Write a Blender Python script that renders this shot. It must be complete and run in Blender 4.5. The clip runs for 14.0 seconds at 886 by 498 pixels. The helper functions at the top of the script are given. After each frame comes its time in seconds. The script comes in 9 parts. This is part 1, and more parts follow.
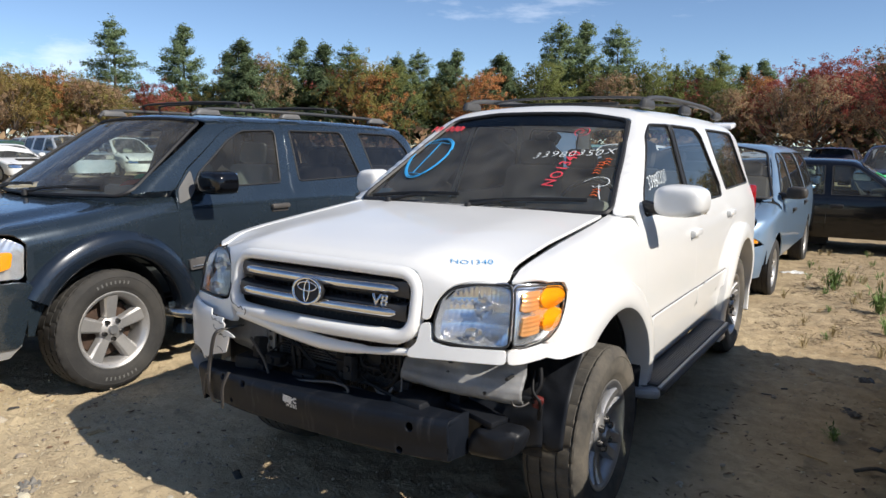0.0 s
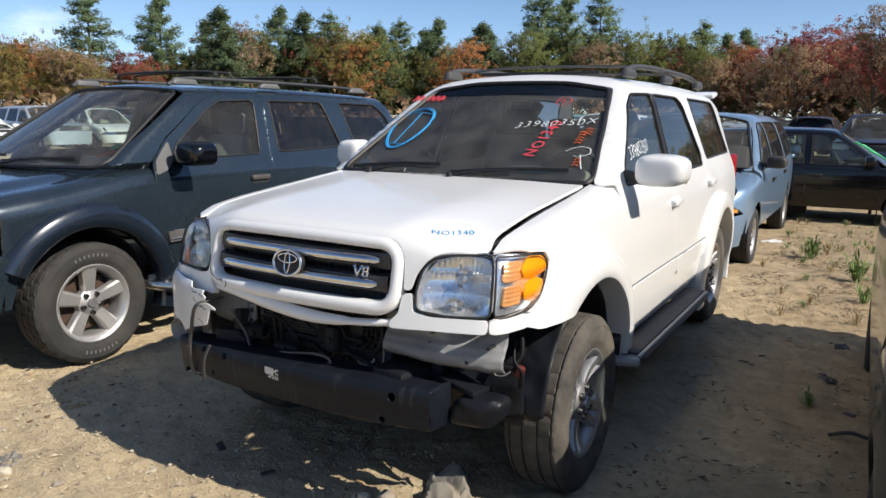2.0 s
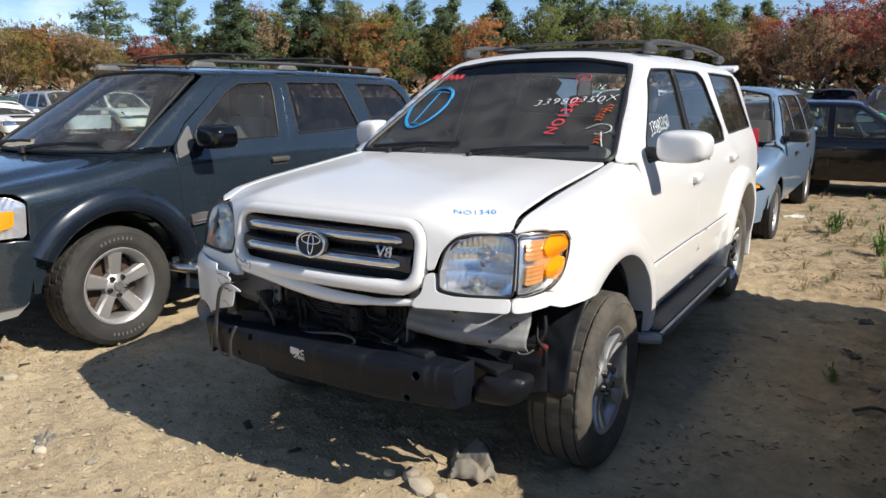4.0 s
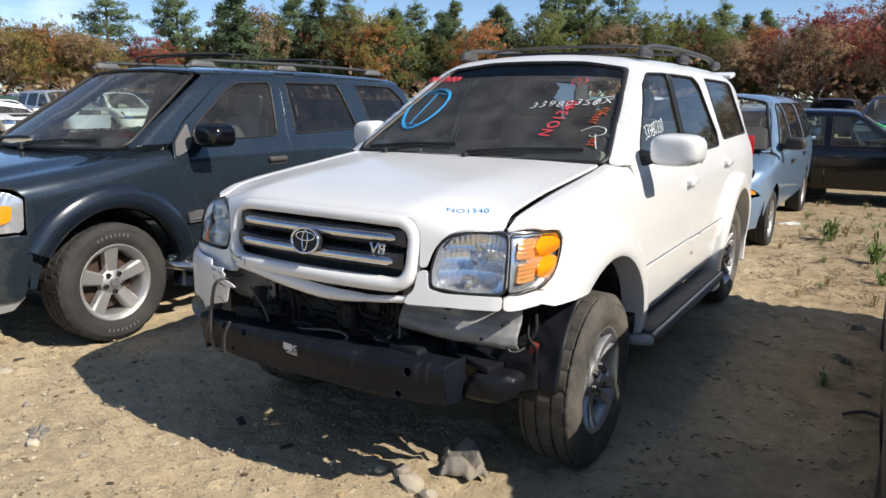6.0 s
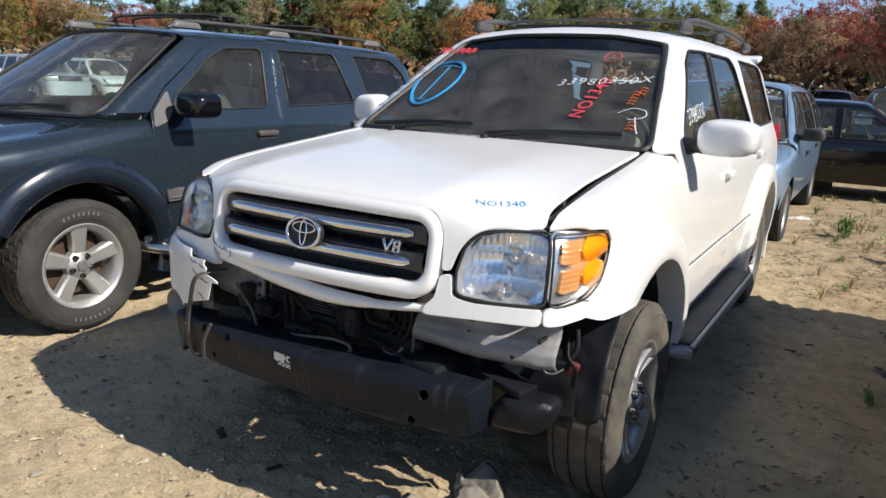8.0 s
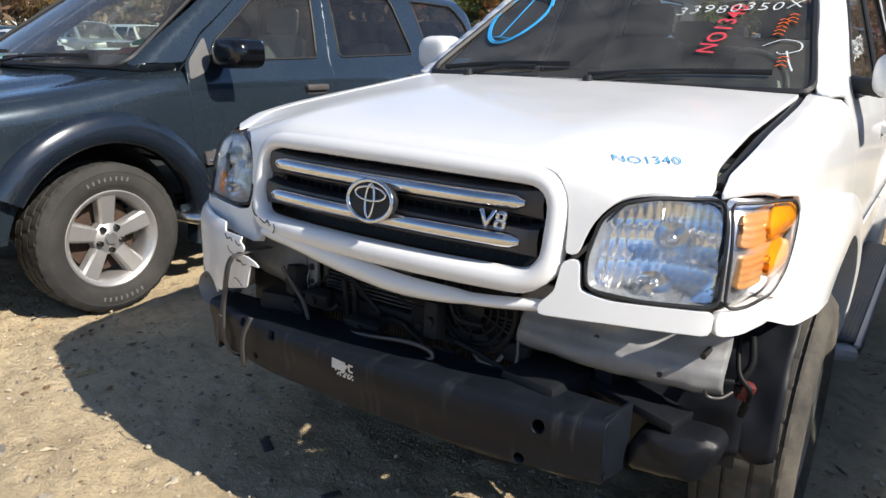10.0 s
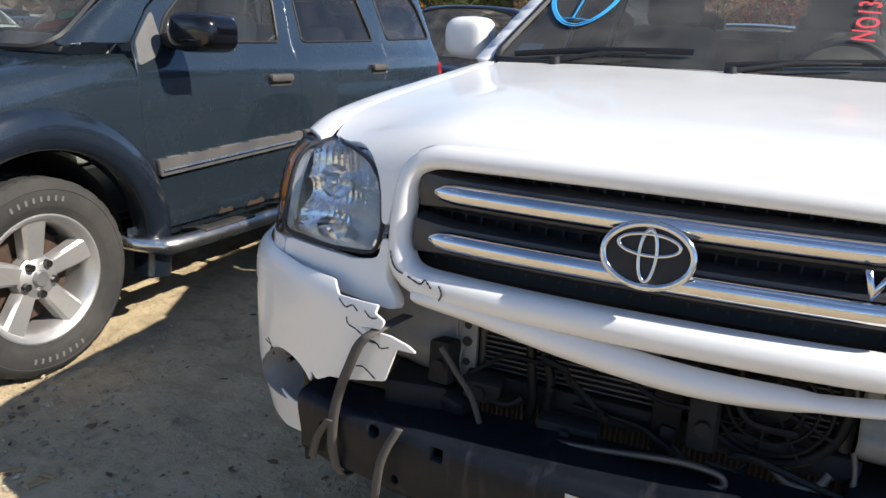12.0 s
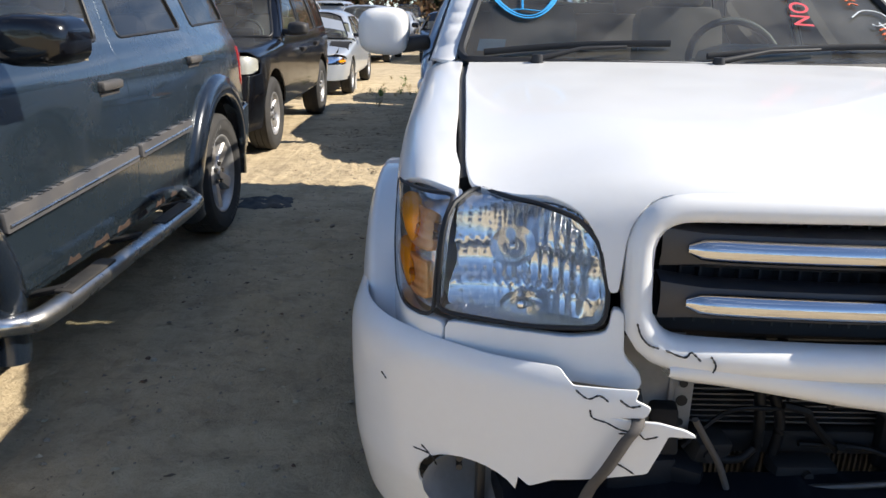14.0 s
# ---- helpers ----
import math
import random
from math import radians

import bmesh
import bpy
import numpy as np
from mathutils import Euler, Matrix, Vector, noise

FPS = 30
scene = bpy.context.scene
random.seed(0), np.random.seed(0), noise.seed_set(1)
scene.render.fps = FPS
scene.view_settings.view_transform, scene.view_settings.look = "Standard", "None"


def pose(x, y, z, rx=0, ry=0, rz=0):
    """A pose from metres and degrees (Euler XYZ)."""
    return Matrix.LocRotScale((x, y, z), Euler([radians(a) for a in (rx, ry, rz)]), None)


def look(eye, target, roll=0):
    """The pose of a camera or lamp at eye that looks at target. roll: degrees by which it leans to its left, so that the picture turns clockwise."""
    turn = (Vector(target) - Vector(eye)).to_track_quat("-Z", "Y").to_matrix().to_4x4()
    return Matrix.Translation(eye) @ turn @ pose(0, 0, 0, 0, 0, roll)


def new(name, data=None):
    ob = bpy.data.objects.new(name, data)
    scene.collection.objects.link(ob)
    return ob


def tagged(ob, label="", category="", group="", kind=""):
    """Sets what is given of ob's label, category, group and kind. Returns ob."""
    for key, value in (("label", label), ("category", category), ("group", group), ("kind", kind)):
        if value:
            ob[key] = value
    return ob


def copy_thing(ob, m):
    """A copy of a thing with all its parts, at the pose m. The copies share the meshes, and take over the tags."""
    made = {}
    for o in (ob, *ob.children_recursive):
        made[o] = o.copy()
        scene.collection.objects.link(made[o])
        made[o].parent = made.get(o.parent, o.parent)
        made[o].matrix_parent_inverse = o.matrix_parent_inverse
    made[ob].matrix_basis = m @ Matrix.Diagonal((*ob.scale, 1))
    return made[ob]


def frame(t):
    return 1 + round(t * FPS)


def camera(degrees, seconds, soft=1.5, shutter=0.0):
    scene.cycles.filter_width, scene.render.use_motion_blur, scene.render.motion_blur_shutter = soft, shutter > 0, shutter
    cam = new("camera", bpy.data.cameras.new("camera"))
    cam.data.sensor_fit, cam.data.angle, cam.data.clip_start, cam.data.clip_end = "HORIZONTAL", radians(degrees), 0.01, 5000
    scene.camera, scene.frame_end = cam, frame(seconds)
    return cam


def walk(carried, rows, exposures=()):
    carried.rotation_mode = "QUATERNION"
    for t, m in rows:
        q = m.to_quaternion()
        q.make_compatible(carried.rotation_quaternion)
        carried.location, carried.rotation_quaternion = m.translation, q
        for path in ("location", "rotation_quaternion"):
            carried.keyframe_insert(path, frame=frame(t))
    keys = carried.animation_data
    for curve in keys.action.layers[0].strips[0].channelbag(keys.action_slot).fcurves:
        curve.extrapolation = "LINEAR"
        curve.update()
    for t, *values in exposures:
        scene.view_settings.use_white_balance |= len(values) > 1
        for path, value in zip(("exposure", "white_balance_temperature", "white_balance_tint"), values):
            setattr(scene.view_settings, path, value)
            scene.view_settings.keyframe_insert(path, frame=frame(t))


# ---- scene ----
cam = camera(63.1, 14.0)
PATH = [
    (0, (1.931, -2.948, 1.595), (0.874, -1.274, 1.309), 0.8),
    (0.5, (1.928, -2.946, 1.609), (0.896, -1.258, 1.312), 1.3),
    (1, (1.934, -2.934, 1.595), (0.912, -1.242, 1.292), 0.8),
    (1.5, (1.931, -2.939, 1.597), (0.92, -1.246, 1.261), 0.6),
    (2, (1.932, -2.937, 1.593), (0.923, -1.249, 1.228), 0.7),
    (2.5, (1.926, -2.931, 1.583), (0.916, -1.249, 1.197), 0.4),
    (3, (1.921, -2.931, 1.585), (0.904, -1.258, 1.18), -0.3),
    (3.5, (1.919, -2.943, 1.598), (0.881, -1.285, 1.177), -0.5),
    (6, (1.956, -2.97, 1.577), (0.914, -1.312, 1.168), 0.5),
    (6.5, (1.894, -2.902, 1.551), (0.876, -1.231, 1.137), 1.4),
    (7, (1.737, -2.806, 1.561), (0.751, -1.122, 1.125), 2.7),
    (7.2, (1.704, -2.793, 1.567), (0.719, -1.106, 1.141), 2.9),
    (9.5, (1.307, -2.291, 1.433), (0.252, -0.685, 0.875), 1.2),
    (10, (1.138, -2.218, 1.406), (0.05, -0.634, 0.851), 1.6),
    (10.5, (0.912, -2.082, 1.368), (-0.217, -0.526, 0.815), 2.4),
    (11, (0.676, -2.034, 1.347), (-0.446, -0.48, 0.773), 2.3),
    (11.5, (0.361, -2.067, 1.379), (-0.407, -0.312, 0.806), 4.3),
    (12, (0.136, -2.019, 1.334), (-0.623, -0.255, 0.776), 2.9),
    (12.5, (-0.16, -1.872, 1.335), (-0.786, -0.051, 0.793), 2.4),
    (13, (-0.395, -1.854, 1.336), (-0.846, 0.014, 0.779), 2.0),
    (13.5, (-0.706, -1.87, 1.392), (-0.68, 0.034, 0.78), 2.5),
    (14, (-0.784, -1.921, 1.419), (-0.795, -0.022, 0.792), 0.9),
]
walk(cam, [(t, look(eye, target, roll)) for t, eye, target, roll in PATH],
     exposures=[(0.0, 0.38), (7.0, 0.42), (9.5, 0.60), (11.0, 0.67), (12.0, 0.80), (14.0, 0.85)])

from mathutils import geometry

# ---- sky and sun ----
SUN_TO = Vector((1.19, 0.01, 1.0)).normalized()
SUN_EL = math.asin(SUN_TO.z)
SUN_AZ = math.atan2(SUN_TO.x, SUN_TO.y)
world = bpy.data.worlds.new("sky")
scene.world = world
world.use_nodes = True
wn, wl = world.node_tree.nodes, world.node_tree.links
sky = wn.new("ShaderNodeTexSky")
sky.sky_type, sky.sun_disc = "NISHITA", False
sky.sun_elevation, sky.sun_rotation = SUN_EL, SUN_AZ
sky.air_density, sky.dust_density, sky.ozone_density = 0.65, 0.05, 2.5
wtc, wmap, wno, wrm, wmx = (wn.new("ShaderNode" + k) for k in ("TexCoord", "Mapping", "TexNoise", "ValToRGB", "Mix"))
wmap.inputs["Scale"].default_value = (1.6, 3.2, 9.0)
wmap.inputs["Rotation"].default_value = (0.1, 0.12, 0.5)
wno.inputs["Scale"].default_value, wno.inputs["Detail"].default_value, wno.inputs["Roughness"].default_value = 1.1, 8.0, 0.62
wrm.color_ramp.elements[0].position, wrm.color_ramp.elements[1].position = 0.56, 0.88
wmx.data_type = "RGBA"
wmx.inputs["B"].default_value = (9.6, 10.0, 10.8, 1)
wl.new(wtc.outputs["Generated"], wmap.inputs["Vector"])
wl.new(wmap.outputs["Vector"], wno.inputs["Vector"])
wl.new(wno.outputs["Fac"], wrm.inputs["Fac"])
wl.new(wrm.outputs["Color"], wmx.inputs["Factor"])
wtint = wn.new("ShaderNodeMix")
wtint.data_type, wtint.blend_type = "RGBA", "MULTIPLY"
wtint.inputs["Factor"].default_value = 1.0
wtint.inputs["B"].default_value = (0.96, 0.98, 0.99, 1)
wl.new(sky.outputs["Color"], wtint.inputs["A"])
wl.new(wtint.outputs["Result"], wmx.inputs["A"])
wl.new(wmx.outputs["Result"], wn["Background"].inputs["Color"])
wn["Background"].inputs["Strength"].default_value = 0.110
sun = new("sun", bpy.data.lights.new("sun", "SUN"))
sun.data.energy, sun.data.angle, sun.data.color = 4.5, radians(0.53), (1.0, 0.93, 0.83)
sun.matrix_world = look(SUN_TO * 50, (0, 0, 0))


# ---- materials ----
def mat(name, color, rough=0.5, metal=0.0, coat=0.0, vary=0.12, scale=6.0, fine=60.0, bump=0.0, dirt=None, dirt_amount=0.0, spec=0.5, random_tint=0.0, island=False):
    """A painted, metal, rubber or earthen surface: base colour with broad and fine variation, optional dirt film and fine relief."""
    m = bpy.data.materials.new(name)
    m.use_nodes = True
    n, l = m.node_tree.nodes, m.node_tree.links
    b = n["Principled BSDF"]
    b.inputs["Metallic"].default_value = metal
    b.inputs["Coat Weight"].default_value = coat
    b.inputs["Coat Roughness"].default_value = 0.06
    b.inputs["Specular IOR Level"].default_value = spec
    tc = n.new("ShaderNodeTexCoord")
    big, small = n.new("ShaderNodeTexNoise"), n.new("ShaderNodeTexNoise")
    big.inputs["Scale"].default_value, big.inputs["Detail"].default_value = scale, 5
    small.inputs["Scale"].default_value, small.inputs["Detail"].default_value = fine, 4
    for t in (big, small):
        l.new(tc.outputs["Object"], t.inputs["Vector"])
    mixn = n.new("ShaderNodeMath")
    mixn.operation = "MULTIPLY_ADD"
    mixn.inputs[1].default_value = 0.6
    mul = n.new("ShaderNodeMath")
    mul.operation = "MULTIPLY"
    mul.inputs[1].default_value = 0.4
    l.new(small.outputs["Fac"], mul.inputs[0])
    l.new(big.outputs["Fac"], mixn.inputs[0])
    l.new(mul.outputs[0], mixn.inputs[2])
    ramp = n.new("ShaderNodeValToRGB")
    lo = [max(0, c * (1 - vary)) for c in color]
    hi = [min(1, c * (1 + vary)) for c in color]
    ramp.color_ramp.elements[0].position, ramp.color_ramp.elements[1].position = 0.3, 0.7
    ramp.color_ramp.elements[0].color, ramp.color_ramp.elements[1].color = (*lo, 1), (*hi, 1)
    l.new(mixn.outputs[0], ramp.inputs["Fac"])
    col = ramp.outputs["Color"]
    if random_tint or island:
        if island:
            src = n.new("ShaderNodeNewGeometry").outputs["Random Per Island"]
        else:
            src = n.new("ShaderNodeObjectInfo").outputs["Random"]
        hs = n.new("ShaderNodeHueSaturation")
        for key, spread in (("Hue", 0.04 * random_tint), ("Value", 0.9 * random_tint)):
            mr = n.new("ShaderNodeMapRange")
            base = 0.5 if key == "Hue" else 1.0
            mr.inputs["To Min"].default_value, mr.inputs["To Max"].default_value = base - spread / 2, base + spread / 2
            l.new(src, mr.inputs["Value"])
            l.new(mr.outputs["Result"], hs.inputs[key])
        l.new(col, hs.inputs["Color"])
        col = hs.outputs["Color"]
    rr = n.new("ShaderNodeMapRange")
    rr.inputs["To Min"].default_value, rr.inputs["To Max"].default_value = max(0.02, rough - 0.08), min(1, rough + 0.12)
    l.new(mixn.outputs[0], rr.inputs["Value"])
    rough_out = rr.outputs["Result"]
    if dirt:
        dn, dr, dm = n.new("ShaderNodeTexNoise"), n.new("ShaderNodeValToRGB"), n.new("ShaderNodeMix")
        dn.inputs["Scale"].default_value, dn.inputs["Detail"].default_value, dn.inputs["Roughness"].default_value = 3.1, 9, 0.7
        l.new(tc.outputs["Object"], dn.inputs["Vector"])
        dr.color_ramp.elements[0].position, dr.color_ramp.elements[1].position = 0.42, 0.75
        dr.color_ramp.elements[0].color, dr.color_ramp.elements[1].color = (0, 0, 0, 1), (dirt_amount,) * 3 + (1,)
        l.new(dn.outputs["Fac"], dr.inputs["Fac"])
        dm.data_type = "RGBA"
        dm.inputs["B"].default_value = (*dirt, 1)
        l.new(dr.outputs["Color"], dm.inputs["Factor"])
        l.new(col, dm.inputs["A"])
        col = dm.outputs["Result"]
        ra = n.new("ShaderNodeMath")
        ra.operation = "MULTIPLY_ADD"
        ra.inputs[1].default_value = 0.5
        l.new(dr.outputs["Color"], ra.inputs[0])
        l.new(rough_out, ra.inputs[2])
        rough_out = ra.outputs[0]
        cw = n.new("ShaderNodeMath")
        cw.operation = "MULTIPLY_ADD"
        cw.inputs[1].default_value, cw.inputs[2].default_value = -coat, coat
        l.new(dr.outputs["Color"], cw.inputs[0])
        l.new(cw.outputs[0], b.inputs["Coat Weight"])
    l.new(col, b.inputs["Base Color"])
    l.new(rough_out, b.inputs["Roughness"])
    if bump:
        bp = n.new("ShaderNodeBump")
        bp.inputs["Strength"].default_value, bp.inputs["Distance"].default_value = min(1, bump * 100), bump
        l.new(small.outputs["Fac"], bp.inputs["Height"])
        l.new(bp.outputs["Normal"], b.inputs["Normal"])
    return m


def glass(name, tint, rough=0.0, ior=1.45, dust_haze=0.0, bump=0.0):
    """Thin automotive glass: a tinted see-through sheet with a clear gloss."""
    m = bpy.data.materials.new(name)
    m.use_nodes = True
    n, l = m.node_tree.nodes, m.node_tree.links
    n.remove(n["Principled BSDF"])
    tr, gl, mx, fr = n.new("ShaderNodeBsdfTransparent"), n.new("ShaderNodeBsdfGlossy"), n.new("ShaderNodeMixShader"), n.new("ShaderNodeFresnel")
    tr.inputs["Color"].default_value = (*tint, 1)
    gl.inputs["Roughness"].default_value = rough
    fr.inputs["IOR"].default_value = ior
    if bump:
        no, bp, tc = n.new("ShaderNodeTexNoise"), n.new("ShaderNodeBump"), n.new("ShaderNodeTexCoord")
        no.inputs["Scale"].default_value = 5
        l.new(tc.outputs["Object"], no.inputs["Vector"])
        bp.inputs["Strength"].default_value, bp.inputs["Distance"].default_value = 0.3, bump
        l.new(no.outputs["Fac"], bp.inputs["Height"])
        l.new(bp.outputs["Normal"], gl.inputs["Normal"])
    l.new(fr.outputs[0], mx.inputs["Fac"])
    l.new(tr.outputs[0], mx.inputs[1])
    l.new(gl.outputs[0], mx.inputs[2])
    out = mx.outputs[0]
    if dust_haze:
        tc2, dn, dr, df, dm = (n.new("ShaderNode" + k) for k in ("TexCoord", "TexNoise", "MapRange", "BsdfDiffuse", "MixShader"))
        dn.inputs["Scale"].default_value, dn.inputs["Detail"].default_value = 7.0, 9.0
        l.new(tc2.outputs["Object"], dn.inputs["Vector"])
        dr.inputs["From Min"].default_value, dr.inputs["From Max"].default_value = 0.3, 0.75
        dr.inputs["To Min"].default_value, dr.inputs["To Max"].default_value = dust_haze * 0.45, dust_haze * 1.5
        l.new(dn.outputs["Fac"], dr.inputs["Value"])
        df.inputs["Color"].default_value = (0.55, 0.52, 0.46, 1)
        l.new(dr.outputs["Result"], dm.inputs["Fac"])
        l.new(out, dm.inputs[1])
        l.new(df.outputs[0], dm.inputs[2])
        out = dm.outputs[0]
    l.new(out, n["Material Output"].inputs["Surface"])
    return m


DUST = (0.36, 0.29, 0.2)
WHITE = mat("white_paint", (0.775, 0.775, 0.762), 0.30, coat=0.55, vary=0.015, dirt=(0.62, 0.58, 0.5), dirt_amount=0.16)
SLATE = mat("slate_blue_paint", (0.027, 0.041, 0.055), 0.24, metal=0.45, coat=1.0, vary=0.06, dirt=(0.10, 0.11, 0.115), dirt_amount=0.05)
SLATE_DULL = mat("dark_blue_flare_paint", (0.010, 0.016, 0.026), 0.22, metal=0.2, coat=1.0, vary=0.08, dirt=(0.15, 0.14, 0.12), dirt_amount=0.06)
BLACK_PAINT = mat("black_paint", (0.003, 0.003, 0.004), 0.2, coat=0.7, vary=0.1, dirt=(0.05, 0.046, 0.042), dirt_amount=0.04, spec=0.25)
PALE_BLUE = mat("pale_blue_metallic_paint", (0.185, 0.285, 0.41), 0.33, metal=0.35, coat=0.8, vary=0.05, dirt=DUST, dirt_amount=0.16)
SILVER_PAINT = mat("silver_paint", (0.50, 0.53, 0.56), 0.33, metal=0.45, coat=0.8, vary=0.04, dirt=DUST, dirt_amount=0.14)
BLACK_PLASTIC = mat("black_plastic", (0.020, 0.020, 0.021), 0.5, vary=0.2, bump=0.0006, fine=180, dirt=DUST, dirt_amount=0.16)
HOSE = mat("black_hose_rubber", (0.008, 0.008, 0.009), 0.5, spec=0.25, vary=0.3, dirt=(0.04, 0.036, 0.032), dirt_amount=0.2)
BEAM_BLACK = mat("scuffed_black_steel", (0.0065, 0.0090, 0.0145), 0.45, spec=0.22, metal=0.0, vary=0.35, scale=9, bump=0.001, fine=70, dirt=(0.014, 0.016, 0.020), dirt_amount=0.35)
# pale upright rub marks on the beam
bs_n, bs_l = BEAM_BLACK.node_tree.nodes, BEAM_BLACK.node_tree.links
bs_t, bs_m, bs_x, bs_r, bs_c = (bs_n.new("ShaderNode" + k) for k in ("TexCoord", "Mapping", "TexNoise", "ValToRGB", "Mix"))
bs_m.inputs["Scale"].default_value = (26.0, 6.0, 3.5)
bs_x.inputs["Scale"].default_value, bs_x.inputs["Detail"].default_value, bs_x.inputs["Roughness"].default_value = 1.0, 6.0, 0.7
bs_r.color_ramp.elements[0].position, bs_r.color_ramp.elements[1].position = 0.57, 0.72
bs_r.color_ramp.elements[1].color = (0.6, 0.6, 0.6, 1)
bs_c.data_type = "RGBA"
bs_c.inputs["B"].default_value = (0.050, 0.051, 0.055, 1)
bs_l.new(bs_t.outputs["Object"], bs_m.inputs["Vector"])
bs_l.new(bs_m.outputs["Vector"], bs_x.inputs["Vector"])
bs_l.new(bs_x.outputs["Fac"], bs_r.inputs["Fac"])
bs_l.new(bs_r.outputs["Color"], bs_c.inputs["Factor"])
bs_l.new(bs_n["Principled BSDF"].inputs["Base Color"].links[0].from_socket, bs_c.inputs["A"])
bs_l.new(bs_c.outputs["Result"], bs_n["Principled BSDF"].inputs["Base Color"])
GREY_PLASTIC = mat("grey_plastic", (0.075, 0.075, 0.08), 0.5, vary=0.12, bump=0.0006, fine=160, dirt=DUST, dirt_amount=0.2)
STEP_GREY = mat("grey_step_plastic", (0.045, 0.048, 0.056), 0.55, vary=0.12, bump=0.001, fine=120, dirt=DUST, dirt_amount=0.3)
DUSTY_RUBBER = mat("dusty_tyre_rubber", (0.060, 0.057, 0.052), 0.8, vary=0.25, bump=0.001, fine=90, dirt=(0.25, 0.215, 0.165), dirt_amount=0.6, spec=0.25)
RUBBER = mat("tyre_rubber", (0.035, 0.034, 0.033), 0.75, vary=0.2, bump=0.001, fine=90, dirt=(0.14, 0.125, 0.10), dirt_amount=0.26, spec=0.3)
EDGE_SHADE = mat("grey_edge_shade", (0.17, 0.165, 0.15), 0.7, vary=0.2)
TRIM_BLACK = mat("black_rubber_trim", (0.012, 0.012, 0.013), 0.55, vary=0.2)
ALLOY = mat("silver_alloy", (0.50, 0.49, 0.48), 0.36, metal=0.7, vary=0.08, dirt=(0.3, 0.26, 0.2), dirt_amount=0.4)
CHROME = mat("chrome", (0.68, 0.68, 0.69), 0.07, metal=1.0, vary=0.02)
STEEL = mat("dull_steel", (0.12, 0.118, 0.115), 0.42, metal=0.8, vary=0.25, dirt=(0.2, 0.13, 0.08), dirt_amount=0.4)
RUST = mat("rust", (0.055, 0.032, 0.021), 0.85, vary=0.45, scale=14, bump=0.002)
GREY_PRIMER = mat("grey_painted_sheet_metal", (0.27, 0.27, 0.268), 0.42, vary=0.15, metal=0.1, dirt=(0.06, 0.052, 0.046), dirt_amount=0.45)
CHASSIS = mat("dirty_chassis", (0.009, 0.009, 0.010), 0.75, vary=0.4, dirt=(0.05, 0.044, 0.038), dirt_amount=0.3)
CLOTH_GREY = mat("grey_beige_upholstery", (0.36, 0.335, 0.30), 0.75, vary=0.12, bump=0.001, fine=140)
DASH = mat("charcoal_dash_plastic", (0.05, 0.05, 0.052), 0.6, vary=0.15, bump=0.0008, fine=120)
TAN_DASH = mat("taupe_dash_plastic", (0.31, 0.30, 0.275), 0.6, vary=0.12, bump=0.0008, fine=120)
# dust film thickened to stand in for brightness missing behind the windshields
SCREEN_GLASS = glass("windshield_glass", (0.88, 0.95, 0.90), ior=1.5, dust_haze=0.075, bump=0.0006)
SIDE_GLASS = glass("tinted_side_glass", (0.74, 0.84, 0.80), ior=1.5, dust_haze=0.04, bump=0.0006)
DARK_GLASS = glass("privacy_glass", (0.19, 0.19, 0.20), ior=1.6, dust_haze=0.02, bump=0.0008)
DUSK_GLASS = glass("smoked_side_glass", (0.66, 0.72, 0.70), dust_haze=0.02, bump=0.0006)
LAMP_GLASS = glass("clear_lamp_lens", (0.93, 0.95, 0.96))
AMBER = mat("amber_reflector", (0.98, 0.34, 0.008), 0.18, vary=0.12, coat=0.6)
FLUTED = mat("fluted_lamp_reflector", (0.78, 0.80, 0.83), 0.16, metal=0.7, vary=0.16, scale=30)
fl_n, fl_l = FLUTED.node_tree.nodes, FLUTED.node_tree.links
fl_w, fl_b, fl_t = fl_n.new("ShaderNodeTexWave"), fl_n.new("ShaderNodeBump"), fl_n.new("ShaderNodeTexCoord")
fl_w.inputs["Scale"].default_value, fl_w.inputs["Distortion"].default_value, fl_w.inputs["Detail"].default_value, fl_w.inputs["Detail Scale"].default_value = 19.0, 0.8, 1.0, 1.5
fl_b.inputs["Strength"].default_value, fl_b.inputs["Distance"].default_value = 0.55, 0.004
fl_l.new(fl_t.outputs["Object"], fl_w.inputs["Vector"])
fl_l.new(fl_w.outputs["Fac"], fl_b.inputs["Height"])
fl_l.new(fl_b.outputs["Normal"], fl_n["Principled BSDF"].inputs["Normal"])
FACET = mat("faceted_chrome_reflector", (0.90, 0.90, 0.91), 0.11, metal=0.85, vary=0.04)
REFLECTOR = mat("lamp_reflector", (0.92, 0.93, 0.95), 0.10, metal=1.0, vary=0.05)
PALE_AMBER = mat("pale_amber_flutes", (0.92, 0.40, 0.15), 0.16, vary=0.3, fine=220, metal=0.35)
GRILLE_BLACK = mat("grille_black", (0.012, 0.012, 0.013), 0.6, vary=0.2)
GRILLE_GREY = mat("grille_charcoal", (0.035, 0.036, 0.042), 0.38, vary=0.12, dirt=DUST, dirt_amount=0.08)
PAPER = mat("aged_paper", (0.62, 0.61, 0.58), 0.8, vary=0.2, fine=200)
STRAP = mat("dark_cloth_strap", (0.075, 0.068, 0.062), 0.85, vary=0.25, fine=220, bump=0.001)
FIN_DARK = mat("dark_fin_core", (0.02, 0.02, 0.02), 0.7, vary=0.3)
FIN_LIGHT = mat("aluminium_fins", (0.12, 0.12, 0.122), 0.45, metal=0.6, vary=0.2, dirt=(0.1, 0.08, 0.06), dirt_amount=0.6)
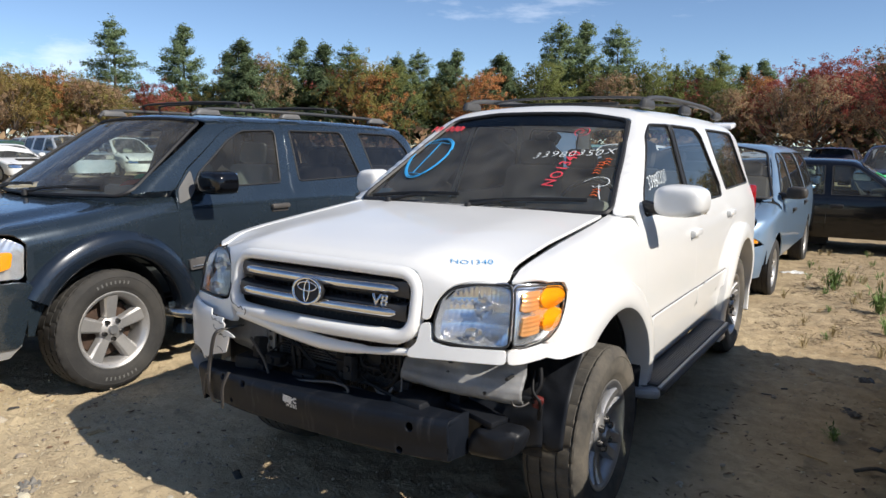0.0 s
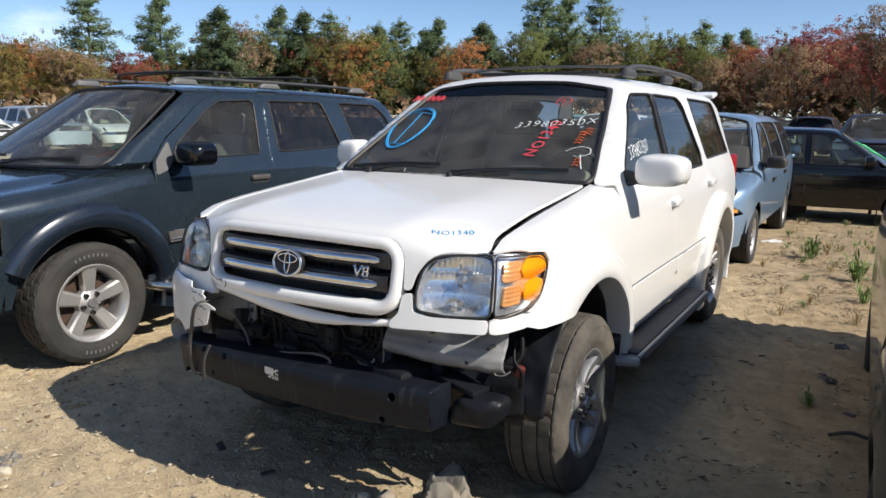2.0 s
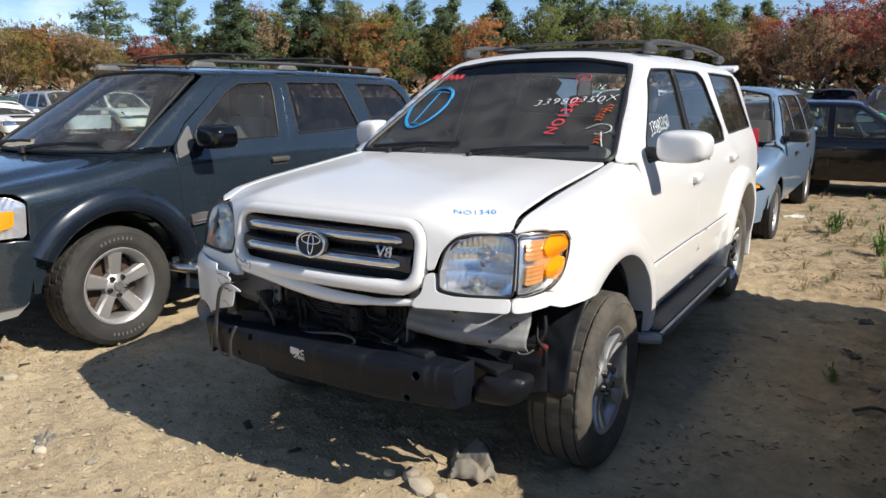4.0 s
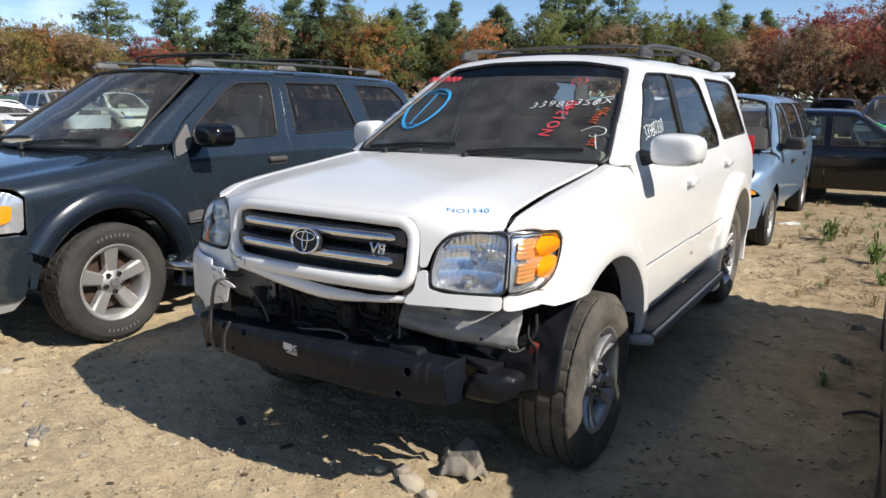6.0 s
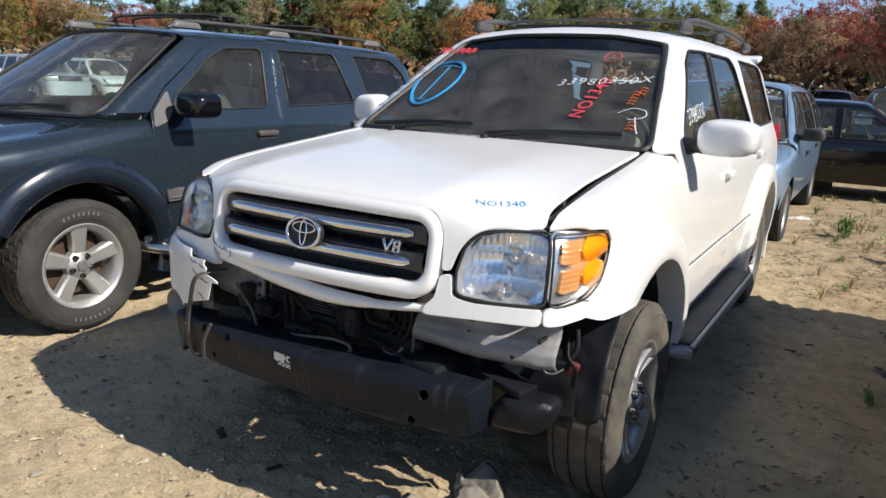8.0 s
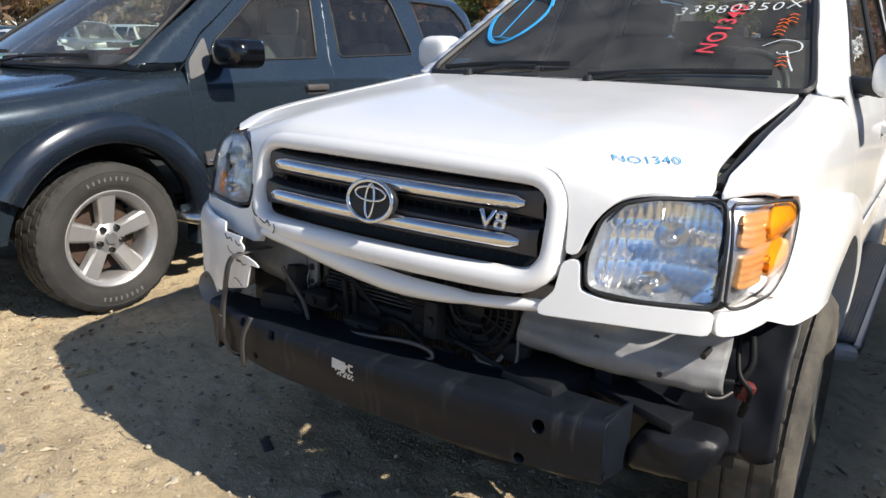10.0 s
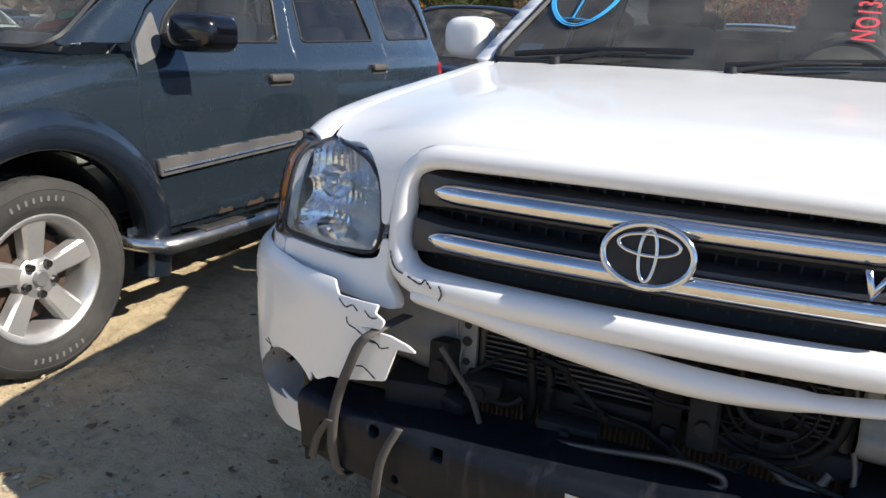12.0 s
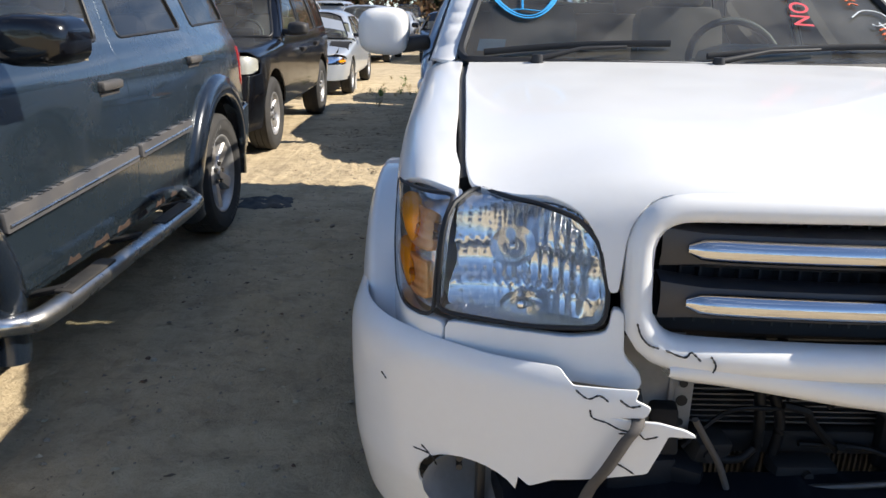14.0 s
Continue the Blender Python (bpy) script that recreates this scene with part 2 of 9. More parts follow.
FIN_GREY = mat("dull_fins", (0.075, 0.075, 0.077), 0.6, metal=0.3, vary=0.3, dirt=(0.06, 0.055, 0.05), dirt_amount=0.5)
LINER = mat("black_liner_plastic", (0.010, 0.0115, 0.015), 0.42, spec=0.22, vary=0.2, dirt=(0.04, 0.04, 0.042), dirt_amount=0.14)
RED_PLUG = mat("dark_red_plastic", (0.12, 0.015, 0.012), 0.5, vary=0.2)
SILVER_STEP = mat("silver_grey_step", (0.34, 0.35, 0.36), 0.45, metal=0.3, vary=0.1, dirt=DUST, dirt_amount=0.25)
RAIL_GREY = mat("charcoal_rail", (0.045, 0.047, 0.05), 0.5, vary=0.15, dirt=DUST, dirt_amount=0.15)
STICKER_BLUE = mat("pale_blue_sticker", (0.25, 0.45, 0.52), 0.6, vary=0.3, fine=150)
BAND_GLASS = glass("sun_band_glass", (0.22, 0.24, 0.30))
STICKER_GREEN = mat("green_sticker", (0.02, 0.36, 0.16), 0.6, vary=0.2)
STICKER_RED = mat("red_sticker", (0.55, 0.08, 0.05), 0.6, vary=0.3, fine=90)
HANDLE_GREY = mat("worn_grey_brown_handle", (0.075, 0.070, 0.066), 0.45, vary=0.15, dirt=DUST, dirt_amount=0.15)
HAZED = mat("hazed_headlight", (0.46, 0.44, 0.38), 0.3, metal=0.25, vary=0.15, coat=0.6)
SAIL_GREY = mat("warm_grey_plastic", (0.12, 0.12, 0.12), 0.45, vary=0.12, dirt=DUST, dirt_amount=0.2)
CHROME_DULL = mat("dull_chrome", (0.55, 0.55, 0.54), 0.2, metal=1.0, vary=0.15, dirt=(0.25, 0.2, 0.14), dirt_amount=0.5)
INK_GREEN = mat("green_marker", (0.05, 0.55, 0.22), 0.6, vary=0.2)
LAMP_WALL = mat("pale_lamp_wall", (0.72, 0.74, 0.77), 0.18, metal=0.8, vary=0.05)
RED_LENS = mat("red_lamp_lens", (0.35, 0.012, 0.012), 0.2, vary=0.1, coat=0.8)


# ---- shape helpers ----
def curve(x, xs, ys):
    """A smooth curve through the points (xs, ys), held flat outside them."""
    xs, ys = np.asarray(xs, float), np.asarray(ys, float)
    x = np.clip(np.asarray(x, float), xs[0], xs[-1])
    d = np.diff(ys) / np.diff(xs)
    s = np.empty_like(ys)
    s[0], s[-1] = d[0], d[-1]
    a, b = d[:-1], d[1:]
    s[1:-1] = np.where(a * b > 0, 2 * a * b / np.where(np.abs(a + b) > 1e-9, a + b, 1e-9), 0)
    i = np.clip(np.searchsorted(xs, x) - 1, 0, len(xs) - 2)
    w = xs[i + 1] - xs[i]
    t = (x - xs[i]) / w
    return ((2 * t ** 3 - 3 * t * t + 1) * ys[i] + (t ** 3 - 2 * t * t + t) * w * s[i]
            + (3 * t * t - 2 * t ** 3) * ys[i + 1] + (t ** 3 - t * t) * w * s[i + 1])


def smin(a, b, k):
    h = np.clip(0.5 + 0.5 * (b - a) / k, 0, 1)
    return b * (1 - h) + a * h - k * h * (1 - h)


def sstep(x, a, b):
    t = np.clip((x - a) / (b - a), 0, 1)
    return t * t * (3 - 2 * t)


class Roll:
    """Rays about an axis along y: u is y, v the angle up from the side."""
    def __init__(self, x=0.0, z=1.0):
        self.x, self.z = x, z

    def flat(self, p):
        return np.stack([p[:, 1], np.arctan2(p[:, 2] - self.z, p[:, 0] - self.x) * 0.9], 1)

    def rays(self, q):
        a = q[:, 1] / 0.9
        o = np.stack([np.full(len(q), self.x), q[:, 0], np.full(len(q), self.z)], 1)
        return o, np.stack([np.cos(a), 0 * a, np.sin(a)], 1)


class Wrap:
    """Rays about an axis along x: u is x, v the angle up from the front."""
    def __init__(self, y, z, r=0.6):
        self.y, self.z, self.r = y, z, r

    def flat(self, p):
        return np.stack([p[:, 0], np.arctan2(p[:, 2] - self.z, self.y - p[:, 1]) * self.r], 1)

    def rays(self, q):
        a = q[:, 1] / self.r
        o = np.stack([q[:, 0], np.full(len(q), self.y), np.full(len(q), self.z)], 1)
        return o, np.stack([0 * a, -np.cos(a), np.sin(a)], 1)


class Turn:
    """Rays about an upright axis: u is the angle from the front to the side, v is z."""
    def __init__(self, x, y, r=0.5):
        self.x, self.y, self.r = x, y, r

    def flat(self, p):
        return np.stack([np.arctan2(p[:, 0] - self.x, self.y - p[:, 1]) * self.r, p[:, 2]], 1)

    def rays(self, q):
        a = q[:, 0] / self.r
        o = np.stack([np.full(len(q), self.x), np.full(len(q), self.y), q[:, 1]], 1)
        return o, np.stack([np.sin(a), -np.cos(a), 0 * a], 1)


class Down:
    """Rays straight up from inside: u is x, v is y."""
    def __init__(self, z=0.85):
        self.z = z

    def flat(self, p):
        return p[:, :2].copy()

    def rays(self, q):
        o = np.stack([q[:, 0], q[:, 1], np.full(len(q), self.z)], 1)
        return o, np.tile((0.0, 0.0, 1.0), (len(q), 1))


def snap(f, proj, pts):
    """Places moved on to the surface along the rays of proj."""
    o, d = proj.rays(proj.flat(np.array(pts, float)))
    return [tuple(v) for v in meet(f, o, d)]


def meet(f, o, d, far=2.4):
    """Where rays from inside the shape f leave it."""
    lo, hi = np.zeros(len(o)), np.full(len(o), far)
    found = np.zeros(len(o), bool)
    last = np.zeros(len(o))
    for r in np.linspace(0.05, far, 44):
        out = (f(o + d * r) < 0) & ~found
        lo[out], hi[out] = last[out], r
        found |= out
        last[:] = r
    for _ in range(17):
        mid = (lo + hi) / 2
        inside = f(o + d * mid[:, None]) > 0
        lo, hi = np.where(inside, mid, lo), np.where(inside, hi, mid)
    return o + d * lo[:, None]


def slope(f, p, e=0.004):
    g = np.stack([f(p + np.eye(3)[i] * e) - f(p - np.eye(3)[i] * e) for i in range(3)], 1)
    return -g / np.maximum(np.linalg.norm(g, axis=1, keepdims=True), 1e-9)


def rounded(q, radius, step):
    """A closed outline with its corners rounded and its edges divided."""
    n, out = len(q), []
    radii = radius if hasattr(radius, "__len__") else [radius] * n
    for i in range(n):
        a, b, c = q[i - 1], q[i], q[(i + 1) % n]
        la, lc = np.linalg.norm(a - b), np.linalg.norm(c - b)
        r = min(radii[i], 0.48 * la, 0.48 * lc)
        if r < 1e-4:
            out.append(b)
            continue
        p0, p2 = b + (a - b) / la * r, b + (c - b) / lc * r
        for t in np.linspace(0, 1, max(3, int(r / step * 2) + 2)):
            out.append((1 - t) ** 2 * p0 + 2 * t * (1 - t) * b + t * t * p2)
    dense = []
    for i in range(len(out)):
        a, b = out[i], out[(i + 1) % len(out)]
        k = max(1, int(np.ceil(np.linalg.norm(b - a) / step)))
        dense += [a + (b - a) * j / k for j in range(k)]
    return np.array(dense)


def within(q, poly):
    """Which points lie inside the outline."""
    ins = np.zeros(len(q), bool)
    x, y = q[:, 0], q[:, 1]
    for (x0, y0), (x1, y1) in zip(poly, np.roll(poly, -1, 0)):
        if y0 != y1:
            ins ^= ((y0 > y) != (y1 > y)) & (x < (x1 - x0) * (y - y0) / (y1 - y0) + x0)
    return ins


def off_edges(q, poly, gap):
    keep = np.ones(len(q), bool)
    for a, b in zip(poly, np.roll(poly, -1, 0)):
        ab = b - a
        t = np.clip(((q - a) @ ab) / max(ab @ ab, 1e-12), 0, 1)
        keep &= np.linalg.norm(q - a - t[:, None] * ab, axis=1) > gap
    return keep


def smooth_mesh(name, verts, faces, normals=None):
    me = bpy.data.meshes.new(name)
    me.from_pydata([tuple(v) for v in verts], [], [tuple(int(i) for i in f) for f in faces])
    me.shade_smooth()
    if normals is not None:
        me.normals_split_custom_set_from_vertices([tuple(v) for v in normals])
    me.update()
    return me


def skin_data(f, proj, outline, cuts=(), h=0.05, off=0.0, rim=0.014, radius=0.0, flat2d=False):
    """Verts, faces and normals of a sheet-metal panel cut from the shape f. Outlines are places near the surface."""
    step = h * 0.55
    to2 = (lambda o: np.array(o, float)) if flat2d else (lambda o: proj.flat(np.array(o, float)))
    poly = rounded(to2(outline), radius, step)
    holes = [c for c in cuts]
    pts, edges = [], []
    for p in (poly, *holes):
        base = len(pts)
        pts += [tuple(v) for v in p]
        edges += [(base + i, base + (i + 1) % len(p)) for i in range(len(p))]
    lo, hi = poly.min(0), poly.max(0)
    gx, gy = np.meshgrid(np.arange(lo[0], hi[0], h), np.arange(lo[1], hi[1], h * 0.87))
    gx = gx + (np.arange(gx.shape[0]) % 2)[:, None] * h / 2
    q = np.stack([gx.ravel(), gy.ravel()], 1)
    q = q[within(q, poly)]
    for p in (poly, *holes):
        q = q[off_edges(q, p, h * 0.42)]
    for p in holes:
        q = q[~within(q, p)]
    pts += [tuple(v) for v in q]
    v2, _, f2, _, _, _ = geometry.delaunay_2d_cdt([Vector(p) for p in pts], edges, [], 0, 1e-6)
    v2 = np.array([tuple(v) for v in v2])
    f2 = np.array([tuple(t) for t in f2 if len(t) == 3])
    c = v2[f2].mean(1)
    keep = within(c, poly)
    for p in holes:
        keep &= ~within(c, p)
    f2 = f2[keep]
    used = np.unique(f2)
    remap = -np.ones(len(v2), int)
    remap[used] = np.arange(len(used))
    v2, f2 = v2[used], remap[f2]
    o, d = proj.rays(v2)
    p = meet(f, o, d)
    nrm = slope(f, p)
    p = p + nrm * off
    fn = np.cross(p[f2[:, 1]] - p[f2[:, 0]], p[f2[:, 2]] - p[f2[:, 0]])
    flip = (fn * nrm[f2].mean(1)).sum(1) < 0
    f2[flip] = f2[flip][:, ::-1]
    verts, faces, normals = [p], [tuple(t) for t in f2], [nrm]
    if rim:
        count, edge = {}, {}
        for t in f2:
            for i in range(3):
                a, b = int(t[i]), int(t[(i + 1) % 3])
                count[(min(a, b), max(a, b))] = count.get((min(a, b), max(a, b)), 0) + 1
                edge[(min(a, b), max(a, b))] = (a, b)
        bnd = [edge[k] for k, v in count.items() if v == 1]
        outw = {}
        for a, b in bnd:
            w = np.cross(p[b] - p[a], nrm[a])
            w /= max(np.linalg.norm(w), 1e-9)
            for k in (a, b):
                outw[k] = outw.get(k, 0) + w
        ids = {k: i for i, k in enumerate(outw)}
        m, base = len(ids), len(p)
        r0, r1, r2, n0, n1, n2 = (np.zeros((m, 3)) for _ in range(6))
        for k, i in ids.items():
            w = outw[k] / max(np.linalg.norm(outw[k]), 1e-9)
            r0[i], r1[i], r2[i] = p[k], p[k] + w * 0.002 - nrm[k] * 0.003, p[k] + w * 0.002 - nrm[k] * rim
            n0[i], n1[i], n2[i] = nrm[k], w * 0.8 + nrm[k] * 0.5, w
        verts += [r0, r1, r2]
        normals += [n0, n1, n2]
        for a, b in bnd:
            i, j = ids[a], ids[b]
            for lvl in (0, 1):
                s0, s1 = base + lvl * m, base + (lvl + 1) * m
                faces.append((s0 + j, s0 + i, s1 + i, s1 + j))
    return np.concatenate(verts), faces, np.concatenate(normals)


def under(ob, parent):
    if parent is not None:
        ob.parent = parent
    return ob


def obj(name, me, material, parent=None, label=""):
    if material is not None and len(me.materials) == 0:
        me.materials.append(material)
    return tagged(under(new(name, me), parent), label)


def skin(name, f, proj, outline, material, parent, label="", mirror=False, **kw):
    v, fc, nr = skin_data(f, proj, outline, **kw)
    if mirror:
        v, nr, fc = v * (-1, 1, 1), nr * (-1, 1, 1), [tuple(reversed(t)) for t in fc]
    return obj(name, smooth_mesh(name, v, fc, nr), material, parent, label)


def part(name, bm, material, parent, label="", smooth=True):
    me = bpy.data.meshes.new(name)
    bm.normal_update()
    bm.to_mesh(me)
    bm.free()
    if smooth:
        me.shade_smooth()
        me.set_sharp_from_angle(angle=radians(38))
    return obj(name, me, material, parent, label)


def thing(name, label, category, m=Matrix(), group="", kind=""):
    e = new(name)
    e.matrix_world = m
    e.empty_display_size = 0.2
    return tagged(e, label, category, group, kind)


def box_into(bm, c, s, rot=(0, 0, 0), bevel=0.0, taper=0.0):
    """A bevelled block of size s at c; taper narrows its top."""
    m = pose(*c, *rot)
    r = bmesh.ops.create_cube(bm, size=1.0)
    vs = r["verts"]
    for v in vs:
        k = 1 - taper if v.co.z > 0 else 1
        v.co = Vector((v.co.x * s[0] * k, v.co.y * s[1] * k, v.co.z * s[2]))
    if bevel:
        es = list({e for v in vs for e in v.link_edges})
        bv = bmesh.ops.bevel(bm, geom=es + vs, offset=bevel, segments=2, affect="EDGES", profile=0.5)
        vs = list({v for v in bv["verts"]} | {v for v in vs if v.is_valid})
    seen = set()
    stack = list(vs)
    while stack:
        v = stack.pop()
        if v in seen:
            continue
        seen.add(v)
        stack += [e.other_vert(v) for e in v.link_edges]
    bmesh.ops.transform(bm, matrix=m, verts=list(seen))
    return list(seen)


def cyl_into(bm, a, b, r, seg=16, r2=None):
    a, b = Vector(a), Vector(b)
    d = b - a
    m = Matrix.Translation((a + b) / 2) @ d.to_track_quat("Z", "Y").to_matrix().to_4x4()
    bmesh.ops.create_cone(bm, cap_ends=True, segments=seg, radius1=r, radius2=r if r2 is None else r2, depth=d.length, matrix=m)


def tube_data(pts, radius, closed=False, seg=8, squash=1.0, up=(0, 0, 1)):
    """A tube along places; radius may be a list."""
    p = np.array(pts, float)
    n = len(p)
    rad = np.broadcast_to(radius, (n,))
    t = (np.roll(p, -1, 0) - np.roll(p, 1, 0)) if closed else np.gradient(p, axis=0)
    t /= np.maximum(np.linalg.norm(t, axis=1, keepdims=True), 1e-9)
    u = np.array(up, float)
    verts, faces = [], []
    for i in range(n):
        a = np.cross(t[i], u)
        if np.linalg.norm(a) < 1e-3:
            a = np.cross(t[i], (0.3, 0.9, 0.2))
        a /= np.linalg.norm(a)
        b = np.cross(a, t[i])
        for k in range(seg):
            w = 2 * math.pi * k / seg
            verts.append(p[i] + rad[i] * (math.cos(w) * a + math.sin(w) * b * squash))
    for i in range(n if closed else n - 1):
        for k in range(seg):
            j, k2 = (i + 1) % n, (k + 1) % seg
            faces.append((i * seg + k, i * seg + k2, j * seg + k2, j * seg + k))
    if not closed:
        faces += [tuple(reversed(range(seg))), tuple(range((n - 1) * seg, n * seg))]
    return verts, faces


def tube(name, pts, radius, material, parent, label="", **kw):
    v, f = tube_data(pts, radius, **kw)
    me = smooth_mesh(name, v, f)
    me.set_sharp_from_angle(angle=radians(50))
    return obj(name, me, material, parent, label)


def spline(pts, n=8, closed=False):
    """More places along a smooth curve through a few."""
    p = [np.array(q, float) for q in pts]
    out, m = [], len(p)
    for i in range(m if closed else m - 1):
        a, b, c, d = (p[(i + k) % m] if closed else p[min(max(i + k, 0), m - 1)] for k in (-1, 0, 1, 2))
        for t in np.linspace(0, 1, n, endpoint=False):
            out.append(0.5 * (2 * b + (c - a) * t + (2 * a - 5 * b + 4 * c - d) * t * t + (3 * b - a - 3 * c + d) * t ** 3))
    if not closed:
        out.append(p[-1])
    return out


def on_skin(f, proj, outline, off=0.0, radius=0.0, step=0.02):
    """The outline laid on the surface."""
    q = rounded(proj.flat(np.array(outline, float)), radius, step)
    o, d = proj.rays(q)
    p = meet(f, o, d)
    return p + slope(f, p) * off


def flip_x(pts):
    return [(-p[0], p[1], p[2]) for p in pts]


def lathe_data(profile, seg=48, wobble=None):
    """A profile of (radius, x) turned about the x axis."""
    verts, faces = [], []
    m = len(profile)
    for i in range(seg):
        a = 2 * math.pi * i / seg
        for j, (r, x) in enumerate(profile):
            if wobble:
                r, x = wobble(i, j, r, x)
            verts.append((x, r * math.cos(a), r * math.sin(a)))
    for i in range(seg):
        for j in range(m - 1):
            k = (i + 1) % seg
            faces.append((i * m + j, i * m + j + 1, k * m + j + 1, k * m + j))
    return verts, faces


# ---- vehicles ----
class Shape:
    """The outer form of a car: x across, y from front to back (front axle at 0), z up."""
    def __init__(self, **kw):
        self.p = kw

    def half(self, y, z):
        p = self.p
        taper = curve(y, *p["taper"])
        return curve(z, *p["side"]) - taper * (1 + p.get("taper_up", 0.0) * np.clip(z - 1.1, 0, 1))

    def cab(self, q):
        p = self.p
        x, y, z = np.abs(q[:, 0]), q[:, 1], q[:, 2]
        s = self.half(y, z) - x
        top = curve(y, *p["roof"]) - p.get("crown", 0.05) * (x / 0.7) ** 2 - z
        wy, wz, ws, wc = p["screen"]
        front = (y - (wy + wc * (x / 0.75) ** 2 + (z - wz) * ws)) / math.sqrt(1 + ws * ws)
        ry, rz, rs, rc = p["rear"]
        back = (ry - rs * np.clip(z - rz, 0, 2) - rc * (x / 0.8) ** 2 - y) / math.sqrt(1 + rs * rs)
        f = smin(s, top, p.get("edge", 0.12))
        f = smin(f, front, 0.045)
        return smin(f, back, 0.12)

    def nose(self, q):
        p = self.p
        x, y, z = np.abs(q[:, 0]), q[:, 1], q[:, 2]
        s = self.half(y, z) - x
        d0, d1, amount = p["bulge"]
        top = curve(y, *p["hood"]) - curve(y, *amount) * sstep(x, d0, d1) - p.get("hood_crown", 0.02) * x * x - z
        fy, fc, fp, fl = p["front"]
        front = y - (fy + fc * (x / 0.55) ** fp + fl * (z - 0.95))
        f = smin(s, top, p.get("shoulder", 0.10))
        return smin(f, front, p.get("nose_round", 0.07))

    def side_places(self, yz):
        y, z = np.array([a[0] for a in yz], float), np.array([a[1] for a in yz], float)
        return np.stack([self.half(y, z), y, z], 1)


def arc(yc, zc, r, a0=-70, a1=250, n=40):
    return [(yc + r * math.cos(radians(a)), zc + r * math.sin(radians(a))) for a in np.linspace(a0, a1, n)]


def arch_cut(shape, proj, yc, zc, r):
    """The wheel opening as an outline to be cut out of panels."""
    a = arc(yc, zc, r, 0, 180, 40) + [(yc - r * 1.02, zc - 0.3), (yc - r * 1.0, 0.2), (yc + r * 1.0, 0.2), (yc + r * 1.02, zc - 0.3)]
    return rounded(proj.flat(shape.side_places(a)), 0, 0.03)


def flare(name, shape, yc, zc, r0, r1, proud, material, parent, mirror=False, a0=-25, a1=205, lip=0.05, label="", squash=0.0, grow=0.0, crease=False, level=None):
    """A wheel-arch moulding that follows the opening and stands proud of the side."""
    rows, cols = 44, [(0.0, -lip), (0.0, 0.55), (0.05, 0.92), (0.16, 1.0), (0.5, 0.98), (0.86, 0.80), (0.96, 0.70), (1.0, 0.55), (1.005, -0.15)] if crease else [(0.0, -lip), (0.0, 0.35), (0.06, 0.8), (0.2, 1.0), (0.45, 1.0), (0.75, 0.75), (0.93, 0.35), (1.0, -0.15)]
    verts, faces = [], []
    for i in range(rows + 1):
        for t, k in cols:
            end = a1
            if level is not None:
                end = min(a1, 180 - math.degrees(math.asin((level - zc) / (r0 + (r1 + grow - r0) * t))))
            a = radians(a0 + (end - a0) * i / rows)
            r = r0 + (r1 + grow * float(sstep(math.degrees(a), 85, 140)) - r0) * t
            y, z = yc + r * math.cos(a), zc + r * math.sin(a) * (1 - squash)
            w = float(shape.half(np.array([y]), np.array([max(z, 0.42)]))[0])
            x = w + (proud * k if k >= 0 else k)
            verts.append((-x if mirror else x, y, z))
    m = len(cols)
    for i in range(rows):
        for j in range(m - 1):
            q = (i * m + j, i * m + j + 1, (i + 1) * m + j + 1, (i + 1) * m + j)
            faces.append(q if mirror else tuple(reversed(q)))
    me = smooth_mesh(name, verts, faces)
    o = obj(name, me, material, parent, label)
    if crease:
        me.set_sharp_from_angle(angle=radians(38))
        # grey line round the flare's outer edge, drawn as its joint's shadow line
        rim_line = [verts[i * m + m - 1] for i in range(rows + 1)]
        k = (0.15 * proud + 0.003) * (-1 if mirror else 1)
        under(tube("flare_seam", [(p[0] + k, p[1], p[2]) for p in rim_line], 0.0035, EDGE_SHADE, None, seg=5), o)
    return o


TYRE_MESHES = {}


def tyre_mesh(r, width, rim_r, tread=True, rubber=None):
    key = (r, width, rim_r, tread, rubber)
    if key in TYRE_MESHES:
        return TYRE_MESHES[key]
    h = width / 2
    wall = r - rim_r
    prof = [(rim_r - 0.012, -h * 0.78), (rim_r + 0.006, -h * 0.80), (rim_r + wall * 0.25, -h * 0.95), (rim_r + wall * 0.5, -h), (rim_r + wall * 0.8, -h * 0.95), (r - 0.016, -h * 0.86), (r - 0.004, -h * 0.78)]
    grooves = [-0.54, -0.2, 0.2, 0.54]
    for g in grooves:
        x = g * h * 1.25
        prof += [(r - 0.010 * abs(g) ** 3, x - 0.0055), (r - 0.008, x - 0.004), (r - 0.008, x + 0.004), (r - 0.010 * abs(g) ** 3, x + 0.0055)]
    prof += [(r - 0.004, h * 0.78), (r - 0.016, h * 0.86), (rim_r + wall * 0.8, h * 0.95), (rim_r + wall * 0.72, h * 0.985), (rim_r + wall * 0.70, h * 0.970), (rim_r + wall * 0.5, h), (rim_r + wall * 0.28, h * 0.96), (rim_r + wall * 0.25, h * 0.945), (rim_r + 0.006, h * 0.80), (rim_r - 0.012, h * 0.78)]
    seg = 168 if tread else 40
    rng = random.Random(3)
    off = [rng.randrange(3) for _ in prof]

    def wobble(i, j, rr, x):
        if tread and rr > r - 0.018:
            k = (i + off[j // 4] * 2) % 6
            if k == 0:
                rr -= 0.005
        return rr, x
    v, f = lathe_data(prof, seg, wobble)
    me = smooth_mesh("tyre", v, [tuple(reversed(q)) for q in f])
    me.set_sharp_from_angle(angle=radians(32))
    me.materials.append(rubber or RUBBER)
    TYRE_MESHES[key] = me
    return me


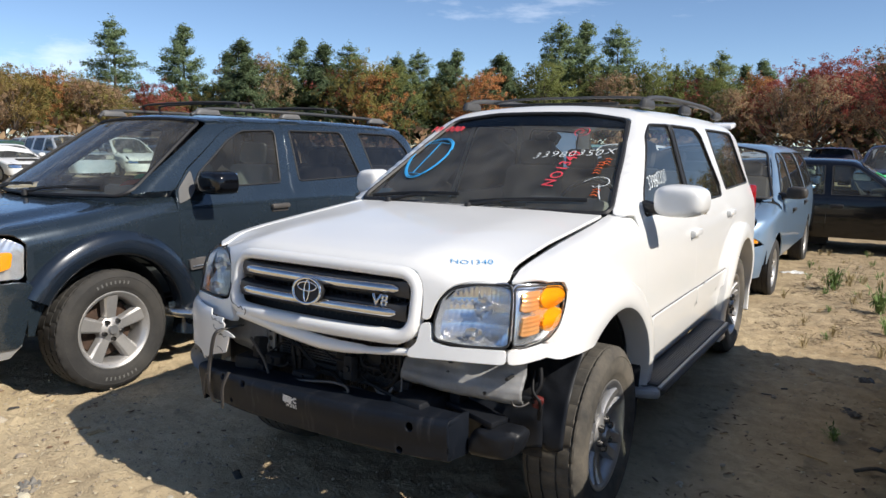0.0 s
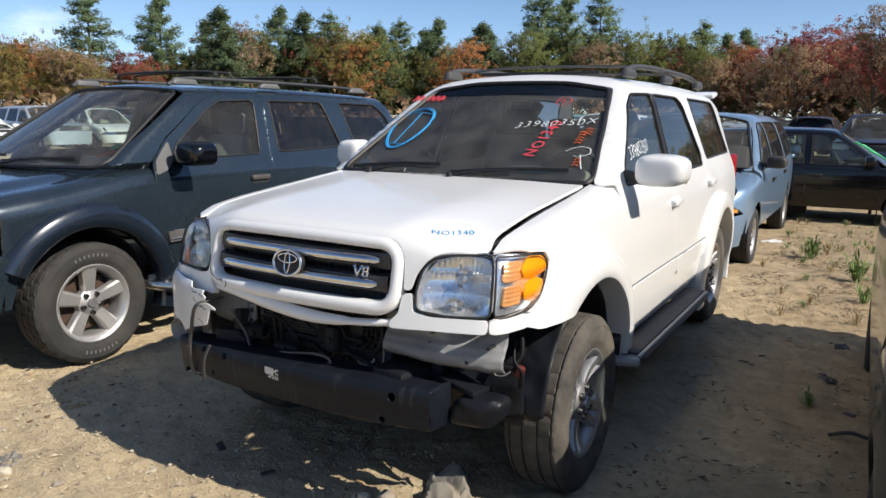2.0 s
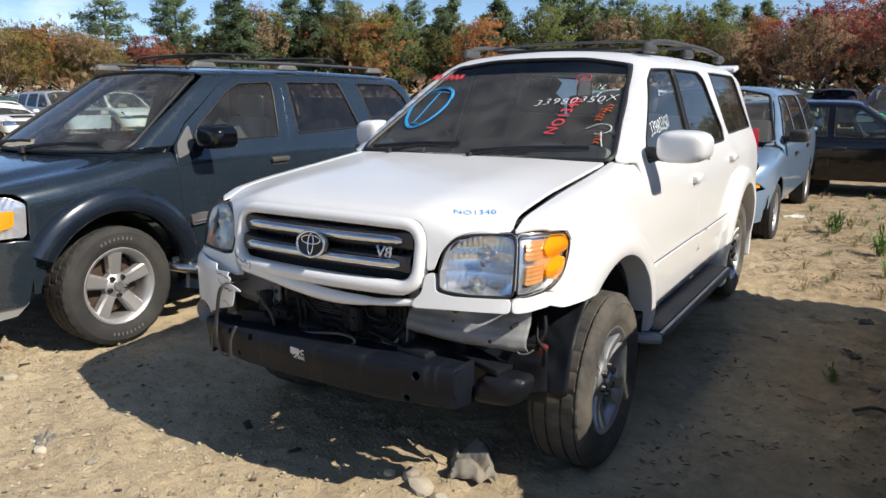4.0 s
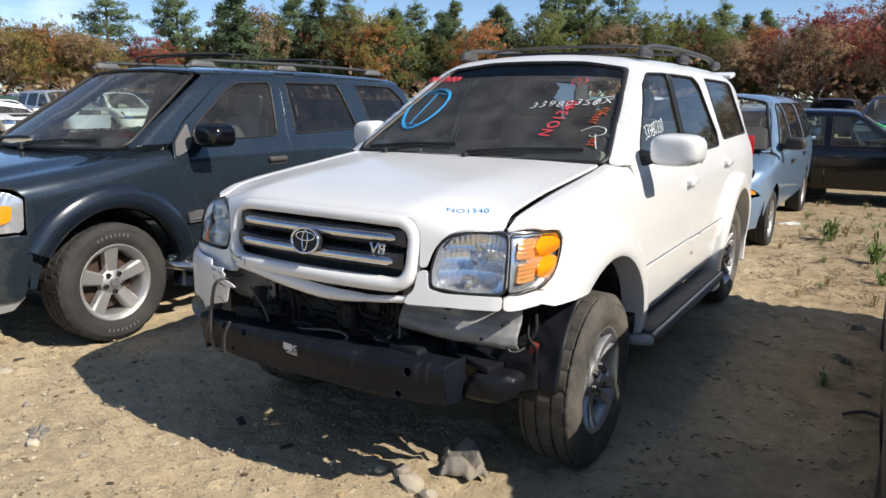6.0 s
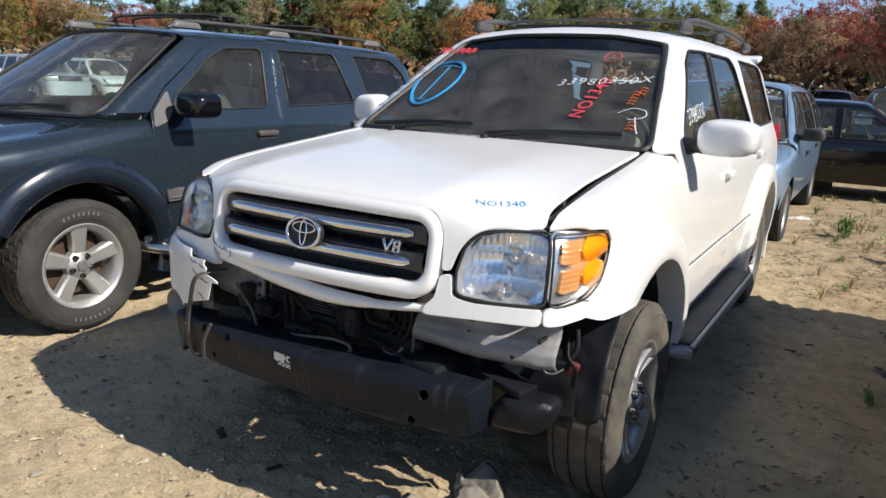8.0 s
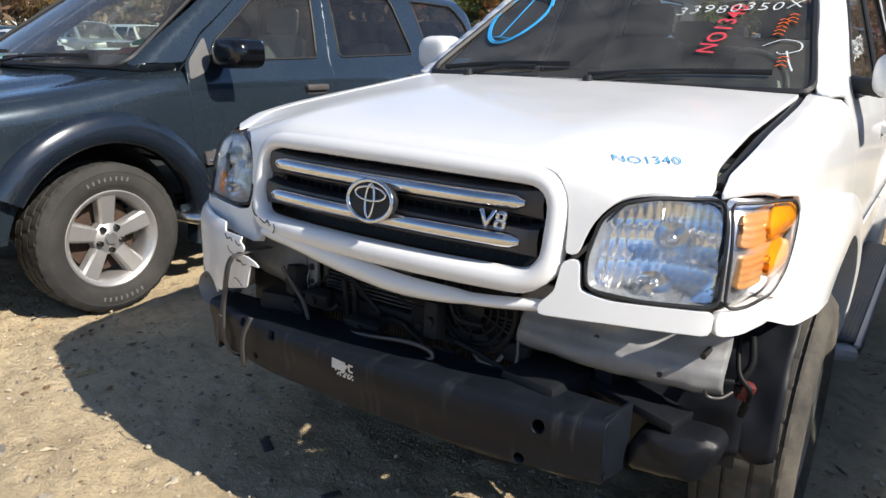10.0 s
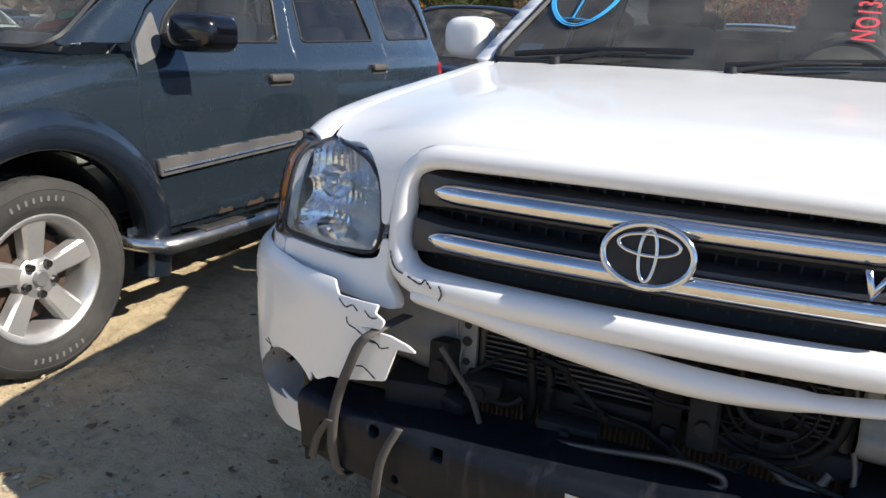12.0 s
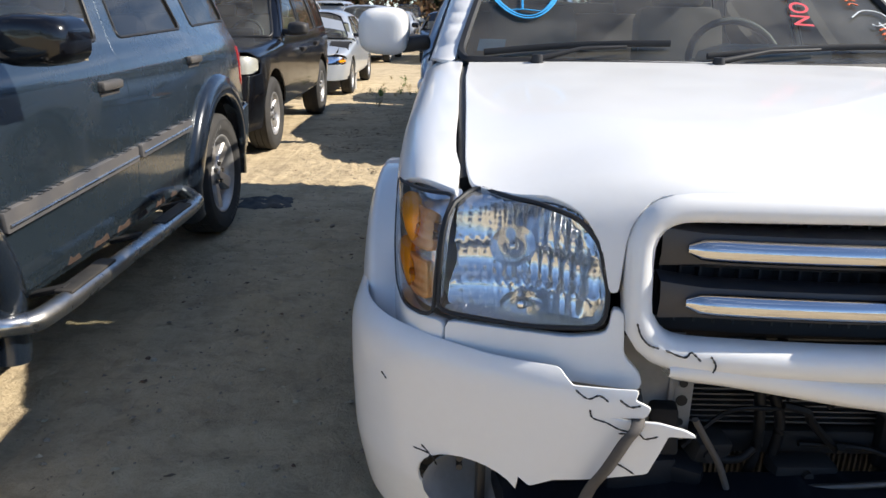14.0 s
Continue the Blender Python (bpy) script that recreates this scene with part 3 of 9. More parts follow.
def spoke_into(bm, r0, r1, w0, w1, x0, x1, ang, depth=0.05, dish=0.0):
    """One spoke from the hub to the rim: a bar with a raised flat face and sloped flanks."""
    pts = []
    for k in range(7):
        t = k / 6
        r = r0 + (r1 - r0) * t
        w = w0 + (w1 - w0) * t
        x = x0 + (x1 - x0) * t - dish * math.sin(math.pi * t)
        for dx, ww in ((-depth, 1.25), (-0.012, 1.12), (0, 0.82), (0, -0.82), (-0.012, -1.12), (-depth, -1.25)):
            pts.append(((x + dx), r, ww * w / 2))
    vs = [bm.verts.new((p[0], p[1] * math.cos(ang) - p[2] * math.sin(ang), p[1] * math.sin(ang) + p[2] * math.cos(ang))) for p in pts]
    for k in range(6):
        for j in range(5):
            bm.faces.new((vs[k * 6 + j], vs[k * 6 + j + 1], vs[(k + 1) * 6 + j + 1], vs[(k + 1) * 6 + j]))


RIM_MESHES = {}
ALLOY_DARK = mat("dull_grey_alloy", (0.40, 0.40, 0.405), 0.34, metal=0.75, vary=0.1, dirt=(0.16, 0.14, 0.12), dirt_amount=0.4)


def rim_mesh(style, rim_r, width):
    key = (style, rim_r, width)
    if key in RIM_MESHES:
        return RIM_MESHES[key]
    h = width / 2
    bm = bmesh.new()
    prof = [(rim_r - 0.004, -h * 0.75), (rim_r - 0.03, -h * 0.6), (rim_r - 0.035, h * 0.3), (rim_r - 0.028, h * 0.60), (rim_r - 0.016, h * 0.72), (rim_r + 0.004, h * 0.80), (rim_r + 0.010, h * 0.84), (rim_r + 0.004, h * 0.85), (rim_r - 0.010, h * 0.80), (rim_r - 0.02, h * 0.68)]
    v, f = lathe_data(prof, 56)
    vs = [bm.verts.new(p) for p in v]
    for q in f:
        bm.faces.new([vs[i] for i in q])
    face = h * (0.74 if style == "split" else 0.62)
    if style == "broad":
        for k in range(5):
            spoke_into(bm, 0.05, rim_r - 0.018, 0.062, 0.092, face - 0.012, face + 0.012, 2 * math.pi * k / 5 + math.pi / 2)
    elif style == "split":
        for k in range(5):
            for s in (-1, 1):
                spoke_into(bm, 0.06, rim_r - 0.016, 0.040, 0.046, face - 0.020, face + 0.006, 2 * math.pi * k / 5 + s * 0.19 + 0.3, depth=0.035, dish=0.012)
    else:
        for k in range(7):
            spoke_into(bm, 0.05, rim_r - 0.018, 0.04, 0.045, face - 0.012, face + 0.008, 2 * math.pi * k / 7)
    hub = [(0.001, face + 0.004), (0.03, face + 0.004), (0.036, face), (0.074, face - 0.006), (0.086, face - 0.016), (0.09, face - 0.06)]
    v, f = lathe_data(hub, 30)
    vs = [bm.verts.new(p) for p in v]
    for q in f:
        bm.faces.new([vs[i] for i in q])
    bm.normal_update()
    bmesh.ops.recalc_face_normals(bm, faces=bm.faces[:])
    me = bpy.data.meshes.new("rim")
    bm.to_mesh(me)
    bm.free()
    me.shade_smooth()
    me.set_sharp_from_angle(angle=radians(35))
    me.materials.append(ALLOY_DARK if style == "split" else ALLOY)
    RIM_MESHES[key] = me
    return me


SMALL = {}


def small_mesh(key, build, material):
    """One mesh for a small part that is used over and over."""
    if key not in SMALL:
        bm = bmesh.new()
        build(bm)
        bm.normal_update()
        me = bpy.data.meshes.new(key)
        bm.to_mesh(me)
        bm.free()
        me.shade_smooth()
        me.set_sharp_from_angle(angle=radians(35))
        me.materials.append(material)
        SMALL[key] = me
    return SMALL[key]


def wheel(parent, x, y, z, r=0.388, width=0.265, rim_r=0.212, style="broad", steer=0.0, spin=0.0, lugs=5, tread=True, lettering=False):
    """A wheel under a car: tyre, rim, brake disc, lug nuts and cap. x < 0 is the far side."""
    e = under(new("wheel"), parent)
    e.empty_display_size = 0.1
    e.matrix_basis = pose(x, y, z, 0, 0, (180 if x < 0 else 0) + steer) @ pose(0, 0, 0, spin)
    under(new("tyre", tyre_mesh(r, width, rim_r, tread, DUSTY_RUBBER if style == "split" else None)), e)
    under(new("rim", rim_mesh(style, rim_r, width)), e)
    h = width / 2

    def disc(bm):
        cyl_into(bm, (-0.03, 0, 0), (-0.005, 0, 0), rim_r - 0.06, 32)
        cyl_into(bm, (-0.06, 0, 0), (0.03, 0, 0), 0.085, 20)
        box_into(bm, (-0.01, -rim_r + 0.07, 0.06), (0.09, 0.07, 0.16), bevel=0.012)
    under(new("brake_disc", small_mesh(f"brake_disc{rim_r}", disc, RUST)), e)

    def nut(bm):
        cyl_into(bm, (0, 0, 0), (0.022, 0, 0), 0.0170, 10, 0.014)
    for k in range(lugs):
        a = 2 * math.pi * (k + 0.5) / lugs + math.pi / 2
        o = under(new("lug_nut", small_mesh("lug_nut", nut, NUT_DARK)), e)
        o.location = (h * (0.74 if style == "split" else 0.62) - 0.008, 0.062 * math.cos(a), 0.062 * math.sin(a))

    def cap(bm):
        cyl_into(bm, (0, 0, 0), (0.014, 0, 0), 0.034, 24, 0.028)
    o = under(new("hub_cap", small_mesh("hub_cap", cap, ALLOY_DARK)), e)
    o.location = (h * (0.74 if style == "split" else 0.62) + 0.002, 0, 0)
    if lettering:
        def bar(bm):
            box_into(bm, (0, 0, 0), (0.004, 0.010, 0.020))
        for k in range(16):
            a = radians(112 - k % 8 * 5.6) + k // 8 * math.pi
            rr = rim_r + (r - rim_r) * 0.49
            o = under(new("raised_letter", small_mesh("raised_letter", bar, LETTER)), e)
            o.matrix_basis = pose(h * 0.998, rr * math.cos(a), rr * math.sin(a), math.degrees(a) - 90)
    return e


NUT_DARK = mat("dark_steel_nut", (0.12, 0.118, 0.115), 0.25, metal=0.9, vary=0.3)
LETTER = mat("worn_white_rubber", (0.13, 0.127, 0.12), 0.7, vary=0.3)


def seat(parent, x, y, material, w=0.52, z=0.62):
    bm = bmesh.new()
    box_into(bm, (x, y, z), (w, 0.52, 0.18), (6, 0, 0), 0.05)
    part("seat_cushion", bm, material, parent)
    bm = bmesh.new()
    box_into(bm, (x, y + 0.34, z + 0.40), (w * 0.96, 0.16, 0.70), (-14, 0, 0), 0.06, 0.12)
    part("backrest", bm, material, parent)
    bm = bmesh.new()
    box_into(bm, (x, y + 0.45, z + 0.83), (w * 0.52, 0.11, 0.19), (-10, 0, 0), 0.045)
    cyl_into(bm, (x - 0.06, y + 0.43, z + 0.68), (x - 0.06, y + 0.45, z + 0.8), 0.007, 8)
    cyl_into(bm, (x + 0.06, y + 0.43, z + 0.68), (x + 0.06, y + 0.45, z + 0.8), 0.007, 8)
    part("headrest", bm, material, parent)


def cabin(parent, y0, y1, w, dash, cloth, belt=1.2, rows=2, wheel_side=1, third=False):
    """Dashboard, steering wheel, seats and floor inside a car."""
    bm = bmesh.new()
    vs = box_into(bm, (0, y0 + 0.34, belt - 0.11), (2 * w - 0.12, 0.46, 0.22), (0, 0, 0), 0.07)
    box_into(bm, (wheel_side * 0.36, y0 + 0.42, belt + 0.03), (0.42, 0.26, 0.09), (-8, 0, 0), 0.035)
    box_into(bm, (0, y0 + 0.46, belt - 0.32), (0.34, 0.30, 0.34), (0, 0, 0), 0.04)
    part("dashboard", bm, dash, parent)
    ring = []
    c, tilt = Vector((wheel_side * 0.37, y0 + 0.70, belt + 0.0)), radians(-28)
    for k in range(28):
        a = 2 * math.pi * k / 28
        u = Vector((math.cos(a) * 0.185, 0, math.sin(a) * 0.185))
        u.rotate(Euler((tilt, 0, 0)))
        ring.append(tuple(c + u))
    sw = tube("steering_wheel", ring, 0.015, DASH, parent, closed=True)
    bm = bmesh.new()
    box_into(bm, tuple(c + Vector((0, -0.02, -0.01))), (0.16, 0.06, 0.12), (-28, 0, 0), 0.02)
    box_into(bm, tuple(c), (0.35, 0.02, 0.035), (-28, 0, 0), 0.008)
    cyl_into(bm, tuple(c), tuple(c + Vector((0, -0.28, -0.12))), 0.03, 12)
    part("steering_boss", bm, DASH, parent)
    for x in (-0.37, 0.37):
        seat(parent, x, y0 + 1.12, cloth, z=belt - 0.52)
    y = y0 + 2.0
    for k in range(rows - 1):
        bm = bmesh.new()
        box_into(bm, (0, y, belt - 0.50), (2 * w - 0.3, 0.5, 0.18), (5, 0, 0), 0.05)
        box_into(bm, (0, y + 0.32, belt - 0.14), (2 * w - 0.32, 0.16, 0.66), (-14, 0, 0), 0.06)
        for x in (-0.36, 0.36):
            box_into(bm, (x, y + 0.43, belt + 0.26), (0.27, 0.10, 0.16), (-10, 0, 0), 0.04)
        part("rear_bench", bm, cloth, parent)
        y += 0.85
    bm = bmesh.new()
    box_into(bm, (0, (y0 + y1) / 2, 0.52), (2 * w - 0.1, y1 - y0 - 0.1, 0.05), bevel=0.01)
    part("cabin_floor", bm, DASH, parent)


def chassis(parent, front, back, wb, w, zf=0.5):
    """Frame rails, floor pan, axles, fuel tank and exhaust under a car."""
    bm = bmesh.new()
    for s in (-1, 1):
        box_into(bm, (s * 0.45, (front + back) / 2, zf - 0.06), (0.09, back - front - 0.25, 0.13), bevel=0.012)
    box_into(bm, (0, (front + back) / 2 + 0.3, zf + 0.02), (2 * w - 0.22, back - front - 1.1, 0.04), bevel=0.01)
    for y in (0.0, wb):
        cyl_into(bm, (-0.7, y, 0.37), (0.7, y, 0.37), 0.045, 12)
        cyl_into(bm, (-0.1, y, 0.37), (0.16, y, 0.37), 0.13, 14)
        for s in (-1, 1):
            box_into(bm, (s * 0.62, y, 0.47), (0.12, 0.14, 0.34), bevel=0.02)
    box_into(bm, (-0.42, wb - 0.75, zf - 0.12), (0.42, 0.9, 0.22), bevel=0.04)
    box_into(bm, (0, -0.05, zf + 0.22), (0.72, 0.85, 0.46), bevel=0.05)
    cyl_into(bm, (0.28, 0.6, zf - 0.1), (0.28, back - 0.2, zf - 0.12), 0.035, 10)
    part("chassis", bm, CHASSIS, parent)
    for y in (0.0, wb):
        for s in (-1, 1):
            bm = bmesh.new()
            n, r = 18, 0.50
            prev = None
            for k in range(n + 1):
                a = math.pi * k / n
                p = [bm.verts.new((s * xx, y + r * math.cos(a), 0.40 + r * 0.98 * math.sin(a))) for xx in (0.50, w - 0.03)]
                if prev:
                    bm.faces.new((prev[0], prev[1], p[1], p[0]))
                prev = p
            c = [bm.verts.new((s * 0.50, y + r * math.cos(math.pi * k / n), 0.40 + r * 0.98 * math.sin(math.pi * k / n))) for k in range(n + 1)]
            bm.faces.new(c)
            part("wheel_well", bm, CHASSIS, parent)


def mirror_part(name, parent, x, y, z, s, shell, size=(0.24, 0.13, 0.19), label="", arm=True):
    """A door mirror: rounded shell, glass on its back, arm to the door."""
    bm = bmesh.new()
    sx, sy, sz = size
    n, m = 26, 12
    rows = []
    for j in range(m + 1):
        t = j / m
        yy = -sy * 0.50 * math.cos(t * math.pi / 2) ** 0.6 if t < 1 else 0
        k = math.sin(t * math.pi / 2) ** 0.42 if t > 0 else 0.001
        ring = []
        for i in range(n):
            a = 2 * math.pi * i / n
            ca, sa = math.cos(a), math.sin(a)
            ex = 2 / 3.2
            px = math.copysign(abs(ca) ** ex, ca) * sx / 2 * k
            pz = math.copysign(abs(sa) ** ex, sa) * sz / 2 * k * (1 - 0.10 * s * px / sx)
            ring.append(bm.verts.new((x + px, y + yy * 1.3 + (0.45 * sy if t == 1 else 0.0), z + pz)))
        rows.append(ring)
    for a, b in zip(rows, rows[1:]):
        for i in range(n):
            bm.faces.new((a[i], a[(i + 1) % n], b[(i + 1) % n], b[i]))
    bm.faces.new(rows[0])
    bm.faces.new(list(reversed(rows[-1])))
    bmesh.ops.recalc_face_normals(bm, faces=bm.faces[:])
    o = part(name, bm, shell, parent, label)
    bm = bmesh.new()
    box_into(bm, (x, y + 0.46 * sy, z), (sx * 0.86, 0.006, sz * 0.82), bevel=0.002)
    under(part("mirror_glass", bm, REFLECTOR, None), o)
    if arm:
        bm = bmesh.new()
        box_into(bm, (x - s * sx * 0.60, y + 0.02, z - sz * 0.26), (sx * 0.65, sy * 0.62, 0.055), (0, s * 8, 0), 0.018)
        under(part("mirror_arm", bm, BLACK_PLASTIC, None), o)
    return o


def door_handle(parent, shape, y, z, mirror, material, w=0.17):
    x = float(shape.half(np.array([y]), np.array([z]))[0])
    s = -1 if mirror else 1
    bm = bmesh.new()
    box_into(bm, (s * (x + 0.018), y, z + 0.006), (0.028, w * 1.12, 0.040), bevel=0.013)
    box_into(bm, (s * (x + 0.002), y + 0.005, z - 0.006), (0.012, w * 1.05, 0.064), bevel=0.005)
    for e in (-1, 1):
        box_into(bm, (s * (x + 0.008), y + e * w * 0.48, z + 0.004), (0.03, w * 0.16, 0.044), bevel=0.012)
    part("door_handle", bm, material, parent)


def build_body(car, S, d, paint, glass_side, glass_rear, glass_front, h=0.05, sides=(False, True), handle=None, seams=True):
    """Hood, fenders, doors, quarters, roof and glass of a car, cut from its shape by the lines in d."""
    roll = Roll(0, 1.0)
    fy = d.get("axle", 0.0)
    cuts = [arch_cut(S, roll, fy, d["arch_z"], d["arch_r"]), arch_cut(S, roll, d["wb"], d["arch_z"], d["arch_r"])]
    froll = Roll(0.42, 0.72)
    fcuts = [arch_cut(S, froll, fy, d["arch_z"], d["arch_r"])]
    rock = d["rocker"]

    def sp(yz):
        return S.side_places(yz)
    wins = {k: sp(d[k]) for k in ("win_front", "win_rear", "win_quarter") if k in d}
    flats = {k: rounded(roll.flat(w), d.get("win_round", 0.03), 0.02) for k, w in wins.items()}
    doors = {}
    for mir in sides:
        skin("front_fender", S.nose, froll, d["fender"], paint, car, mirror=mir, cuts=fcuts, h=h, radius=d.get("fender_radius", 0.004))
        fd = skin("front_door", S.cab, roll, sp(d["door_front"]), paint, car, mirror=mir, cuts=[*cuts, flats["win_front"]], h=h, radius=0.02)
        o = skin("window_glass", S.cab, roll, wins["win_front"], glass_side, None, mirror=mir, h=h * 1.4, off=-0.007, rim=0, radius=d.get("win_round", 0.03))
        under(o, fd)
        doors[mir] = fd
        if "door_rear" in d:
            rd = skin("rear_door", S.cab, roll, sp(d["door_rear"]), paint, car, mirror=mir, cuts=[*cuts, flats["win_rear"]], h=h, radius=0.02)
            under(skin("window_glass", S.cab, roll, wins["win_rear"], glass_rear, None, mirror=mir, h=h * 1.4, off=-0.007, rim=0, radius=d.get("win_round", 0.03)), rd)
            if handle:
                door_handle(rd, S, *d["handle_rear"], mir, handle)
        if handle:
            door_handle(fd, S, *d["handle_front"], mir, handle)
        qp = skin("quarter_panel", S.cab, roll, sp(d["quarter"]), paint, car, mirror=mir, cuts=[*cuts] + ([flats["win_quarter"]] if "win_quarter" in flats else []), h=h, radius=0.02)
        if "win_quarter" in d:
            under(skin("quarter_glass", S.cab, roll, wins["win_quarter"], glass_rear, None, mirror=mir, h=h * 1.4, off=-0.007, rim=0, radius=d.get("win_round", 0.03)), qp)
        if seams:
            for k, w in wins.items():
                p = on_skin(S.cab, roll, w, -0.001, d.get("win_round", 0.03))
                tube("window_seal", flip_x(p) if mir else p, 0.008, TRIM_BLACK, car, closed=True, seg=6)
        bm = bmesh.new()
        sgn = -1 if mir else 1
        n = 14
        ys = np.linspace(d["arch_r"] * 0.98, d["wb"] - d["arch_r"] * 0.98, n)
        w = S.half(ys, np.full(n, rock)) - 0.012
        prev = None
        for i in range(n):
            ring = [bm.verts.new((sgn * xx, ys[i], zz)) for xx, zz in ((w[i], rock + 0.04), (w[i], rock - 0.0), (w[i] - 0.03, rock - 0.05), (w[i] - 0.14, rock - 0.06), (w[i] - 0.16, rock + 0.04))]
            if prev:
                for j in range(4):
                    bm.faces.new((prev[j], prev[j + 1], ring[j + 1], ring[j]))
            prev = ring
        bmesh.ops.recalc_face_normals(bm, faces=bm.faces[:])
        part("rocker", bm, d.get("rocker_mat", paint), car)
    half_roof = d["roof"]
    loop = list(half_roof) + [(-x, y, z) for x, y, z in reversed(half_roof) if abs(x) > 1e-6]
    skin("roof", S.cab, roll, loop, paint, car, h=h, radius=0.02)
    ws = d["screen"]
    loop = [*ws, *[(-x, y, z) for x, y, z in reversed(ws) if abs(x) > 1e-6]]
    scr = skin("windshield", S.cab, d.get("screen_proj", Wrap(1.6, 0.95, 1.0)), loop, glass_front, car, h=h * 1.3, off=-0.006, rim=0, radius=0.05)
    p = on_skin(S.cab, d.get("screen_proj", Wrap(1.6, 0.95, 1.0)), loop, -0.002, 0.05)
    tube("windshield_seal", p, 0.014, TRIM_BLACK, car, closed=True, seg=6)
    hood = d["hood"]
    loop = [*d.get("hood_near", hood), *[(-x, y, z) for x, y, z in reversed(hood) if abs(x) > 1e-6]]
    skin("hood", S.nose, d.get("hood_proj", Wrap(0.1, 0.8, 0.8)), loop, paint, car, h=h, radius=d.get("hood_radius", 0.03))
    rear = d["tail"]
    loop = [*rear, *[(-x, y, z) for x, y, z in reversed(rear) if abs(x) > 1e-6]]
    tp = d.get("tail_proj", Wrap(2.0, 1.0, -1.0))
    skin("tailgate", S.cab, tp, loop, paint, car, h=h * 1.4, radius=0.03)
    return scr, doors


# ---- white SUV ----
SUV = Shape(
    side=([0.30, 0.45, 0.60, 0.75, 0.92, 1.05, 1.14, 1.21, 1.30, 1.50, 1.72, 1.86, 2.0], [0.86, 0.885, 0.903, 0.910, 0.910, 0.904, 0.893, 0.872, 0.838, 0.772, 0.700, 0.655, 0.61]),
    taper=([-1.0, -0.75, -0.55, -0.35, -0.1, 0.4, 2.4, 3.2, 3.8, 4.4], [0.13, 0.06, 0.022, 0.006, 0.0, 0.0, 0.0, 0.012, 0.04, 0.10]),
    roof=([0.9, 1.15, 1.5, 2.2, 3.2, 4.2], [1.82, 1.838, 1.855, 1.862, 1.852, 1.80]), crown=0.055, edge=0.13,
    screen=(0.335, 1.27, 1.66, 0.06), rear=(4.20, 1.05, 0.30, 0.10),
    hood=([-0.95, -0.80, -0.65, -0.4, 0.0, 0.45, 0.8], [1.115, 1.165, 1.198, 1.225, 1.255, 1.287, 1.30]),
    bulge=(0.38, 0.80, ([-0.9, -0.66, -0.5, -0.2, 0.3, 0.5], [0.085, 0.082, 0.046, 0.030, 0.010, 0.0])), hood_crown=0.018,
    front=(-0.865, 0.052, 2.4, 0.22), shoulder=0.085, nose_round=0.06)
def ws_y(x, z):
    return 0.335 + 0.06 * (x / 0.75) ** 2 + (z - 1.27) * 1.66


LAMP_TURN = Turn(0.42, -0.15, 0.5)
HEADLAMP = [(0.556, -0.82, 0.897), (0.548, -0.82, 0.96), (0.565, -0.80, 1.045), (0.60, -0.77, 1.085), (0.66, -0.74, 1.100), (0.766, -0.64, 1.104), (0.788, -0.70, 0.889), (0.66, -0.77, 0.886)]
CORNER = [(0.776, -0.64, 1.100), (0.832, -0.52, 1.096), (0.862, -0.43, 1.082), (0.878, -0.405, 1.045), (0.884, -0.43, 0.985), (0.888, -0.475, 0.925), (0.874, -0.55, 0.890), (0.797, -0.69, 0.887)]
GAP = [(0.735, 0.42), (0.748, 0.2), (0.754, -0.2), (0.757, -0.56)]
gap_in = snap(SUV.nose, Down(), [(x - 0.007 - 0.004 * (y > -0.3), y, 0) for x, y in GAP])
gap_out = snap(SUV.nose, Down(), [(x + 0.007 + 0.004 * (y > -0.3), y, 0) for x, y in GAP])
lamp_over = snap(SUV.nose, LAMP_TURN, [(0.763, -0.64, 1.113), (0.70, -0.70, 1.110), (0.655, -0.74, 1.109), (0.596, -0.77, 1.092), (0.560, -0.80, 1.046), (0.545, -0.82, 0.985)])
corner_over = snap(SUV.nose, LAMP_TURN, [(0.885, -0.512, 0.868), (0.893, -0.475, 0.915), (0.890, -0.424, 0.99), (0.883, -0.394, 1.05), (0.866, -0.418, 1.090), (0.836, -0.505, 1.104), (0.772, -0.64, 1.110)])
gap_bent = snap(SUV.nose, Down(), [(x - k, y, 0) for (x, y), k in zip(GAP, (0.014, 0.030, 0.038, 0.026))])
lamp_bent = snap(SUV.nose, LAMP_TURN, [(0.754, -0.64, 1.112), (0.70, -0.70, 1.113), (0.650, -0.74, 1.111), (0.597, -0.765, 1.096), (0.560, -0.785, 1.060), (0.541, -0.80, 1.025), (0.532, -0.82, 0.985)])
lamp_pushed = snap(SUV.nose, LAMP_TURN, [(x - 0.032 + 0.026 * (x > 0.75), y - 0.012, z + 0.020 - 0.008 * (x > 0.68)) for x, y, z in ((0.763, -0.64, 1.105), (0.70, -0.70, 1.106), (0.655, -0.74, 1.105), (0.600, -0.77, 1.090), (0.568, -0.80, 1.046), (0.558, -0.82, 0.985))])
HOOD_FRONT = [(0.499, -0.82, 1.02), (0.49, -0.80, 1.09), (0.455, -0.79, 1.138), (0.42, -0.79, 1.146), (0.3, -0.80, 1.148), (0, -0.82, 1.150)]
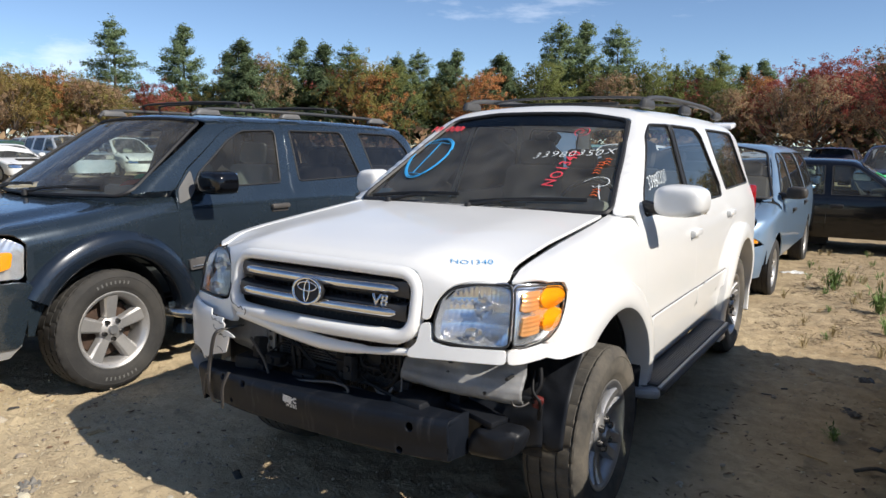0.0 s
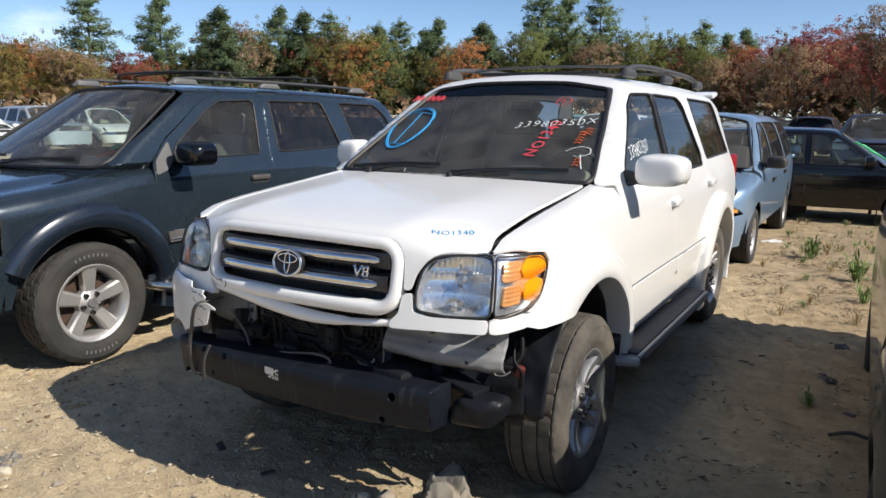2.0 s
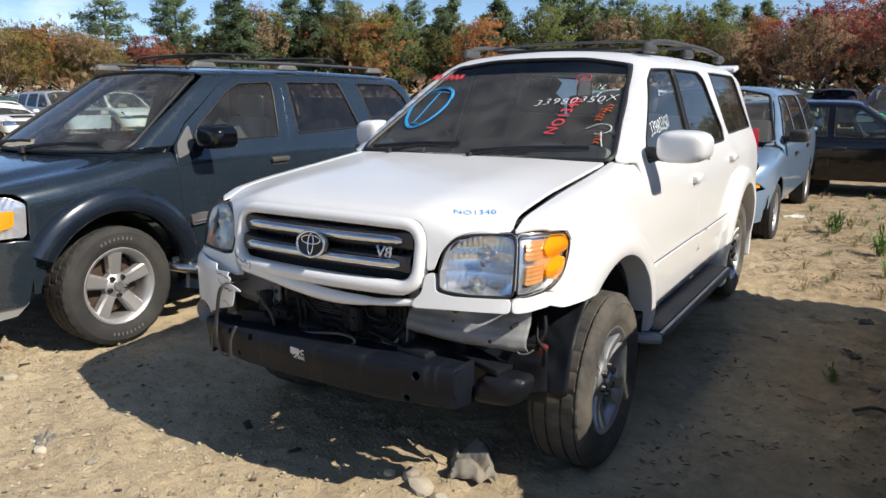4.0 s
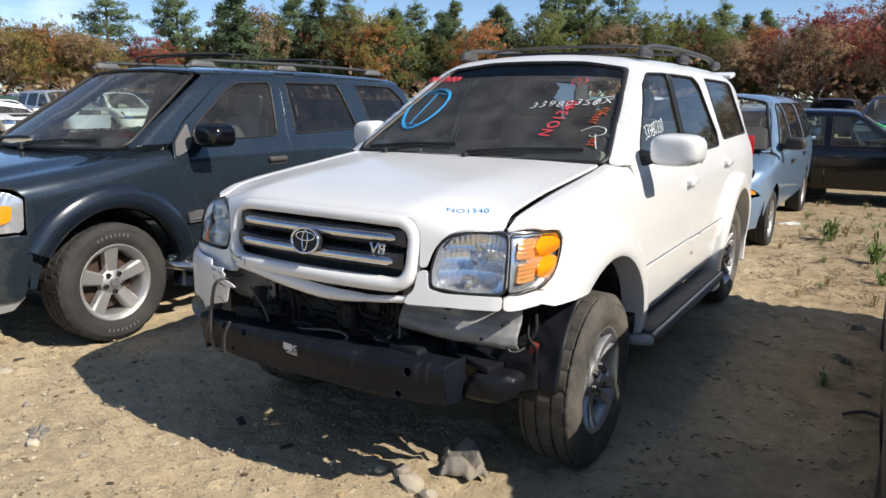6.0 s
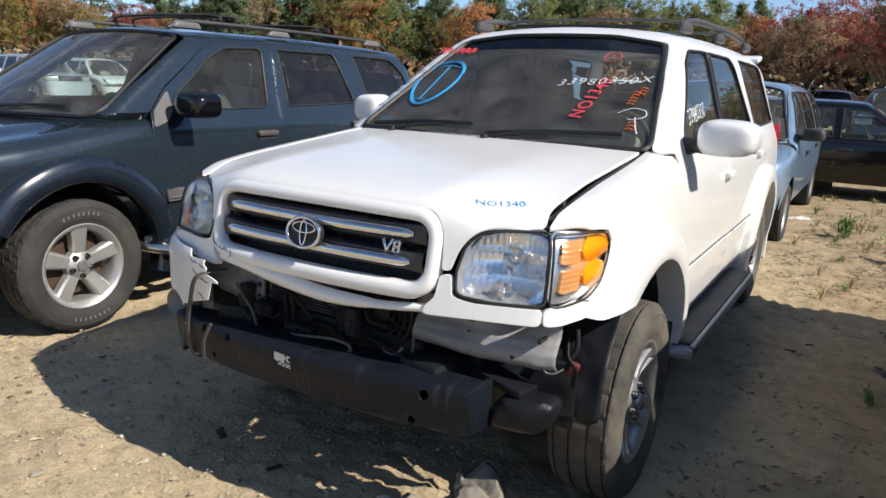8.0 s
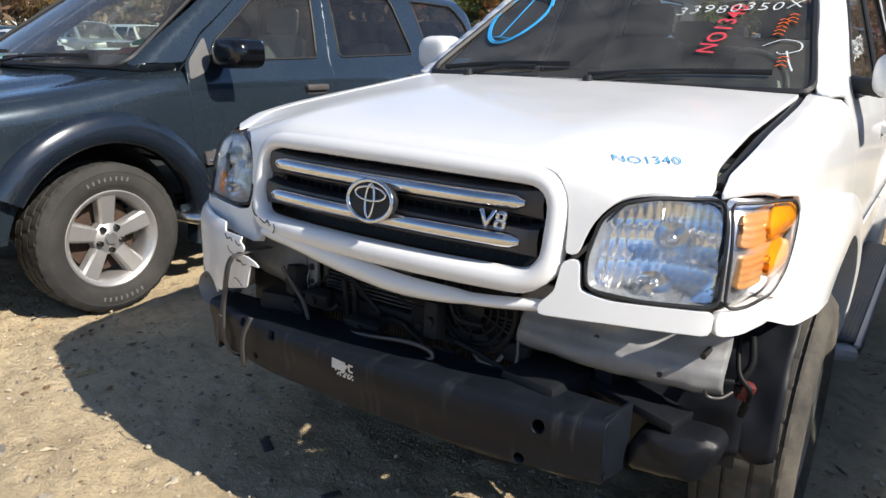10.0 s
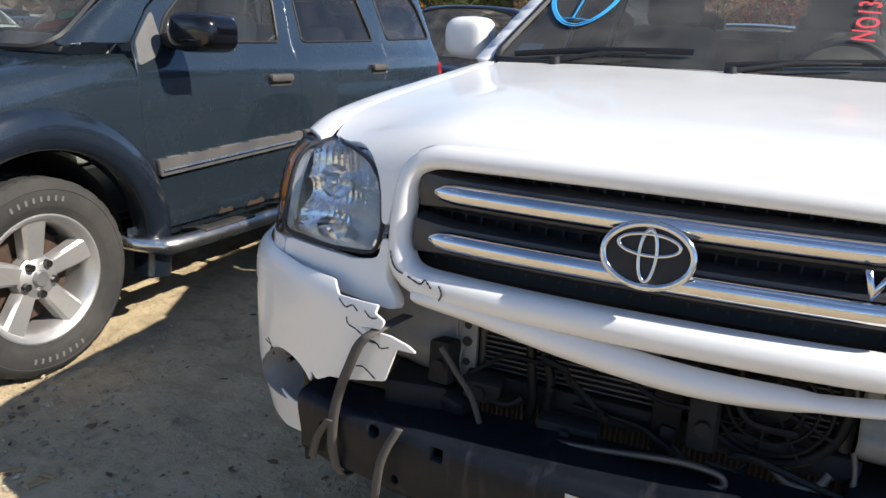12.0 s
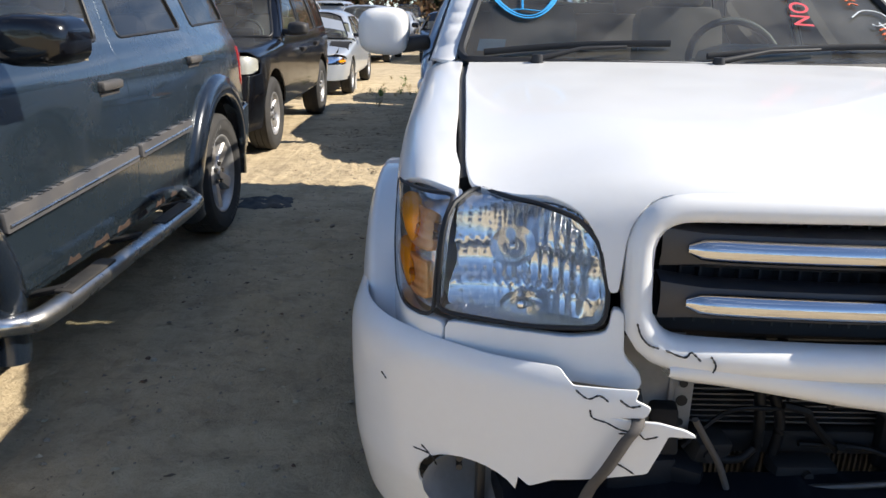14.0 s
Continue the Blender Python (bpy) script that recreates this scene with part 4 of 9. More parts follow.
SUV_LINES = dict(
    hood_near=[(0, 0.37, 1.28), (0.4, 0.38, 1.28), *gap_bent, *lamp_bent, (0.525, -0.82, 0.970), (0.502, -0.82, 0.966), *HOOD_FRONT],
    wb=3.0, arch_z=0.385, arch_r=0.525, rocker=0.46,
    fender=[*reversed(gap_out), (0.755, 0.47, 1.268), (0.85, 0.50, 1.27), (0.893, 0.525, 1.15), (0.91, 0.56, 0.95), (0.905, 0.60, 0.7), (0.895, 0.60, 0.46),
            (0.905, -0.31, 0.815), (0.90, -0.42, 0.832), (0.89, -0.50, 0.845), *corner_over],
    door_front=[(0.604, 0.46), (0.604, 0.7), (0.564, 0.95), (0.529, 1.15), (0.525, 1.262), (0.665, 1.36), (1.03, 1.69), (1.14, 1.762), (1.26, 1.785), (1.60, 1.79), (1.575, 1.25), (1.59, 0.46)],
    win_front=[(0.66, 1.255), (0.735, 1.36), (1.065, 1.665), (1.20, 1.735), (1.575, 1.742), (1.545, 1.255)], win_round=0.035,
    door_rear=[(1.596, 0.46), (1.581, 1.25), (1.606, 1.79), (2.28, 1.785), (2.42, 1.70), (2.60, 1.36), (2.62, 1.15), (2.50, 0.90), (2.47, 0.46)],
    win_rear=[(1.615, 1.255), (1.64, 1.742), (2.22, 1.735), (2.33, 1.68), (2.52, 1.34), (2.48, 1.265)],
    quarter=[(2.476, 0.46), (2.506, 0.90), (2.626, 1.15), (2.606, 1.36), (2.426, 1.70), (2.286, 1.785), (3.75, 1.775), (3.88, 1.60), (4.02, 1.2), (4.05, 0.5)],
    win_quarter=[(2.70, 1.30), (2.56, 1.735), (3.52, 1.725), (3.74, 1.31)],
    handle_front=(1.535, 1.085), handle_rear=(2.60, 1.13),
    roof=[(0, ws_y(0, 1.80) + 0.01, 1.80), (0.30, ws_y(0.3, 1.80) + 0.01, 1.80), (0.585, ws_y(0.585, 1.755) + 0.01, 1.755), (0.645, ws_y(0.645, 1.62), 1.62), (0.708, ws_y(0.708, 1.45), 1.45), (0.765, ws_y(0.765, 1.29), 1.29), (0.77, 0.40, 1.265), (0.85, 0.519, 1.264), (0.83, 0.659, 1.364), (0.725, 1.024, 1.694), (0.70, 1.134, 1.766), (0.69, 1.26, 1.791), (0.69, 2.28, 1.792), (0.69, 3.75, 1.782), (0.5, 3.92, 1.79), (0, 3.96, 1.79)],
    screen=[(0, ws_y(0, 1.795), 1.795), (0.30, ws_y(0.3, 1.79), 1.79), (0.575, ws_y(0.575, 1.75), 1.75), (0.632, ws_y(0.632, 1.62), 1.62), (0.695, ws_y(0.695, 1.45), 1.45), (0.752, ws_y(0.752, 1.30), 1.30), (0.74, ws_y(0.74, 1.277), 1.277), (0.4, ws_y(0.4, 1.272), 1.272), (0, ws_y(0, 1.27), 1.27)],
    hood=[(0, 0.37, 1.28), (0.4, 0.38, 1.28), *gap_in, *lamp_pushed, (0.515, -0.82, 0.985), (0.503, -0.82, 0.985), *HOOD_FRONT],
    hood_proj=Wrap(0.1, 0.8, 0.8), hood_radius=0.02, screen_proj=Wrap(2.2, 0.9, 1.2),
    tail=[(0, 4.15, 0.6), (0.80, 4.1, 0.6), (0.82, 4.05, 1.2), (0.66, 3.95, 1.74), (0.4, 3.98, 1.78), (0, 3.98, 1.78)], tail_proj=Wrap(1.5, 0.2, 1.0),
    rocker_mat=WHITE)
suv = thing("sport_utility_vehicle", "white wrecked SUV with its front bumper torn off, parked on sand", "car")
suv_screen, suv_doors = build_body(suv, SUV, SUV_LINES, WHITE, DUSK_GLASS, DARK_GLASS, SCREEN_GLASS, h=0.045, handle=WHITE)
for mir in (False, True):
    flare("arch_flare", SUV, 0, 0.385, 0.520, 0.645, 0.070, WHITE, suv, mir, a0=4, a1=148, grow=0.07, crease=True, level=0.80 if mir else 0.825)
    flare("arch_flare", SUV, 3.0, 0.385, 0.520, 0.645, 0.062, WHITE, suv, mir, a0=-15, a1=195, crease=True)
for x, y, st, sp in ((0.845, -0.055, 1, 20), (-0.785, -0.03, 1, 50), (0.785, 3.0, 0, 10), (-0.785, 3.0, 0, 70)):
    wheel(suv, x, y, 0.366 if y < 1 else 0.383, 0.386, 0.262, 0.230, "split", steer=st, spin=sp, lugs=6)
chassis(suv, -0.72, 4.0, 3.0, 0.88)
cabin(suv, 0.42, 4.0, 0.82, TAN_DASH, CLOTH_GREY, belt=1.235, rows=3)
for s in (1, -1):
    mirror_part("door_mirror", suv, 1.02 if s > 0 else -1.03, 0.70 if s > 0 else 0.86, 1.335 if s > 0 else 1.345, s, WHITE, (0.25, 0.16, 0.158) if s > 0 else (0.185, 0.13, 0.168))
roll0 = Roll(0, 1.0)
for mir in (False, True):
    s_ = -1 if mir else 1
    skin("door_pillar", SUV.cab, roll0, SUV.side_places([(1.545, 1.25), (1.578, 1.748), (1.64, 1.748), (1.613, 1.25)]), TRIM_BLACK, suv, mirror=mir, off=0.0015, rim=0.003, h=0.05)
    for y0, y1 in ((0.66, 1.585), (1.60, 2.46)):
        skin("side_moulding", SUV.cab, roll0, SUV.side_places([(y0, 0.738), (y1, 0.742), (y1, 0.635), (y0 + 0.015, 0.64)]), WHITE, suv, mirror=mir, off=0.018, rim=0.02, radius=0.02, h=0.03)
        p = on_skin(SUV.cab, roll0, SUV.side_places([(y0, 0.741), (y1, 0.745), (y1, 0.744), (y0, 0.740)]), 0.006, 0, 0.1)
        tube("moulding_line", (flip_x(p) if mir else p)[: len(p) // 2], 0.004, GREY_PLASTIC, suv, seg=5)
    # running board
    v, f = [], []
    ys = [0.47, 0.50, 0.58, 0.8, 1.2, 1.6, 2.0, 2.12, 2.20, 2.23]
    sec = [(0.86, 0.455), (0.955, 0.462), (0.982, 0.456), (0.992, 0.435), (0.982, 0.405), (0.95, 0.385), (0.86, 0.40)]
    drop = 0.035
    for i, y in enumerate(ys):
        k = min(1.0, 0.35 + 0.65 * min(i, len(ys) - 1 - i) / 2)
        for x, z in sec:
            v.append((s_ * (0.86 + (x - 0.86) * 1.3 * k), y, 0.43 - drop + (z - 0.43) * (0.6 + 0.4 * k)))
    m = len(sec)
    for i in range(len(ys) - 1):
        for j in range(m):
            q = (i * m + j, i * m + (j + 1) % m, (i + 1) * m + (j + 1) % m, (i + 1) * m + j)
            f.append(q if s_ < 0 else tuple(reversed(q)))
    f += [tuple(range(m)), tuple(range((len(ys) - 1) * m, len(ys) * m))]
    me = smooth_mesh("running_board", v, f)
    me.set_sharp_from_angle(angle=radians(40))
    rb = obj("running_board", me, GREY_PLASTIC, suv, "grey running board with a dark ribbed tread")
    bm = bmesh.new()
    box_into(bm, (s_ * 0.938, 1.32, 0.466 - drop), (0.130, 1.58, 0.012), bevel=0.003)
    for k in range(9):
        box_into(bm, (s_ * (0.886 + k * 0.013), 1.32, 0.4725 - drop), (0.005, 1.54, 0.004))
    under(part("step_tread", bm, STEP_GREY, None), rb)
    bm = bmesh.new()
    box_into(bm, (s_ * 1.014, 1.32, 0.458 - drop), (0.022, 1.62, 0.016), bevel=0.006)
    under(part("edge_strip", bm, SILVER_STEP, None), rb)
    bm = bmesh.new()
    box_into(bm, (s_ * 0.945, 0.505, 0.432 - drop), (0.150, 0.10, 0.050), (0, 0, s_ * 18), 0.022)
    under(part("end_cap", bm, SILVER_STEP, None, "pale grey end cap"), rb)
    # mud flap behind the front wheel
    bm = bmesh.new()
    box_into(bm, (s_ * 0.80, 0.485, 0.41), (0.24, 0.012, 0.34), (-10, 0, 0), 0.004)
    part("mud_flap", bm, LINER, suv)
    # roof rail on feet
    pts = spline([(s_ * 0.60, 1.34, 1.835), (s_ * 0.605, 1.45, 1.885), (s_ * 0.61, 1.8, 1.905), (s_ * 0.61, 2.5, 1.905), (s_ * 0.60, 3.1, 1.89), (s_ * 0.585, 3.42, 1.835)], 6)
    rail = tube("roof_rail", pts, 0.021, RAIL_GREY, suv, seg=10, squash=0.8)
    for y in (1.42, 2.3, 3.3):
        bm = bmesh.new()
        box_into(bm, (s_ * 0.605, y, 1.855), (0.055, 0.22, 0.06), bevel=0.02, taper=0.25)
        under(part("rail_foot", bm, RAIL_GREY, None), rail)
    bm = bmesh.new()
    box_into(bm, (s_ * 0.80, 4.03, 1.10), (0.07, 0.10, 0.36), (0, 0, s_ * 20), 0.02)
    part("tail_lamp", bm, RED_LENS, suv, "red tail lamp")
for y in (1.72, 2.7):
    tube("roof_crossbar", spline([(-0.60, y, 1.895), (-0.4, y, 1.915), (0, y, 1.92), (0.4, y, 1.915), (0.60, y, 1.895)], 5), 0.014, RAIL_GREY, suv, squash=0.6)
bm = bmesh.new()
box_into(bm, (0, 1.47, 1.862), (0.82, 0.035, 0.02), bevel=0.006)
part("sunroof_deflector", bm, TRIM_BLACK, suv)
bm = bmesh.new()
box_into(bm, (0, 3.98, 1.795), (1.24, 0.20, 0.045), (8, 0, 0), 0.016)
part("roof_spoiler", bm, WHITE, suv)
# wipers and cowl
bm = bmesh.new()
prev = None
for k in range(25):
    x = -0.76 + 1.52 * k / 24
    w = (x / 0.75) ** 2
    col = [bm.verts.new((x, y + 0.10 * w, z)) for y, z in ((0.30, 1.262), (0.345, 1.268), (0.365, 1.285))]
    if prev:
        for j in range(2):
            bm.faces.new((prev[j], col[j], col[j + 1], prev[j + 1]))
    prev = col
part("cowl", bm, TRIM_BLACK, suv)


def wiper(parent, px, tip, blade0, blade1, S, lift=0.016):
    """A wiper: pivot, arm and blade that lie on the windshield."""
    proj = Wrap(2.2, 0.9, 1.2)

    def lie(x, z, k):
        wy, wz, ws, wc = S.p["screen"]
        return Vector((x, wy + wc * (x / 0.75) ** 2 + (z - wz) * ws, z)) + Vector((0, -0.5, 0.86)) * k
    z0 = S.p["screen"][1]
    arm = tube("wiper", [lie(px, z0 + 0.004, 0.01), lie(px + (tip - px) * 0.5, z0 + 0.024, lift + 0.010), lie(tip, z0 + 0.038, lift)], [0.011, 0.006, 0.005], TRIM_BLACK, parent, seg=8)
    pts = [lie(blade0 + (blade1 - blade0) * t, z0 + 0.020 + 0.034 * t + 0.008 * math.sin(math.pi * t), 0.010) for t in np.linspace(0, 1, 10)]
    under(tube("wiper_blade", pts, 0.007, TRIM_BLACK, None, seg=6, squash=1.6), arm)
    bm = bmesh.new()
    cyl_into(bm, lie(px, z0 - 0.012, 0.0), lie(px, z0 - 0.002, 0.035), 0.022, 14, 0.016)
    under(part("wiper_pivot", bm, TRIM_BLACK, None), arm)
    return arm


wiper(suv, 0.02, 0.36, 0.0, 0.62, SUV)
wiper(suv, -0.52, -0.24, -0.68, -0.10, SUV)
# black tubes below the hood's side gaps and lamp edge, standing in for shade
for mir in (False, True):
    pts = [(x - 0.006, y, z - 0.030) for x, y, z in snap(SUV.nose, Down(), [(x, y, 0) for x, y in ((0.738, 0.44), *GAP, (0.757, -0.58))])]
    tube("hood_seal", flip_x(pts) if mir else pts, 0.022, TRIM_BLACK, suv, seg=8)
tube("hood_seal", [(x - 0.002, y + 0.030, z - 0.012) for x, y, z in lamp_over], 0.008, TRIM_BLACK, suv, seg=8)


# ---- slate-blue SUV ----
DUR = Shape(
    side=([0.30, 0.45, 0.60, 0.80, 1.00, 1.12, 1.19, 1.26, 1.45, 1.70, 1.85, 2.0], [0.86, 0.90, 0.918, 0.925, 0.925, 0.918, 0.898, 0.865, 0.80, 0.71, 0.645, 0.58]),
    taper=([-1.0, -0.8, -0.6, -0.4, -0.1, 0.4, 2.6, 3.3, 3.8, 4.4], [0.20, 0.11, 0.05, 0.018, 0.0, 0.0, 0.0, 0.02, 0.06, 0.13]),
    roof=([0.75, 1.1, 1.5, 2.2, 3.2, 4.2], [1.775, 1.80, 1.815, 1.82, 1.80, 1.74]), crown=0.05, edge=0.14,
    screen=(0.08, 1.22, 1.60, 0.14), rear=(3.98, 1.1, 0.35, 0.12),
    hood=([-1.0, -0.85, -0.65, -0.4, 0.0, 0.3, 0.6], [0.98, 1.06, 1.11, 1.15, 1.19, 1.225, 1.24]),
    bulge=(0.50, 0.72, ([-0.9, -0.4, 0.1, 0.4], [0.03, 0.03, 0.02, 0.0])), hood_crown=0.03,
    front=(-0.93, 0.10, 2.2, 0.18), shoulder=0.13, nose_round=0.14)
DUR_LINES = dict(
    wb=3.03, axle=0.07, arch_z=0.385, arch_r=0.50, rocker=0.45,
    fender=[(0.78, -0.62, 1.075), (0.785, -0.2, 1.13), (0.79, 0.25, 1.19), (0.82, 0.50, 1.23), (0.86, 0.60, 1.26), (0.905, 0.575, 1.14), (0.92, 0.58, 0.9), (0.91, 0.60, 0.65), (0.90, 0.585, 0.45),
            (0.88, -0.46, 0.45), (0.885, -0.46, 0.76), (0.887, -0.455, 0.79), (0.885, -0.445, 0.99), (0.84, -0.50, 1.045)],
    door_front=[(0.592, 0.45), (0.606, 0.65), (0.586, 0.9), (0.581, 1.14), (0.60, 1.25), (0.75, 1.40), (1.12, 1.655), (1.24, 1.72), (1.38, 1.75), (1.80, 1.755), (1.715, 1.25), (1.74, 0.45)],
    win_front=[(0.75, 1.262), (0.83, 1.37), (1.16, 1.60), (1.34, 1.685), (1.69, 1.70), (1.61, 1.275)], win_round=0.035,
    door_rear=[(1.746, 0.45), (1.721, 1.25), (1.806, 1.755), (2.52, 1.75), (2.66, 1.66), (2.77, 1.36), (2.76, 1.15), (2.60, 0.9), (2.50, 0.45)],
    win_rear=[(1.83, 1.28), (1.86, 1.70), (2.52, 1.70), (2.65, 1.30)],
    quarter=[(2.506, 0.45), (2.606, 0.90), (2.766, 1.15), (2.776, 1.36), (2.666, 1.66), (2.526, 1.75), (3.55, 1.735), (3.70, 1.55), (3.82, 1.2), (3.80, 0.76), (3.6, 0.74), (3.55, 0.45)],
    win_quarter=[(2.86, 1.31), (2.78, 1.70), (3.36, 1.69), (3.52, 1.55), (3.62, 1.33)],
    handle_front=(1.535, 1.09), handle_rear=(2.62, 1.13),
    roof=[(0, 0.98, 1.775), (0.30, 1.0, 1.77), (0.622, 1.075, 1.713), (0.682, 0.835, 1.57), (0.743, 0.57, 1.42), (0.806, 0.29, 1.258), (0.82, 0.30, 1.24), (0.855, 0.594, 1.256), (0.80, 0.744, 1.406), (0.73, 1.114, 1.662), (0.70, 1.24, 1.728), (0.68, 1.38, 1.757), (0.68, 2.5, 1.757), (0.68, 3.55, 1.742), (0.5, 3.70, 1.75), (0, 3.74, 1.75)],
    screen=[(0, 0.965, 1.77), (0.30, 0.985, 1.765), (0.615, 1.065, 1.71), (0.677, 0.835, 1.57), (0.738, 0.57, 1.42), (0.80, 0.29, 1.265), (0.75, 0.21, 1.235), (0.4, 0.13, 1.225), (0, 0.095, 1.22)],
    hood=[(0, 0.11, 1.21), (0.4, 0.14, 1.21), (0.745, 0.235, 1.205), (0.775, 0.0, 1.155), (0.775, -0.3, 1.12), (0.77, -0.60, 1.075), (0.68, -0.74, 1.03), (0.5, -0.84, 1.03), (0, -0.90, 1.03)],
    hood_proj=Wrap(0.1, 0.7, 0.8), hood_radius=0.04, screen_proj=Wrap(2.2, 0.85, 1.2),
    tail=[(0, 3.95, 0.8), (0.78, 3.85, 0.8), (0.80, 3.82, 1.2), (0.66, 3.70, 1.70), (0.4, 3.74, 1.74), (0, 3.75, 1.74)], tail_proj=Wrap(1.5, 0.2, 1.0))
DUR_AT = pose(-3.17, -0.316, 0)
slate_suv = thing("sport_utility_vehicle", "dark slate-blue SUV with grey side trim and chrome step tubes", "car", DUR_AT)
dur_screen, dur_doors = build_body(slate_suv, DUR, DUR_LINES, SLATE, SIDE_GLASS, DARK_GLASS, SCREEN_GLASS, h=0.05, handle=HANDLE_GREY)
for mir in (False, True):
    flare("arch_flare", DUR, 0.07, 0.385, 0.490, 0.655, 0.062, SLATE_DULL, slate_suv, mir, a0=-14, a1=151)
    flare("arch_flare", DUR, 3.03, 0.385, 0.495, 0.645, 0.055, SLATE_DULL, slate_suv, mir, a0=-12, a1=195)
for x, y, st, sp in ((0.80, 0.07, 0, 0), (-0.80, 0.07, 0, 40), (0.80, 3.03, 0, 25), (-0.80, 3.03, 0, 70)):
    wheel(slate_suv, x, y, 0.385, 0.388, 0.258, 0.243, "broad", steer=st, spin=sp, lettering=True)
chassis(slate_suv, -0.75, 3.8, 3.03, 0.89)
cabin(slate_suv, 0.22, 3.75, 0.83, TAN_DASH, CLOTH_GREY, belt=1.19, rows=3)
for s in (1, -1):
    mirror_part("door_mirror", slate_suv, s * 1.065, 0.80, 1.310, s, BLACK_PAINT, (0.26, 0.16, 0.165))
dn = DUR.nose
dt = Turn(0.35, -0.05, 0.5)
DLAMP = [(0.52, -0.86, 0.85), (0.52, -0.86, 1.02), (0.70, -0.76, 1.035), (0.84, -0.525, 1.03), (0.880, -0.455, 0.985), (0.880, -0.47, 0.80), (0.72, -0.74, 0.79)]
for mir in (False, True):
    s_ = -1 if mir else 1
    box = skin("headlight", lambda q: dn(q - (-0.03, 0.03, 0)), dt, DLAMP, FLUTED, slate_suv, mirror=mir, h=0.035, rim=0, radius=0.02)
    o = skin("lens", dn, dt, DLAMP, LAMP_GLASS, None, mirror=mir, h=0.035, rim=0.02, radius=0.02)
    o.visible_shadow = False
    under(o, box)
    under(skin("turn_signal", lambda q: dn(q - (-0.012, 0.012, 0)), dt, [(0.80, -0.62, 0.835), (0.815, -0.60, 0.955), (0.868, -0.51, 0.955), (0.862, -0.52, 0.865)], AMBER, None, mirror=mir, h=0.03, rim=0.01, radius=0.02), box)
    bp = skin("front_bumper", lambda q: dn(q) + 0.035, dt, [(0, -0.95, 0.42), (0, -0.95, 0.82), (0.5, -0.88, 0.82), (0.74, -0.72, 0.785), (0.90, -0.49, 0.785), (0.91, -0.43, 0.77), (0.91, -0.44, 0.66), (0.88, -0.50, 0.40), (0.6, -0.8, 0.40)], SLATE, slate_suv, mirror=mir, h=0.05, radius=0.03)
    under(skin("bumper_valance", lambda q: dn(q) + 0.02, dt, [(0, -0.95, 0.30), (0, -0.95, 0.43), (0.6, -0.8, 0.41), (0.88, -0.50, 0.41), (0.84, -0.55, 0.34), (0.6, -0.8, 0.30)], SILVER_STEP, None, mirror=mir, h=0.05), bp)
    for o_ in ([(0.64, 0.775), (1.705, 0.80), (1.705, 0.735), (0.65, 0.70)], [(1.755, 0.80), (2.43, 0.825), (2.43, 0.765), (1.755, 0.74)]):
        strip = skin("side_moulding", DUR.cab, roll0, DUR.side_places(o_), GREY_PLASTIC, slate_suv, "grey side moulding with a bright line", mirror=mir, off=0.022, rim=0.024, radius=0.006, h=0.03)
        a, b = o_[3], o_[2]
        pts = [(s_ * (float(DUR.half(np.array([y]), np.array([0.74]))[0]) + 0.024), y, a[1] + (b[1] - a[1]) * (y - a[0]) / (b[0] - a[0]) + 0.022) for y in np.linspace(a[0] + 0.01, b[0] - 0.01, 12)]
        under(tube("bright_line", pts, 0.006, CHROME_DULL, None, seg=6), strip)
    skin("mirror_sail", DUR.cab, roll0, DUR.side_places([(0.595, 1.165), (0.625, 1.262), (0.76, 1.39), (0.765, 1.262), (0.70, 1.20)]), SAIL_GREY, slate_suv, mirror=mir, off=0.008, rim=0.01, radius=0.02, h=0.04)
    skin("tail_lamp", DUR.cab, roll0, DUR.side_places([(3.70, 0.90), (3.68, 1.16), (3.77, 1.15), (3.80, 0.88)]), RED_LENS, slate_suv, mirror=mir, off=0.006, rim=0.01, radius=0.02, h=0.05)
    skin("rear_bumper", lambda q: DUR.cab(q) + 0.035, roll0, DUR.side_places([(3.50, 0.50), (3.52, 0.735), (3.72, 0.755), (3.88, 0.75), (3.88, 0.46), (3.6, 0.46)]), SLATE, slate_suv, mirror=mir, rim=0.02, radius=0.03, h=0.05)
    pts = spline([(s_ * 0.84, 0.50, 0.43), (s_ * 0.96, 0.58, 0.405), (s_ * 1.01, 0.72, 0.40), (s_ * 1.015, 1.4, 0.398), (s_ * 1.01, 2.15, 0.40), (s_ * 0.96, 2.30, 0.41), (s_ * 0.84, 2.38, 0.44)], 8)
    step = tube("step_tube", pts, 0.038, CHROME_DULL, slate_suv, "dull chrome step tube with black pads", seg=14)
    for y in (0.98, 1.88):
        bm = bmesh.new()
        box_into(bm, (s_ * 1.005, y, 0.434), (0.07, 0.36, 0.016), bevel=0.006)
        under(part("step_pad", bm, BLACK_PLASTIC, None), step)
    for y in (0.85, 1.5, 2.1):
        bm = bmesh.new()
        box_into(bm, (s_ * 0.93, y, 0.42), (0.14, 0.05, 0.02), (0, s_ * -14, 0), 0.004)
        under(part("step_bracket", bm, CHASSIS, None), step)
    # rust along the sill
    rng = random.Random(9)
    for k in range(6):
        y = 1.05 + k * 0.22
        w = rng.uniform(0.05, 0.13)
        skin("rust_patch", DUR.cab, roll0, DUR.side_places([(y, 0.447), (y + 0.02, 0.47 + rng.uniform(0, 0.02)), (y + w * 0.5, 0.462), (y + w, 0.475 + rng.uniform(-0.01, 0.012)), (y + w + 0.02, 0.447)]), RUST, slate_suv, mirror=mir, off=0.0025, rim=0.003, h=0.03)
